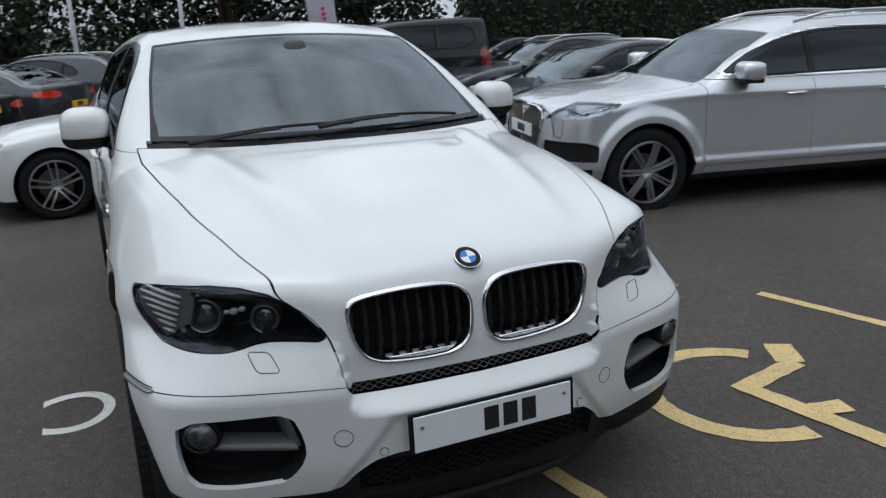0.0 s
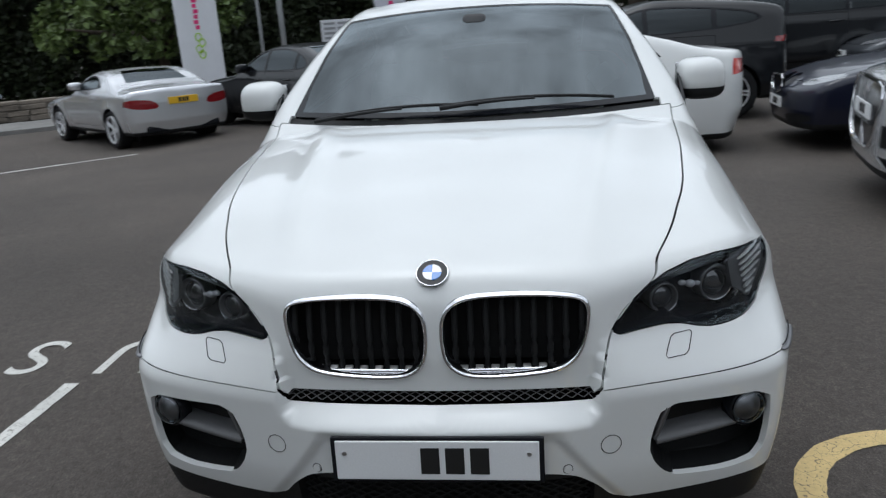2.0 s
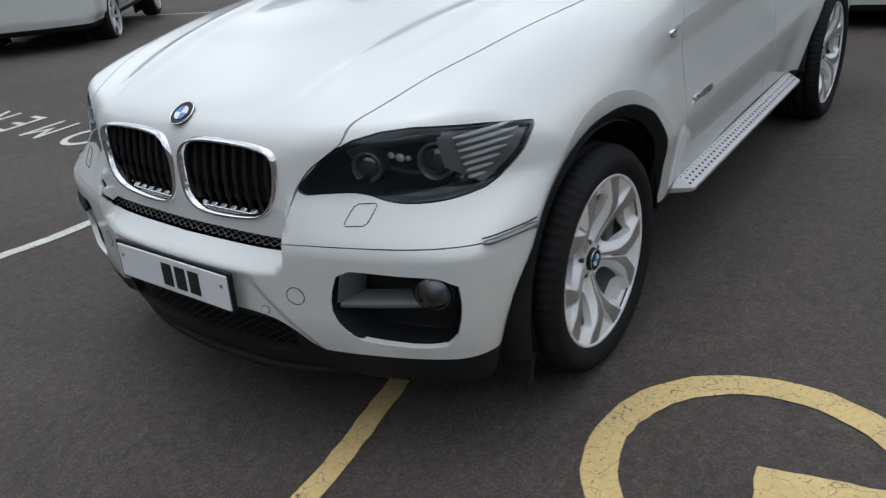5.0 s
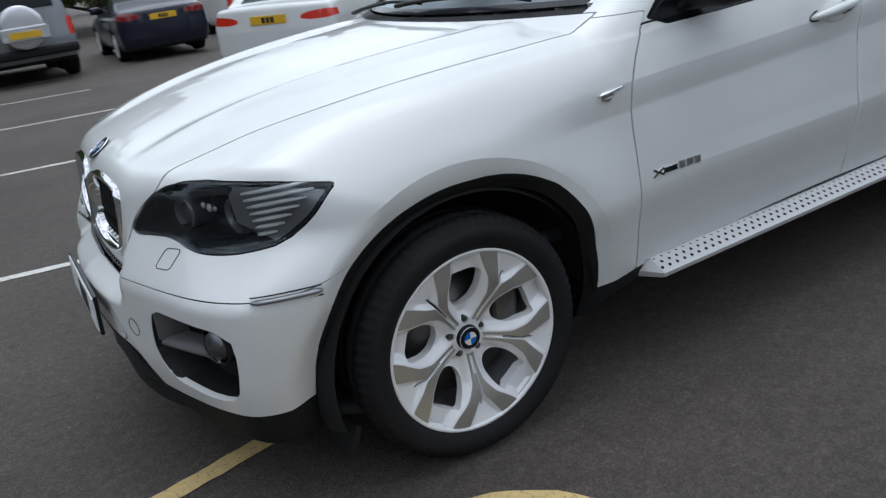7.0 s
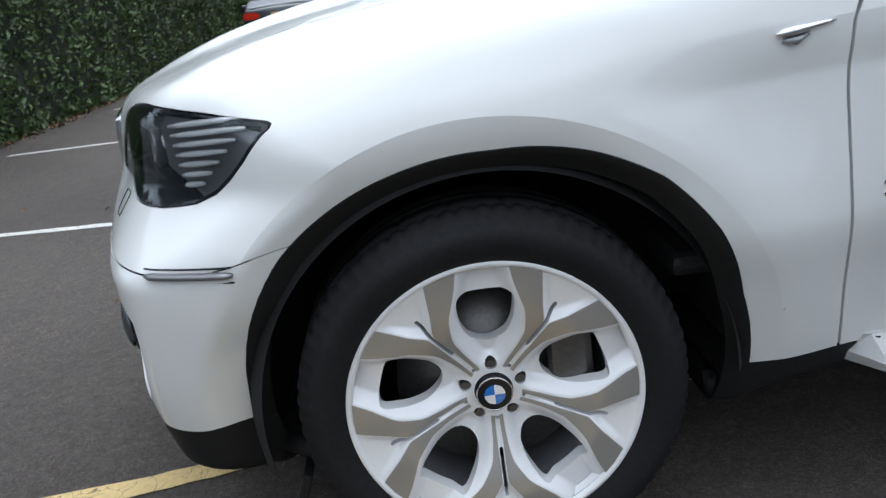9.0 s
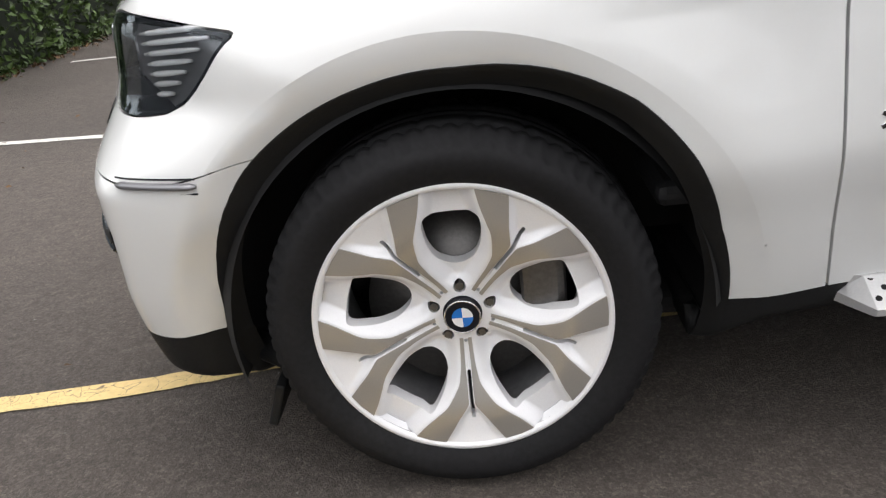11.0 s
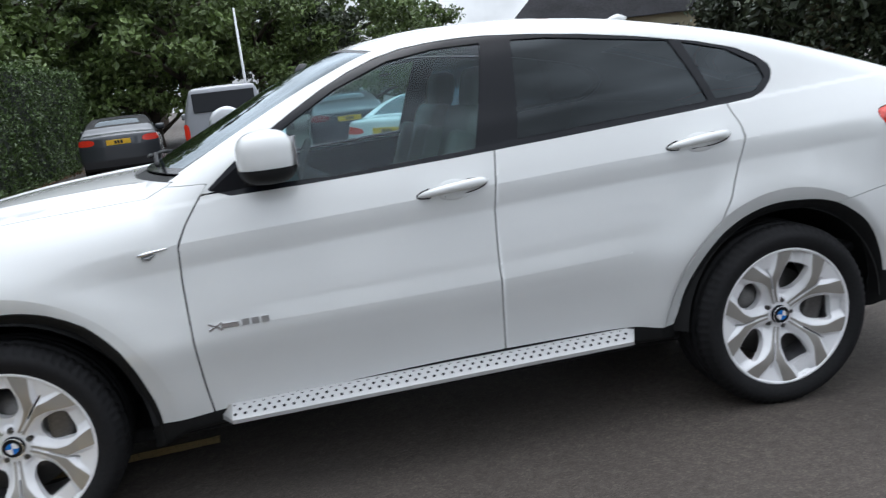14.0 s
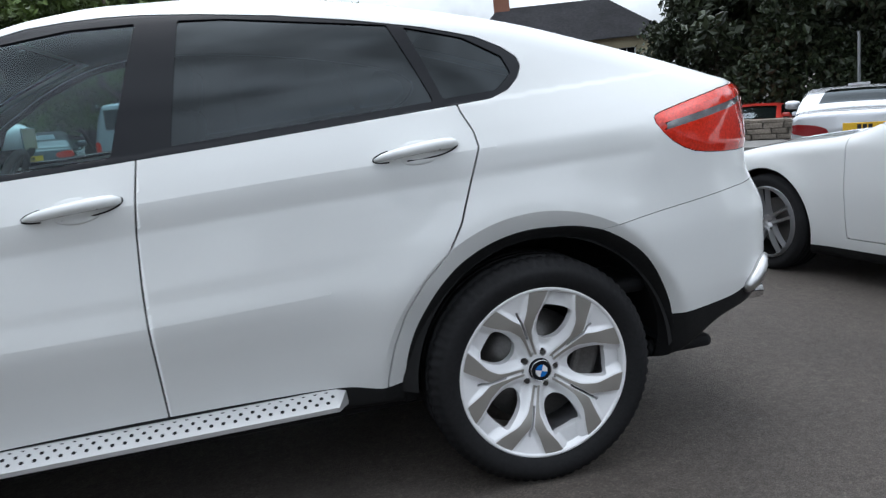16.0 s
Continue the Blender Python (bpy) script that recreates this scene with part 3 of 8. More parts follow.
def star_wheel(parent, m, radius):
    """Twenty-inch wheel with five paired spokes."""
    hub = new("wheel")
    hub.empty_display_size = 0.1
    hub.parent, hub.matrix_local = parent, m
    sheet("tyre", tyre_mesh(radius, 0.270, 0.285), RUBBER, hub, "black road tyre with cut tread")
    v, t = polar_face(star_depth, star_cut, 0.028, 0.264, 84, 720)
    v = v * (1, 1, 1) + (0, -0.125, 0)
    v, t = walled(v, t, 0.03)
    rim = sheet("rim", (v, t), ALLOY, hub, "silver alloy rim with five paired spokes")
    bm = bmesh.new()
    lathe(bm, [(0.261, -0.122), (0.266, -0.130), (0.273, -0.131), (0.276, -0.124), (0.271, -0.115), (0.260, -0.10)], 96)
    part("rim_lip", bm, ALLOY, hub, "", True)
    bm = bmesh.new()
    lathe(bm, [(0.260, -0.10), (0.246, -0.07), (0.240, 0.02), (0.244, 0.12)], 96)
    part("rim_barrel", bm, BARREL, hub, "dark inner barrel", True)
    # machined faces on each side of every opening
    rs = np.linspace(0.053, 0.263, 48)
    for k in range(5):
        for sgn in (-1, 1):
            ang = math.pi / 2 + k * 2 * math.pi / 5
            vv, tt = [], []
            for r in rs:
                lo, hi = float(band_near(r)), float(band_far(r))
                for e in (0.0, 0.5, 1.0):
                    f = min(math.asin(min(0.99, (lo + e * (hi - lo)) / r)), math.pi / 5 - 0.010)
                    vv.append((r * math.cos(ang + sgn * f), float(dish(r)) - 0.1275 - (0.0008 if e == 0.5 else 0.0), r * math.sin(ang + sgn * f)))
            for j in range(len(rs) - 1):
                for e in (0, 1):
                    a, b, c, d = 3 * j + e, 3 * j + e + 1, 3 * j + e + 4, 3 * j + e + 3
                    tt += [(a, b, c), (a, c, d)] if sgn < 0 else [(a, c, b), (a, d, c)]
            sheet("spoke_face", edged(np.array(vv), np.array(tt), 0.012), ALLOY_CUT, rim, "machined grey spoke face")
    bm = bmesh.new()
    lathe(bm, [(0.001, -0.090), (0.030, -0.090), (0.036, -0.086), (0.038, -0.070)], 40)
    cap = part("hub_cap", bm, GLOSS_BLACK, hub, "", True)
    roundel("badge", 0.033, cap, pose(0, -0.0905, 0, 90, 0, 0), "round blue and white centre badge")
    for k in range(5):
        a = math.pi / 2 + k * 2 * math.pi / 5
        bm = bmesh.new()
        disc(bm, 0.0085, pose(0.055 * math.cos(a), -0.068, 0.055 * math.sin(a), 90, 0, 0), 6, 0.02)
        part("wheel_bolt", bm, STEEL, hub)
    bm = bmesh.new()
    lathe(bm, [(0.06, 0.0), (0.06, -0.030), (0.085, -0.030), (0.09, -0.025), (0.182, -0.025), (0.182, 0.005), (0.06, 0.005)], 64)
    part("brake_disc", bm, STEEL, hub, "steel brake disc", True)
    bm = bmesh.new()
    box(bm, (0.085, 0.10, 0.17), pose(0.155, -0.02, 0.03), 0.018)
    part("brake_caliper", bm, STEEL, hub, "grey brake caliper")
    return hub


def plain_wheel(parent, m, radius=0.33, rim=0.235, width=0.22, spokes=5, pair=0.0, mat=None, spin=0.3, spoke_w=0.022):
    """A wheel for the other cars: spokes as raised bars in a barrel."""
    hub = new("wheel")
    hub.empty_display_size = 0.1
    hub.parent, hub.matrix_local = parent, m
    mat = mat or ALLOY
    sheet("tyre", tyre_mesh(radius, rim, width, False), RUBBER, hub)

    def cut(r, a):
        f = np.abs(fold(a, spokes, spin))
        bar = np.abs(r * f - pair * rim * (0.45 + 0.30 * r / rim)) - spoke_w * (1.1 - 0.35 * r / rim)
        keep = np.minimum(np.minimum(bar, r - 0.055), rim - 0.014 - r)
        return -keep

    def depth(r, a):
        return -0.42 * width + 0.03 * np.exp(-((r - 0.02) / 0.08) ** 2) + 0.012 * (r < 0.03)
    v, t = polar_face(depth, cut, 0.004, rim - 0.002, 26, 180)
    sheet("rim", edged(v, t, 0.03), mat, hub)
    bm = bmesh.new()
    lathe(bm, [(rim - 0.014, -0.42 * width), (rim + 0.003, -0.44 * width), (rim + 0.003, -0.40 * width), (rim - 0.012, -0.36 * width)], 48)
    part("rim_lip", bm, mat, hub, "", True)
    bm = bmesh.new()
    lathe(bm, [(rim - 0.012, -0.36 * width), (rim - 0.02, -0.2 * width), (rim - 0.025, 0.3 * width)], 48)
    part("rim_barrel", bm, PLASTIC, hub, "", True)
    bm = bmesh.new()
    lathe(bm, [(0.001, -0.02), (0.155, -0.02), (0.155, 0.01), (0.001, 0.01)], 32)
    part("brake_disc", bm, STEEL, hub)
    return hub


# ---- the white coupe SUV: panels, glass, lamps ----
coupe = thing("coupe_suv", "white coupe SUV with twin-kidney grille, parked over painted bay", "car", Matrix())
V0, T0 = shell(body, 0.25, 3.2, 0.74, 118, 240, 350)
door_front = pchip((0.20, 0.385, 0.515, 0.675, 0.892, 1.006, 1.071, 1.147, 1.25), (0.70, 0.684, 0.672, 0.664, 0.661, 0.668, 0.699, 0.752, 0.83))
seam_plan = pchip((-0.75, -0.65, -0.60, -0.552, -0.473, -0.377, -0.286, -0.173, -0.039, 0.144, 0.40, 0.66, 0.8), (0.53, 0.560, 0.583, 0.605, 0.636, 0.664, 0.690, 0.714, 0.734, 0.760, 0.787, 0.808, 0.812))
seam_nose = pchip((0.60, 0.70, 0.715, 0.84, 0.90, 0.966, 1.0), (0.41, 0.415, 0.418, 0.444, 0.480, 0.560, 0.588))
low_front = pchip((0, 0.27, 0.345, 0.405, 0.455, 0.6, 1.1), (0.502, 0.502, 0.487, 0.445, 0.396, 0.390, 0.40))
low_side = pchip((-0.5, 0.5, 0.69, 1.77, 2.3, 2.45, 3.40, 3.66, 3.80, 4.1), (0.40, 0.385, 0.392, 0.425, 0.42, 0.395, 0.47, 0.495, 0.53, 0.53))
GAP = 0.0030


def lamp_arc(v):
    return 0.95 * np.arctan2(-v[:, 1], 0.2 - v[:, 0])


def lower_edge(v):
    return np.where(v[:, 0] < -0.40, low_front(np.abs(v[:, 1])), low_side(v[:, 0]))


def in_side(poly, v, rounds=2):
    s = inside(soften(poly, rounds), v[:, 0], v[:, 2])
    return np.where(v[:, 1] < -0.40, s, 1.0)


def arch(v, cx, cz, r):
    d = np.hypot(v[:, 0] - cx, v[:, 2] - cz) - r * arch_round(v, cx, cz)
    return np.where(v[:, 1] < -0.45, d, 1.0)


def arch_round(v, cx, cz):
    """How far the wheel opening departs from a circle, by the angle round the axle."""
    a = np.degrees(np.arctan2(v[:, 2] - cz, v[:, 0] - cx))
    if cx < 1:
        return np.interp(a, (-60, 0, 20, 37, 53, 68, 87, 106, 136, 155, 172), (0.966, 0.966, 0.970, 1.014, 1.034, 1.018, 0.986, 0.988, 1.008, 0.988, 0.970))
    return np.interp(a, (-60, 16, 29, 46, 65, 85, 108, 125, 144, 172), (0.950, 0.952, 0.958, 0.978, 0.978, 0.950, 0.958, 0.962, 0.946, 0.942))


A1, A2 = (0.026, 0.384), (2.958, 0.366)
KIDNEY = [(0.400, 0.938), (0.366, 0.960), (0.25, 0.971), (0.115, 0.970), (0.052, 0.957), (0.019, 0.920), (0.014, 0.861), (0.022, 0.79), (0.062, 0.752),
          (0.14, 0.744), (0.26, 0.750), (0.335, 0.764), (0.376, 0.806), (0.395, 0.87)]
KC = np.array((0.205, 0.857))
KIDNEY_IN = [tuple(KC + (np.array(q) - KC) * (1 - 0.0125 / abs(np.array(q) - KC).max())) for q in KIDNEY]
LAMP = [(25.6, 0.842), (27.4, 0.886), (32.8, 0.966), (41.4, 1.000), (51.0, 0.988), (60.2, 0.9615), (61.2, 0.957), (60.4, 0.946), (57.6, 0.885), (53.4, 0.833), (48.4, 0.820), (43.5, 0.817),
        (39.6, 0.823), (35.5, 0.849), (31, 0.847)]
LAMP = soften([(0.95 * radians(a), z) for a, z in LAMP], 1)
FOG = [(0.545, 0.578), (0.578, 0.660), (0.70, 0.655), (0.872, 0.644), (0.878, 0.55), (0.856, 0.445), (0.775, 0.430), (0.66, 0.437), (0.592, 0.447), (0.543, 0.515)]
GLASS_AREA = [(0.752, 1.148), (0.90, 1.268), (1.04, 1.362), (1.28, 1.500), (1.49, 1.578), (1.70, 1.600), (1.92, 1.598), (2.35, 1.552), (2.81, 1.464), (2.97, 1.385),
              (2.985, 1.325), (2.90, 1.252), (2.74, 1.240), (1.81, 1.182), (1.2, 1.156)]
PANES = ([(0.955, 1.172), (1.04, 1.332), (1.27, 1.462), (1.48, 1.542), (1.66, 1.568), (1.845, 1.572), (1.742, 1.196), (1.2, 1.168)],
         [(1.965, 1.572), (2.10, 1.566), (2.58, 1.504), (2.68, 1.258), (1.905, 1.211)],
         [(2.63, 1.492), (2.81, 1.444), (2.925, 1.376), (2.945, 1.322), (2.885, 1.272), (2.71, 1.262)])
FRONT_DOOR = [(x, z) for z, x in ((0.30, 0.69), (0.385, 0.684), (0.515, 0.672), (0.675, 0.664), (0.892, 0.661), (1.006, 0.668), (1.071, 0.699), (1.147, 0.752), (1.165, 0.765))] + \
    [(1.2, 1.175), (1.813, 1.21), (1.795, 1.09), (1.780, 0.972), (1.773, 0.85), (1.771, 0.763), (1.773, 0.60), (1.778, 0.30)]
REAR_DOOR = [(1.778, 0.30), (1.773, 0.60), (1.771, 0.763), (1.773, 0.85), (1.780, 0.972), (1.795, 1.09), (1.813, 1.21), (2.74, 1.27), (2.755, 1.215), (2.782, 1.155), (2.788, 1.11),
             (2.757, 1.02), (2.705, 0.89), (2.650, 0.80), (2.566, 0.722), (2.505, 0.635), (2.463, 0.535), (2.434, 0.42), (2.430, 0.30)]
TAIL_LAMP = [(3.374, 1.135), (3.42, 1.152), (3.73, 1.218), (4.1, 1.235), (4.1, 0.985), (3.78, 0.988), (3.60, 1.0), (3.50, 1.018), (3.42, 1.068)]

v, t = V0, T0
# wheel openings
for c in (A1, A2):
    v, t = clip(v, t, -arch(v, *c, 0.455))
# arch mouldings
mould = []
for c in (A1, A2):
    mould.append(clip(v, t, np.where(v[:, 2] > 0.2, arch(v, *c, 0.495), 1)))
    v, t = clip(v, t, -arch(v, *c, 0.496))
# windows of the side
gv, gt = clip(v, t, in_side(GLASS_AREA, v, 1))
v, t = clip(v, t, -in_side(GLASS_AREA, v, 1) + 0.001)
panes = []
for poly in PANES:
    panes.append(clip(gv, gt, in_side(poly, gv, 0)))
    gv, gt = clip(gv, gt, -in_side(poly, gv, 0))


def screen(v, lo, hi):
    a = np.abs(v[:, 1])
    xs = v[:, 0] - 0.24 * a * a
    return np.maximum.reduce([lo + 0.12 * a * a - xs, xs - hi, a - np.interp(v[:, 0], (0.6, 1.1, 1.6), (0.765, 0.70, 0.615)), 1.12 - v[:, 2]])


wv, wt = clip(v, t, screen(v, 0.485, 1.345))
v, t = clip(v, t, -screen(v, 0.483, 1.347))


def back_screen(v):
    a = np.abs(v[:, 1])
    return np.maximum.reduce([2.92 - v[:, 0], v[:, 0] - 3.66 - 0.05 * a, a - 0.60 - 0.03 * (v[:, 0] - 3.0), 1.25 - v[:, 2]])


rv, rt = clip(v, t, back_screen(v))
v, t = clip(v, t, -back_screen(v))
# head lamps and tail lamps
lamp_s = lambda v: np.where(v[:, 0] < 0, inside(LAMP, lamp_arc(v), v[:, 2]), 1)
lv, lt = clip(v, t, lamp_s(v))
v, t = clip(v, t, -lamp_s(v) + 0.0035)
tail_s = lambda v: np.where((v[:, 1] < -0.42) & (v[:, 0] > 3), inside(soften(TAIL_LAMP, 1), v[:, 0], v[:, 2]), 1)
tail_v, tail_t = clip(v, t, tail_s(v))
v, t = clip(v, t, -tail_s(v) + 0.003)
# grille openings and bumper inlets
kid_s = lambda v, poly: np.where(v[:, 0] < -0.5, inside(soften(poly, 2), -v[:, 1], v[:, 2]), 1)
v, t = clip(v, t, -kid_s(v, KIDNEY))
fog_s = lambda v: np.where(v[:, 0] < -0.4, inside(soften(FOG, 1), -v[:, 1], v[:, 2]), 1)
v, t = clip(v, t, -fog_s(v))
mesh_s = lambda v: np.where(v[:, 0] < -0.6, np.maximum(np.abs(v[:, 1]) - 0.408, np.abs(v[:, 2] - 0.696) - 0.016), 1)
v, t = clip(v, t, -mesh_s(v))
# lower black skirt
sv, st = clip(v, t, v[:, 2] - lower_edge(v))
v, t = clip(v, t, lower_edge(v) + 0.001 - v[:, 2])
grill_s = lambda v: np.where(v[:, 0] < -0.6, np.maximum.reduce([np.abs(v[:, 1]) - 0.40, v[:, 2] - 0.485, 0.36 - v[:, 2]]), 1)
sv, st = clip(sv, st, -grill_s(sv))


def hood_s(v):
    a = np.abs(v[:, 1])
    up = np.where(v[:, 0] < -0.45, step(0.955, 1.020, v[:, 2]), 1.0)
    lim = seam_nose(np.minimum(v[:, 2], 1.02)) * (1 - up) + seam_plan(v[:, 0]) * up
    return np.maximum.reduce([a - lim, v[:, 0] - (0.435 + 0.36 * a * a), 0.700 - v[:, 2], v[:, 0] - 1.0])


bonnet = clip(v, t, hood_s(v) + GAP)
v, t = clip(v, t, GAP - hood_s(v))


def cowl_s(v):
    a = np.abs(v[:, 1])
    return np.maximum.reduce([v[:, 0] - 0.24 * a * a - 0.484 - 0.12 * a * a, a - 0.77, 0.43 + 0.3 * a * a - v[:, 0], 1.10 - v[:, 2], 0.30 - v[:, 0]])


cowl = clip(v, t, cowl_s(v))
v, t = clip(v, t, 0.001 - cowl_s(v))


def bumper_s(v):
    return np.where(v[:, 0] < 0.1, v[:, 2] - 0.722 - 0.03 * step(-0.5, -0.3, v[:, 0]), 1.0)


bumper = clip(v, t, bumper_s(v) + 0.0014)
v, t = clip(v, t, 0.0014 - bumper_s(v))
fd, rd = in_side(FRONT_DOOR, v, 0), in_side(REAR_DOOR, v, 0)
front_door = clip(v, t, in_side(FRONT_DOOR, v, 0) + GAP)
v, t = clip(v, t, GAP - in_side(FRONT_DOOR, v, 0))
rear_door = clip(v, t, in_side(REAR_DOOR, v, 0) + GAP)
v, t = clip(v, t, GAP - in_side(REAR_DOOR, v, 0))


def fender_s(v):
    return np.maximum(v[:, 0] - door_front(v[:, 2]), v[:, 2] - 1.20)


fender = clip(v, t, fender_s(v) + 0.0012)
v, t = clip(v, t, 0.0012 - fender_s(v))


def rear_bumper_s(v):
    return np.maximum(2.9 - v[:, 0], v[:, 2] - pchip((2.9, 3.166, 3.298, 3.486, 3.7, 4.1), (0.77, 0.808, 0.829, 0.849, 0.87, 0.88))(v[:, 0]))


rear_bumper = clip(v, t, rear_bumper_s(v) + 0.0012)
v, t = clip(v, t, 0.0012 - rear_bumper_s(v))
shell_rest = (v, t)
DEEP = 0.018


def creased(vt):
    """Hard folds along the flank's crease and round the wheel arches."""
    vt = split(*vt, lambda v: np.where((v[:, 1] < -0.5) & (v[:, 0] > 0.62) & (v[:, 0] < 2.85), v[:, 2] - crease_z(v[:, 0]), 1.0))
    vt = split(*vt, lambda v: np.where((v[:, 1] < -0.5) & (v[:, 0] > 0.9) & (v[:, 0] < 2.3), v[:, 2] - crease_low(v[:, 0]), 1.0))
    for cx, cz, fr in FLARES:
        vt = split(*vt, lambda v: np.where((v[:, 1] < -0.5) & (v[:, 2] > 0.5), np.hypot(v[:, 0] - cx, v[:, 2] - cz) - fr, 1.0))
    v, t = vt
    near = v[:, 1] < -0.6
    fold_d = np.minimum.reduce([np.abs(v[:, 2] - crease_low(v[:, 0])), np.abs(v[:, 2] - crease_z(v[:, 0])), *(np.abs(np.hypot(v[:, 0] - cx, v[:, 2] - cz) - fr) for cx, cz, fr in FLARES)])
    g0 = body(v)
    sel = near & (fold_d < 1e-3) & (np.abs(g0) < 0.006)
    w = v[sel]
    for _ in range(3):
        g0 = body(w)
        dy = (body(w + (0, 0.001, 0)) - g0) / 0.001
        w = w - np.stack([0 * g0, np.clip(g0 / np.where(np.abs(dy) < 0.3, 1, dy), -0.004, 0.004), 0 * g0], 1)
    v = v.copy()
    v[sel] = w
    return v, t


def pair(name, vt, mat, label="", depth=DEEP, parent=None):
    """The same panel on both flanks."""
    vt = edged(*vt, depth) if depth else vt
    vt = creased(vt) if mat is WHITE else vt
    a = sheet(name, vt, mat, parent or coupe, label)
    b = sheet(name, flip(*vt), mat, parent or coupe, label)
    return a, b


sheet("bonnet", both(*edged(*bonnet, DEEP)), WHITE, coupe, "white bonnet with two soft ridges")
sheet("roof_shell", both(*creased(edged(*shell_rest, DEEP))), WHITE, coupe, "white roof and rear flanks")
sheet("front_bumper", both(*edged(*bumper, DEEP)), WHITE, coupe, "white front bumper")
sheet("rear_bumper", both(*edged(*rear_bumper, DEEP)), WHITE, coupe)
sheet("lower_skirt", both(*edged(sv, st, 0.03)), PLASTIC, coupe, "black plastic lower skirt")
sheet("scuttle", both(*edged(cowl[0] - (0, 0, 0.012), cowl[1], 0.01)), PLASTIC, coupe, "black plastic scuttle panel")
wing_l, wing_r = pair("wing", fender, WHITE)
door_l, door_r = pair("front_door", front_door, WHITE, "white front door")
rdoor_l, rdoor_r = pair("rear_door", rear_door, WHITE, "white rear door")
for m_ in mould:
    mv, mt = m_
    c = A1 if mv[:, 0].mean() < 1.5 else A2
    mv = mv + np.stack([0 * mv[:, 0], 0.030 * np.clip((0.487 - np.hypot(mv[:, 0] - c[0], mv[:, 2] - c[1]) / arch_round(mv, *c)) / 0.04, 0, 1), 0 * mv[:, 0]], 1)
    pair("arch_moulding", (mv + (0, -0.003, 0), mt), PLASTIC, "black wheel arch moulding", 0.06)
pair("window_surround", (gv + (0, 0.003, 0), gt), GLOSS_BLACK, "black window surround", 0.012)
for k, (pv, pt) in enumerate(panes):
    for ob in pair("side_window", (pv + (0, 0.009, 0), pt), GLASS_CLEAR if k == 0 else GLASS_DARK, "clear side window" if k == 0 else "dark tinted side window", 0):
        ob.visible_shadow = False
frit = screen(wv, 0.485, 1.345) + 0.014 + 0.018 * step(0.75, 0.55, wv[:, 0] - 0.3 * wv[:, 1] ** 2)
fv, ft = clip(wv, wt, -frit)
sheet("windscreen_border", both(*edged(fv - (0, 0, 0.003), ft, 0.006)), GLOSS_BLACK, coupe, "black printed border of the windscreen")
wv, wt = clip(wv, wt, frit)
w_ob = sheet("windscreen", both(wv - (0, 0, 0.004), wt), GLASS_SCREEN, coupe, "slanted windscreen")
w_ob.visible_shadow = False
sheet("rear_window", both(rv - (0, 0, 0.004), rt), GLASS_DARK, coupe)

# dark lining just inside the panels, open at the windows, wheels and inlets
nv = normals(V0, T0)
iv, it = V0 - 0.022 * nv, T0
keep = -np.minimum.reduce([in_side(GLASS_AREA, V0, 1) - 0.01, screen(V0, 0.45, 1.36) - 0.012, back_screen(V0) - 0.01, arch(V0, *A1, 0.50), arch(V0, *A2, 0.50),
                           lamp_s(V0) - 0.02, kid_s(V0, KIDNEY) - 0.012, fog_s(V0) - 0.012, mesh_s(V0) - 0.01, grill_s(V0) - 0.01, cowl_s(V0) - 0.01])
iv, it = clip(iv, it, keep)
sheet("inner_lining", both(iv, it), DARK, coupe, "dark inner lining")
# wheel housings
for c in (A1, A2):
    bm = bmesh.new()
    n = 40
    rings = []
    for yy, rr in ((-0.945, 0.450 if c is A1 else 0.435), (-0.90, 0.478), (-0.55, 0.480), (-0.55, 0.02)):
        rings.append([bm.verts.new((c[0] + rr * math.cos(a), yy, max(0.28, c[1] + rr * math.sin(a)))) for a in np.linspace(0.0, math.pi + (0.22 if c is A1 else 0.0), n)])
    for p, q in zip(rings[:-1], rings[1:]):
        for k in range(n - 1):
            bm.faces.new((p[k], p[k + 1], q[k + 1], q[k]))
    ob = part("wheel_housing", bm, DARK, coupe, "", True)
    again(ob, Matrix.Diagonal((1, -1, 1, 1)), coupe)
# underside
bm = bmesh.new()
box(bm, (4.3, 1.45, 0.05), pose(1.55, 0, 0.27), 0.02)
part("underbody", bm, DARK, coupe)


def on_body(o, d):
    """Where a ray meets the painted surface, and the surface's normal there."""
    o, d = np.array(o, float), np.array(d, float)
    d = d / np.linalg.norm(d)
    s = np.linspace(0, 3, 1500)
    i = int(np.argmax(body(o + s[:, None] * d) < 0))
    lo, hi = s[max(i - 1, 0)], s[i]
    for _ in range(20):
        m_ = (lo + hi) / 2
        lo, hi = (lo, m_) if body(o + m_ * d) < 0 else (m_, hi)
    p = o + hi * d
    e = 0.004
    n = np.array([body(p + e * np.eye(3)[k]) - body(p - e * np.eye(3)[k]) for k in range(3)])
    return Vector(p), Vector(n / np.linalg.norm(n))


def facing(p, n, up=(0, 0, 1), out=0.0):
    """A pose at p whose z axis is the normal n and whose y axis leans to up."""
    z = Vector(n).normalized()
    x = Vector(up).cross(z).normalized()
    y = z.cross(x)
    m = Matrix((x, y, z)).transposed().to_4x4()
    m.translation = Vector(p) + out * z
    return m


# twin grilles: chrome surround, deep dark opening, upright slats
def grille_x(y, z):
    return float(body_nose(np.array(y), np.array(z)))


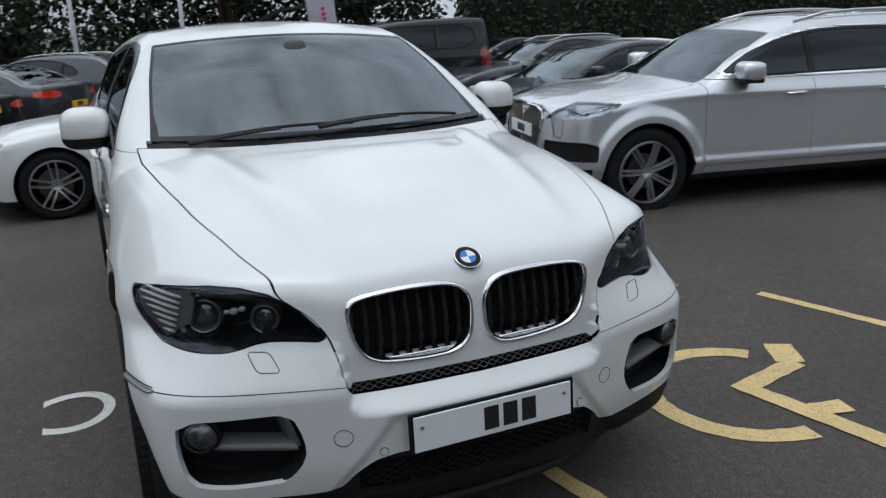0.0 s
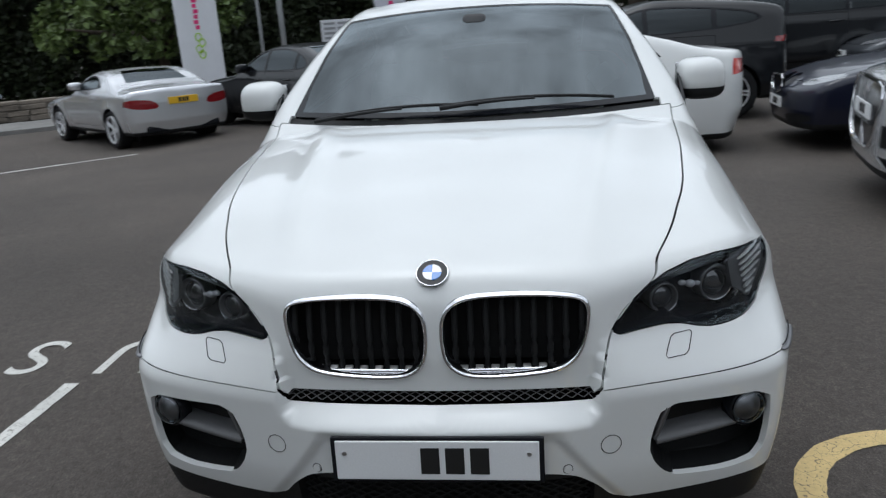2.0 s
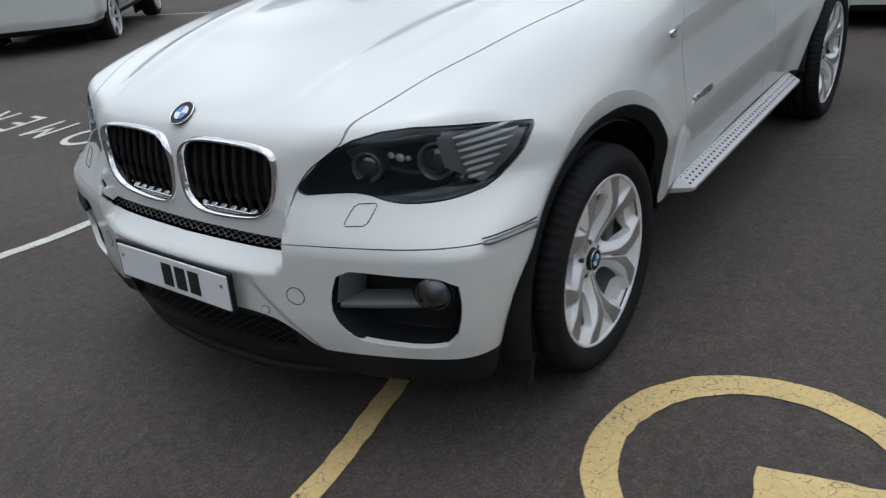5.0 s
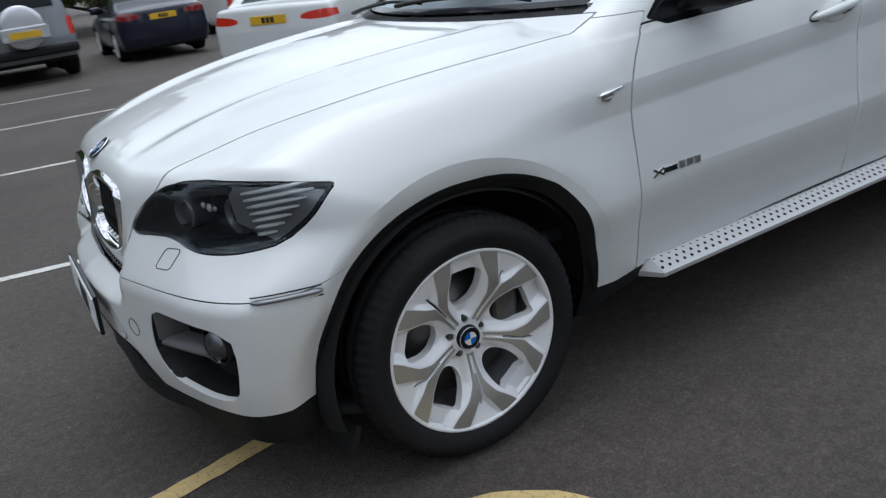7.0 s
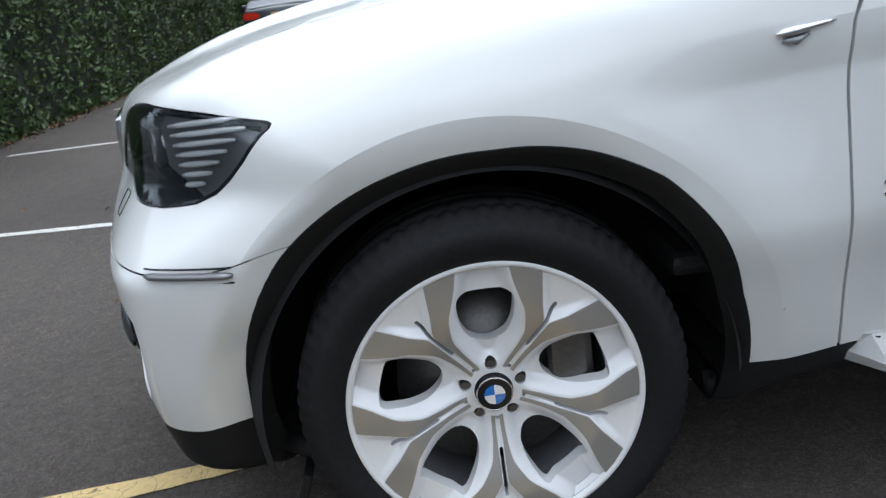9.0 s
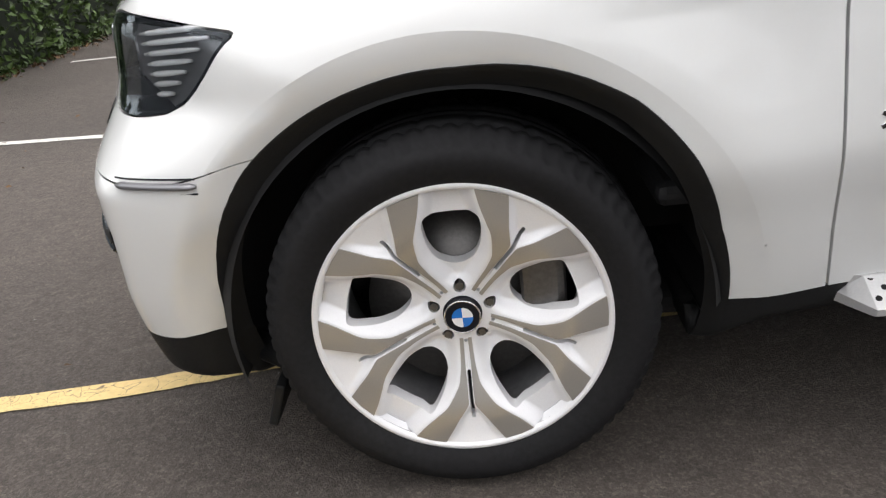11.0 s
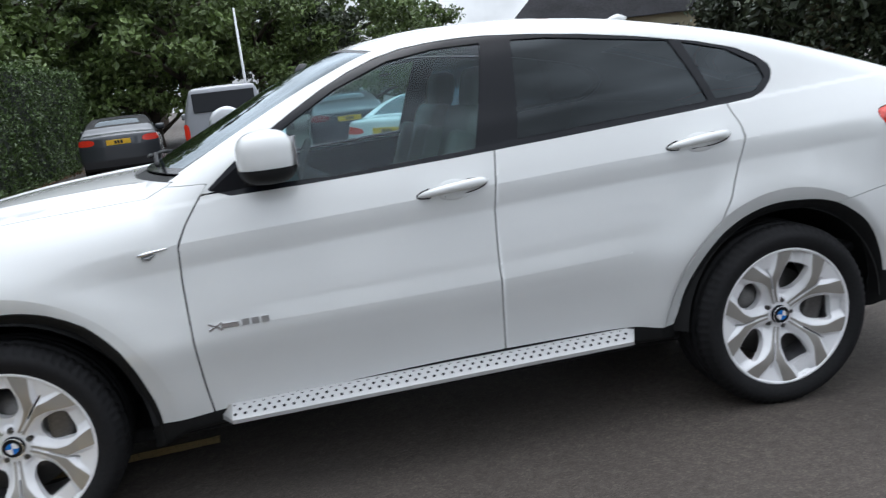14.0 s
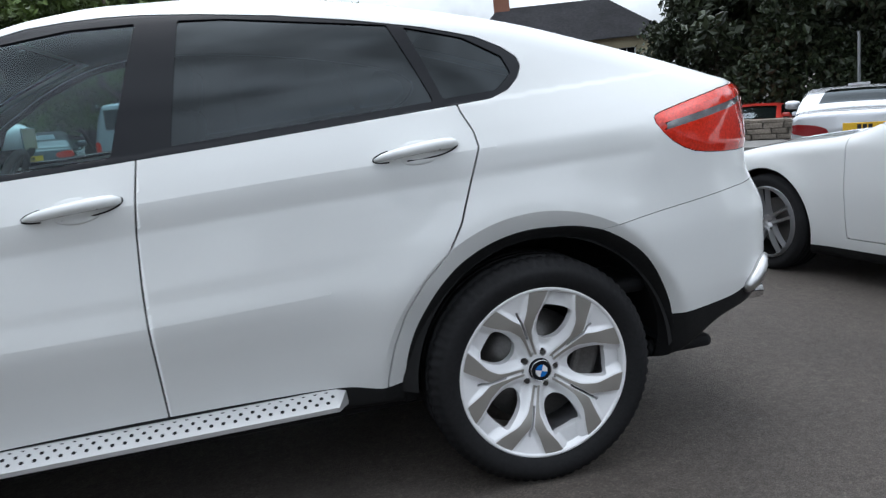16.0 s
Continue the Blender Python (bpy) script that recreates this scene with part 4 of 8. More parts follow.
for sgn in (-1, 1):
    outer, inner = soften(KIDNEY, 2), soften(KIDNEY_IN, 2)
    vv, tt = [], []
    n = len(outer)
    for k in range(n):
        yo, zo = outer[k]
        yi, zi = inner[k]
        top = step(0.80, 0.96, zo)
        xo, xi = on_body((-1.3, yo, zo), (1, 0, 0))[0].x, on_body((-1.3, yi, zi), (1, 0, 0))[0].x
        fwd = 0.009 + 0.009 * float(top)
        vv += [(xo + 0.004, -sgn * -yo * 1.0, zo), (xo - fwd, sgn * (0.72 * yo + 0.28 * yi), 0.72 * zo + 0.28 * zi), (xi - fwd + 0.004, sgn * (0.25 * yo + 0.75 * yi), 0.25 * zo + 0.75 * zi),
               (xi + 0.012, sgn * yi, zi), (xi + 0.05, sgn * (yi * 0.98 + 0.004), zi)]
    for k in range(n):
        for j in range(4):
            a, b = 5 * k + j, 5 * ((k + 1) % n) + j
            tt += [(a, b, b + 1), (a, b + 1, a + 1)] if sgn > 0 else [(a, b + 1, b), (a, a + 1, b + 1)]
    ring = sheet("kidney_grille", (np.array(vv), np.array(tt)), CHROME, coupe, "kidney-shaped grille with chrome surround")
    for k in range(9):
        y = 0.052 + k * 0.0405
        zs = [z for (yy, z) in inner if abs(yy - y) < 0.035]
        zt, zb_ = max(zs), min(zs)
        bm = bmesh.new()
        pts = [(grille_x(y, zz) + 0.036 - 0.010 * math.sin(math.pi * (zz - zb_) / (zt - zb_)), sgn * y, zz) for zz in np.linspace(zb_ - 0.006, zt - 0.004, 10)]
        tube(bm, pts, [0.006] + [0.0085] * 8 + [0.006], 8, 1.0)
        part("slat", bm, PLASTIC, ring, "black grille slat", True)
    bm = bmesh.new()
    box(bm, (0.01, 0.40, 0.24), pose(-0.63, sgn * 0.205, 0.855))
    part("grille_back", bm, DARK, ring)
    # glossy sill inside the lower edge
    bm = bmesh.new()
    tube(bm, [(grille_x(y, 0.76) + 0.016, sgn * y, 0.762) for y in np.linspace(0.07, 0.30, 12)], 0.006, 8)
    part("grille_sill", bm, CHROME, ring, "", True)
    for k in range(7):
        y = 0.052 + (k + 0.5) * 0.0405
        bm = bmesh.new()
        box(bm, (0.016, 0.022, 0.008), pose(grille_x(y, 0.768) + 0.022, sgn * y, 0.767, 0, -25, 0), 0.003)
        part("slat_foot", bm, SATIN, ring)


def lattice(name, y0, y1, z0, z1, xf, pitch, mat, rad, aspect=0.5, label=""):
    """A diamond lattice in an inlet."""
    bm = bmesh.new()
    n = int((y1 - y0) / pitch) + 2
    h = (z1 - z0)
    for k in range(-int(h / (pitch * aspect)) - 1, n + 1):
        for sg in (1, -1):
            a = (y0 + k * pitch, z0 if sg > 0 else z1)
            b = (a[0] + h / aspect, z1 if sg > 0 else z0)
            lo, hi = max(0, (y0 - a[0]) / (b[0] - a[0])), min(1, (y1 - a[0]) / (b[0] - a[0]))
            if hi - lo > 0.05:
                pts = []
                for f in np.linspace(lo, hi, 4):
                    yy, zz = a[0] + f * (b[0] - a[0]), a[1] + f * (b[1] - a[1])
                    pts.append((xf(yy, zz), yy, zz))
                tube(bm, pts, rad, 5)
    return part(name, bm, mat, coupe, label)


lattice("mesh_grille", -0.405, 0.405, 0.682, 0.711, lambda y, z: grille_x(y, z) + 0.010, 0.030, ALLOY_DARK, 0.0015, 0.50, "narrow black diamond mesh grille")
lattice("lower_grille", -0.40, 0.40, 0.36, 0.49, lambda y, z: grille_x(y, z) + 0.03, 0.040, PLASTIC, 0.003, 0.6, "black lower mesh grille")
bm = bmesh.new()
box(bm, (0.02, 0.86, 0.06), pose(-0.685, 0, 0.696))
part("mesh_back", bm, DARK, coupe)
bm = bmesh.new()
box(bm, (0.02, 0.86, 0.20), pose(-0.69, 0, 0.42))
part("lower_grille_back", bm, DARK, coupe)
bm = bmesh.new()
tube(bm, [(-0.775 + 0.55 * (abs(y) / 0.95) ** 2.6, y, 0.275 + 0.03 * (abs(y) / 0.9) ** 2) for y in np.linspace(-0.88, 0.88, 41)], 0.035, 10, 0.6)
part("chin_lip", bm, PLASTIC, coupe, "black plastic chin lip", True)

# fog lamp inlets
for sgn in (-1, 1):
    bm = bmesh.new()
    out = soften(FOG, 1)
    ra = [bm.verts.new((grille_x(y, z) + 0.002, sgn * y, z)) for y, z in out]
    rb = [bm.verts.new((grille_x(y, z) + 0.10, sgn * (0.72 + (y - 0.72) * 0.95), 0.545 + (z - 0.545) * 0.93)) for y, z in out]
    n = len(out)
    for k in range(n):
        bm.faces.new((ra[k], ra[(k + 1) % n], rb[(k + 1) % n], rb[k]))
    bm.faces.new(rb)
    inlet = part("fog_inlet", bm, PLASTIC, coupe, "black fog lamp inlet")
    bm = bmesh.new()
    # a sloping ledge under the lamp that turns up along the inner side
    for rim_ in ([(lambda k, o=o, z=z: (grille_x(0.556 + 0.030 * k, 0.56) + o + 0.010 * k / 8, sgn * (0.562 + 0.031 * k), z + 0.002 * k)) for o, z in ((0.040, 0.536), (0.016, 0.538), (0.009, 0.546), (0.014, 0.554), (0.040, 0.566), (0.075, 0.567))],
                 [(lambda k, o=o, y=y: (grille_x(y, 0.56 + 0.012 * k) + o, sgn * (y + 0.0036 * k), 0.556 + 0.0118 * k)) for o, y in ((0.030, 0.552), (0.008, 0.555), (0.010, 0.561), (0.050, 0.583), (0.080, 0.585))]):
        cols = [[bm.verts.new(f(k)) for f in rim_] for k in range(9)]
        for p_, q_ in zip(cols[:-1], cols[1:]):
            for k in range(len(rim_) - 1):
                bm.faces.new((p_[k], p_[k + 1], q_[k + 1], q_[k]))
    part("inlet_bar", bm, INLET_GREY, inlet, "satin grey inlet ledge", True)
    n = Vector((-0.93, sgn * 0.36, 0)).normalized()
    p = Vector((grille_x(0.808, 0.598) + 0.020, sgn * 0.808, 0.598))
    m = facing(p, n)
    bm = bmesh.new()
    lathe(bm, [(0.0, 0.03), (0.038, 0.02), (0.046, -0.002), (0.050, -0.010), (0.055, -0.006), (0.056, 0.03)], 36)
    bmesh.ops.rotate(bm, verts=bm.verts, cent=(0, 0, 0), matrix=Matrix.Rotation(radians(-90), 3, "X"))
    fogl = part("fog_lamp", bm, GLOSS_BLACK, coupe, "round fog lamp in dark bezel", True)
    fogl.matrix_local = m
    bm = bmesh.new()
    lathe(bm, [(0.0, 0.020), (0.020, 0.014), (0.036, 0.002), (0.040, -0.004)], 30)
    bmesh.ops.rotate(bm, verts=bm.verts, cent=(0, 0, 0), matrix=Matrix.Rotation(radians(90), 3, "X"))
    r_ = part("reflector", bm, ALLOY_DARK, fogl, "grey reflector", True)
    r_.matrix_local = Matrix.Translation((0, 0, 0.006))
    bm = bmesh.new()
    bmesh.ops.create_uvsphere(bm, u_segments=24, v_segments=10, radius=0.047, matrix=Matrix.Diagonal((1, 1, 0.28, 1)))
    l_ = part("lens", bm, GLASS_LENS, fogl, "", True)
    l_.matrix_local = Matrix.Translation((0, 0, 0.012))
    # white bead set off-centre as the small glint in the fog lens
    bm = bmesh.new()
    bmesh.ops.create_uvsphere(bm, u_segments=12, v_segments=8, radius=0.010)
    b_ = part("bulb", bm, ENAMEL, fogl, "", True)
    b_.matrix_local = Matrix.Translation((0.006, -0.006, 0.012))

# head lamps
for sgn in (-1, 1):
    fx = (lambda q: q) if sgn < 0 else (lambda q: flip(*q))
    lens = sheet("head_lamp", fx((lv, lt)), GLASS_LENS, coupe, "sharp-edged head lamp with dark housing")
    lens.visible_shadow = False
    hn = normals(lv, lt)
    arc_ = np.degrees(lamp_arc(lv) / 0.95)
    s_in = -lamp_s(lv)
    depth = 0.006 + 0.105 * step(0.0, 0.05, s_in)
    hv = lv - depth[:, None] * hn
    sheet("lamp_housing", fx((hv, lt)), GLOSS_BLACK, lens, "black lamp housing")
    bez = clip(lv - 0.003 * hn, lt, s_in - 0.005)
    sheet("lamp_bezel", fx(edged(*bez, 0.01)), GLOSS_BLACK, lens, "thin black bezel")
    # grey shelf along the top edge, coloured as sky mirrored in the lens; black mask along the lower edge
    brow_d = 0.020 + 0.05 * step(0.005, 0.05, s_in)
    brow = clip(lv - brow_d[:, None] * hn, lt, np.maximum.reduce([0.925 - lv[:, 2] + 0.0006 * (arc_ - 40), arc_ - 52, 33 - arc_, s_in - 0.042]))
    if len(brow[1]):
        sheet("lamp_brow", fx(edged(*brow, 0.012)), BROW_SKY_GREY, lens, "grey brow over the projectors, toned as mirrored sky")
    mask = clip(lv - 0.030 * hn, lt, np.maximum(lv[:, 2] - 0.846 - 0.0022 * np.maximum(0, arc_ - 46), s_in - 0.060))
    if len(mask[1]):
        sheet("lamp_mask", fx(edged(*mask, 0.04)), GLOSS_BLACK, lens, "black lower mask")
    for (px, py, pz, pr) in ((-0.500, 0.742, 0.894, 0.050), (-0.598, 0.590, 0.892, 0.041)):
        m = facing((px, sgn * py, pz), (-0.93, sgn * 0.36, 0.05))
        bm = bmesh.new()
        lathe(bm, [(pr * 0.78, 0.004), (pr * 0.86, 0.016), (pr * 0.98, 0.018), (pr * 1.02, 0.010), (pr * 1.0, -0.05)], 44)
        bmesh.ops.rotate(bm, verts=bm.verts, cent=(0, 0, 0), matrix=Matrix.Rotation(radians(90), 3, "X"))
        ring = part("projector_ring", bm, ALLOY_DARK, lens, "grey projector ring", True)
        ring.matrix_local = m
        bm = bmesh.new()
        arc_a = np.linspace(radians(-140), radians(-25), 22) if sgn < 0 else np.linspace(radians(-40), radians(-155), 22)
        tube(bm, [(pr * 0.94 * math.cos(a), pr * 0.94 * math.sin(a), 0.019) for a in arc_a], [0.0008] + [0.0016 + 0.0022 * math.sin(math.pi * j / 19) for j in range(20)] + [0.0008], 6)
        cr_ = part("projector_glint", bm, CHROME, lens, "chrome crescent", True)
        cr_.matrix_local = m
        bm = bmesh.new()
        bmesh.ops.create_uvsphere(bm, u_segments=28, v_segments=14, radius=pr * 0.80, matrix=Matrix.Diagonal((1, 1, 0.50, 1)))
        g_ = part("projector_lens", bm, PROJECTOR, lens, "dark glass projector", True)
        g_.matrix_local = m
    # bright cup that closes the outer projector, and a small chrome bulb holder between the two
    m = facing((-0.490, sgn * 0.746, 0.894), (-0.93, sgn * 0.36, 0.05))
    for k, (rad_, thick_) in enumerate(((0.063, 0.0050), (0.073, 0.0036))):
        bm = bmesh.new()
        span = np.linspace(radians(95), radians(-48), 24) if sgn < 0 else np.linspace(radians(85), radians(228), 24)
        tube(bm, [(rad_ * math.cos(a), rad_ * math.sin(a), 0.022 - 0.006 * k) for a in span], [0.0012] + [thick_] * 22 + [0.0012], 8)
        c_ = part("reflector_cup", bm, CHROME if k == 0 else ALLOY, lens, "bright curved reflector edge", True)
        c_.matrix_local = m
    bm = bmesh.new()
    for dy, dz, sz in ((-0.020, 0.010, 0.011), (0.002, 0.004, 0.014), (0.022, 0.002, 0.009)):
        bmesh.ops.create_uvsphere(bm, u_segments=14, v_segments=8, radius=sz, matrix=pose(-0.562 + 0.4 * dy, sgn * (0.668 + dy), 0.908 + dz) @ Matrix.Diagonal((0.6, 1, 0.8, 1)))
    part("bulb_holder", bm, LAMP_SILVER, lens, "small silver bulb holder", True)
    # ribbed reflector at the outer end
    for k in range(7):
        z0 = 0.962 - 0.0175 * k
        bm = bmesh.new()
        a0, a1 = 48.6 + 0.25 * k, 59.6 - 1.15 * k
        pts = []
        for a in np.linspace(a0, a1, 8):
            ang = radians(a)
            d = np.array((-math.cos(ang), -math.sin(ang), 0))
            p, n = on_body((0.2 + d[0] * 1.6, d[1] * 1.6, z0 + 0.004 * (a - a0) / 3), -d)
            q = p - 0.0065 * n
            pts.append((q.x, -sgn * q.y if sgn > 0 else q.y, q.z))
        tube(bm, pts, [0.0035, 0.0052, 0.0060, 0.0060, 0.0058, 0.0054, 0.0046, 0.0030], 8, 0.95)
        part("reflector_rib", bm, ENAMEL, lens, "bright reflector rib", True)
    refl_s = np.maximum.reduce([46.5 - arc_, -(s_in - 0.010), 0.872 - lv[:, 2] + 0.010 * (49 - arc_)])
    refl = clip(lv - 0.014 * hn, lt, refl_s)
    if len(refl[1]):
        sheet("corner_reflector", fx(edged(*refl, 0.01)), ALLOY_DARK, lens, "silver corner reflector")

# tail lamps
red = tail_s(tail_v)
band = np.abs(tail_v[:, 2] - (1.108 + 0.16 * (tail_v[:, 0] - 3.45))) - 0.011
for sgn in (-1, 1):
    fx = (lambda q: q) if sgn < 0 else (lambda q: flip(*q))
    tn = normals(tail_v, tail_t)
    dome = tail_v + (0.006 * step(0.0, 0.03, -red))[:, None] * tn
    upper = clip(dome, tail_t, np.maximum(-band, -(tail_v[:, 2] - (1.108 + 0.16 * (tail_v[:, 0] - 3.45)))))
    lower = clip(dome, tail_t, np.maximum(-band, (tail_v[:, 2] - (1.108 + 0.16 * (tail_v[:, 0] - 3.45)))))
    mid = clip(dome - 0.003 * tn, tail_t, np.maximum(band, 3.42 - tail_v[:, 0]))
    tl = sheet("tail_lamp", fx(edged(*lower, 0.03)), RED_LENS, coupe, "red wedge tail lamp with pale band")
    sheet("upper_lens", fx(edged(*upper, 0.03)), RED_LENS, tl)
    sheet("pale_band", fx(edged(*mid, 0.03)), CLEAR_LENS, tl, "pale lens band")
    tip = clip(dome - 0.003 * tn, tail_t, np.maximum(band, tail_v[:, 0] - 3.42))
    if len(tip[1]):
        sheet("lens_tip", fx(edged(*tip, 0.02)), RED_LENS, tl)
    sheet("lamp_back", fx((tail_v - 0.02 * tn, tail_t)), RED_DARK, tl)

# wheels, slightly steered ones in front
BIG = Matrix.Diagonal((1.018, 1, 1.018, 1))
wheel = star_wheel(coupe, pose(0.012, -0.835, 0.400) @ BIG, 0.364)
for wx, side_, wz_, turn in ((2.930, -1, 0.367, 17), (0.012, 1, 0.400, 40), (2.930, 1, 0.367, 8)):
    w = copy_thing(wheel, pose(wx, side_ * (0.835 if wx < 1 else 0.858), wz_, 0, turn, 0 if side_ < 0 else 180) @ BIG)
    w.parent = coupe

# number plate with blank characters
plate = new("front_plate")
plate.empty_display_size = 0.1
plate.parent = coupe
bm = bmesh.new()
box(bm, (0.012, 0.545, 0.126), pose(0, 0, 0), 0.004)
back = part("plate_holder", bm, GLOSS_BLACK, plate, "black plate holder")
bm = bmesh.new()
box(bm, (0.006, 0.520, 0.108), pose(-0.0075, 0, 0), 0.003)
part("plate_face", bm, PLATE_WHITE, plate, "white reflective plate")
for k, (y, w_) in enumerate(((-0.005 + 0.0, 0.048), (-0.068, 0.048), (-0.131, 0.048))):
    bm = bmesh.new()
    box(bm, (0.002, w_, 0.072), pose(-0.0115, y + 0.02, 0), 0.0008)
    part("character_bar", bm, INK, plate, "dark character bar")
for y in (-0.235, 0.235):
    bm = bmesh.new()
    disc(bm, 0.006, pose(-0.011, y, 0.02, 0, 90, 0), 12, 0.003)
    part("plate_screw", bm, SATIN, plate)
plate.matrix_local = pose(-0.872, 0, 0.570, 0, 4, 0)

# round badge on the bonnet
p, n = on_body((-1.2, 0, 1.155), (0.95, 0, -0.28))
roundel("bonnet_badge", 0.041, coupe, facing(p, n, (0, 0, 1), 0.001) @ Matrix.Rotation(radians(0), 4, "Z"), "round blue and white bonnet badge")


def outline(name, pts, o, d, rad, mat, label="", closed=True):
    """A fine line lying on the body, seen along d."""
    bm = bmesh.new()
    line = []
    for q in pts:
        p, n = on_body(np.array(o) * 0 + np.array(q), d)
        line.append(p + 0.0004 * n)
    tube(bm, line, rad, 5, closed=closed)
    return part(name, bm, mat, coupe, label)


for sgn in (-1, 1):
    # washer covers, tow cover, parking sensors
    c = soften([(0.605, 0.820), (0.633, 0.821), (0.661, 0.822), (0.654, 0.797), (0.645, 0.772), (0.615, 0.771), (0.585, 0.770), (0.594, 0.795)], 1)
    outline("washer_cover", [(-1.2, sgn * y, z) for y, z in c], (0, 0, 0), (1, 0, 0), 0.0013, DARK, "headlamp washer cover joint")
    c = [(0.442 + 0.026 * math.cos(a), 0.570 + 0.026 * math.sin(a)) for a in np.linspace(0, 2 * math.pi, 28, endpoint=False)]
    outline("tow_cover", [(-1.2, sgn * y, z) for y, z in c], (0, 0, 0), (1, 0, 0), 0.0011, DARK, "round tow eye cover joint")
    p, n = on_body((-1.2, sgn * 0.331, 0.511), (1, 0, 0))
    bm = bmesh.new()
    disc(bm, 0.011, Matrix(), 20, 0.006)
    s_ = part("parking_sensor", bm, WHITE, coupe, "round parking sensor")
    s_.matrix_local = facing(p, n, out=0.001)
    c = [(0.331 + 0.0125 * math.cos(a), 0.511 + 0.0125 * math.sin(a)) for a in np.linspace(0, 2 * math.pi, 20, endpoint=False)]
    outline("sensor_ring", [(-1.2, sgn * y, z) for y, z in c], (0, 0, 0), (1, 0, 0), 0.001, DARK)
    # side marker
    bm = bmesh.new()
    pts = []
    for x in np.linspace(-0.575, -0.410, 14):
        p, n = on_body((x, sgn * 1.3, 0.7215), (0, -sgn, 0))
        pts.append(p + 0.001 * n)
    tube(bm, pts, [0.007] + [0.0125] * 12 + [0.007], 8, 0.5)
    part("side_marker", bm, ALLOY_DARK, coupe, "narrow grey side marker", True)
    bm = bmesh.new()
    tube(bm, [q + Vector((0, 0, -0.0135)) for q in pts], 0.002, 5)
    tube(bm, [q + Vector((0, 0, 0.0135)) for q in pts], 0.002, 5)
    part("marker_frame", bm, GLOSS_BLACK, coupe)
    # repeater blade on the wing
    pts = []
    for f in np.linspace(0, 1, 10):
        p, n = on_body((0.535 + 0.10 * f, sgn * 1.3, 0.995 + 0.014 * f), (0, -sgn, 0))
        pts.append(p + 0.003 * n)
    bm = bmesh.new()
    tube(bm, pts, [0.004, 0.007, 0.008, 0.008, 0.007, 0.006, 0.005, 0.004, 0.003, 0.002], 8)
    bl = part("wing_repeater", bm, CHROME, coupe, "chrome blade-shaped side repeater", True)
    bm = bmesh.new()
    tube(bm, [pts[1] + Vector((0, 0, -0.012)), pts[3] + Vector((0, 0, -0.017)), pts[5] + Vector((0, 0, -0.010))], [0.004, 0.008, 0.003], 8)
    part("repeater_lens", bm, CLEAR_LENS, bl, "", True)
    # raised letters on the door
    p, n = on_body((0.822, sgn * 1.3, 0.716), (0, -sgn, 0))
    lm = facing(p, n, out=0.001)
    bm = bmesh.new()
    for sg in (-1, 1):
        box(bm, (0.052, 0.008, 0.004), lm @ pose(-0.078, 0, 0.001, 0, 0, sg * 28), 0.001)
    box(bm, (0.060, 0.018, 0.004), lm @ pose(-0.028, 0.0, 0.001), 0.001)
    letters = part("door_lettering", bm, CHROME, coupe, "small chrome model badge")
    for k in range(3):
        bm = bmesh.new()
        box(bm, (0.026, 0.024, 0.004), lm @ pose(0.024 + 0.034 * k, 0.002, 0.001), 0.001)
        part("badge_bar", bm, SATIN, letters)
    # door handles
    for hx, hz in ((1.63, 1.070), (2.595, 1.117)):
        pts = []
        for f in np.linspace(0, 1, 14):
            p, n = on_body((hx - 0.125 + 0.25 * f, sgn * 1.3, hz - 0.012 + 0.024 * f), (0, -sgn, 0))
            pts.append(p + n * (0.004 + 0.025 * math.sin(math.pi * f) ** 0.5))
        bm = bmesh.new()
        rad = [0.006, 0.011, 0.014, 0.0155, 0.016, 0.0165, 0.017, 0.0175, 0.018, 0.0185, 0.0185, 0.0185, 0.017, 0.011]
        tube(bm, pts, rad, 12, 0.95)
        h = part("door_handle", bm, WHITE, coupe, "white bow door handle", True)
        p, n = on_body((hx + 0.005, sgn * 1.3, hz), (0, -sgn, 0))
        bm = bmesh.new()
        bmesh.ops.create_uvsphere(bm, u_segments=24, v_segments=10, radius=1.0, matrix=Matrix.Diagonal((0.075, 0.040, 0.007, 1)))
        r_ = part("handle_recess", bm, WHITE, h, "", True)
        r_.matrix_local = facing(p, n, out=-0.0035)
        for a0, a1, wide in ((118, 242, 0.0185), (-95, 75, 0.0235)):
            seal = []
            for a in np.radians(np.linspace(a0, a1, 16)):
                p, n = on_body((hx + 0.131 * math.copysign(abs(math.cos(a)) ** 0.6, math.cos(a)), sgn * 1.3, hz + 0.012 * math.cos(a) + wide * math.sin(a)), (0, -sgn, 0))
                seal.append(p + 0.001 * n)
            bm = bmesh.new()
            tube(bm, seal, 0.0024, 6)
            part("handle_seal", bm, DARK, h, "black rubber seal", True)
        bm = bmesh.new()
        q = Vector(pts[10])
        tube(bm, [q + Vector((0, 0, 0.0178)), q + Vector((0, sgn * 0.014, 0.008)), q + Vector((0, sgn * 0.0165, -0.004)), q + Vector((0, sgn * 0.010, -0.016))], 0.0009, 4)
        part("handle_joint", bm, DARK, h)
    # step board with rubber studs
    bm = bmesh.new()
    prof = [(0.968, 0.352), (0.981, 0.358), (0.983, 0.372), (0.918, 0.408), (0.84, 0.408), (0.84, 0.352)]
    ends = []
    for x, k in ((0.705, 0.0), (0.745, 1.0), (2.27, 1.0), (2.31, 0.0)):
        ends.append([bm.verts.new((x, sgn * (0.90 + (y - 0.90) * k if y > 0.90 else y), z + 0.012 * (x - 0.7) / 1.6)) for y, z in prof])
    for a, b in zip(ends[:-1], ends[1:]):
        for k in range(6):
            bm.faces.new((a[k], a[(k + 1) % 6], b[(k + 1) % 6], b[k]))
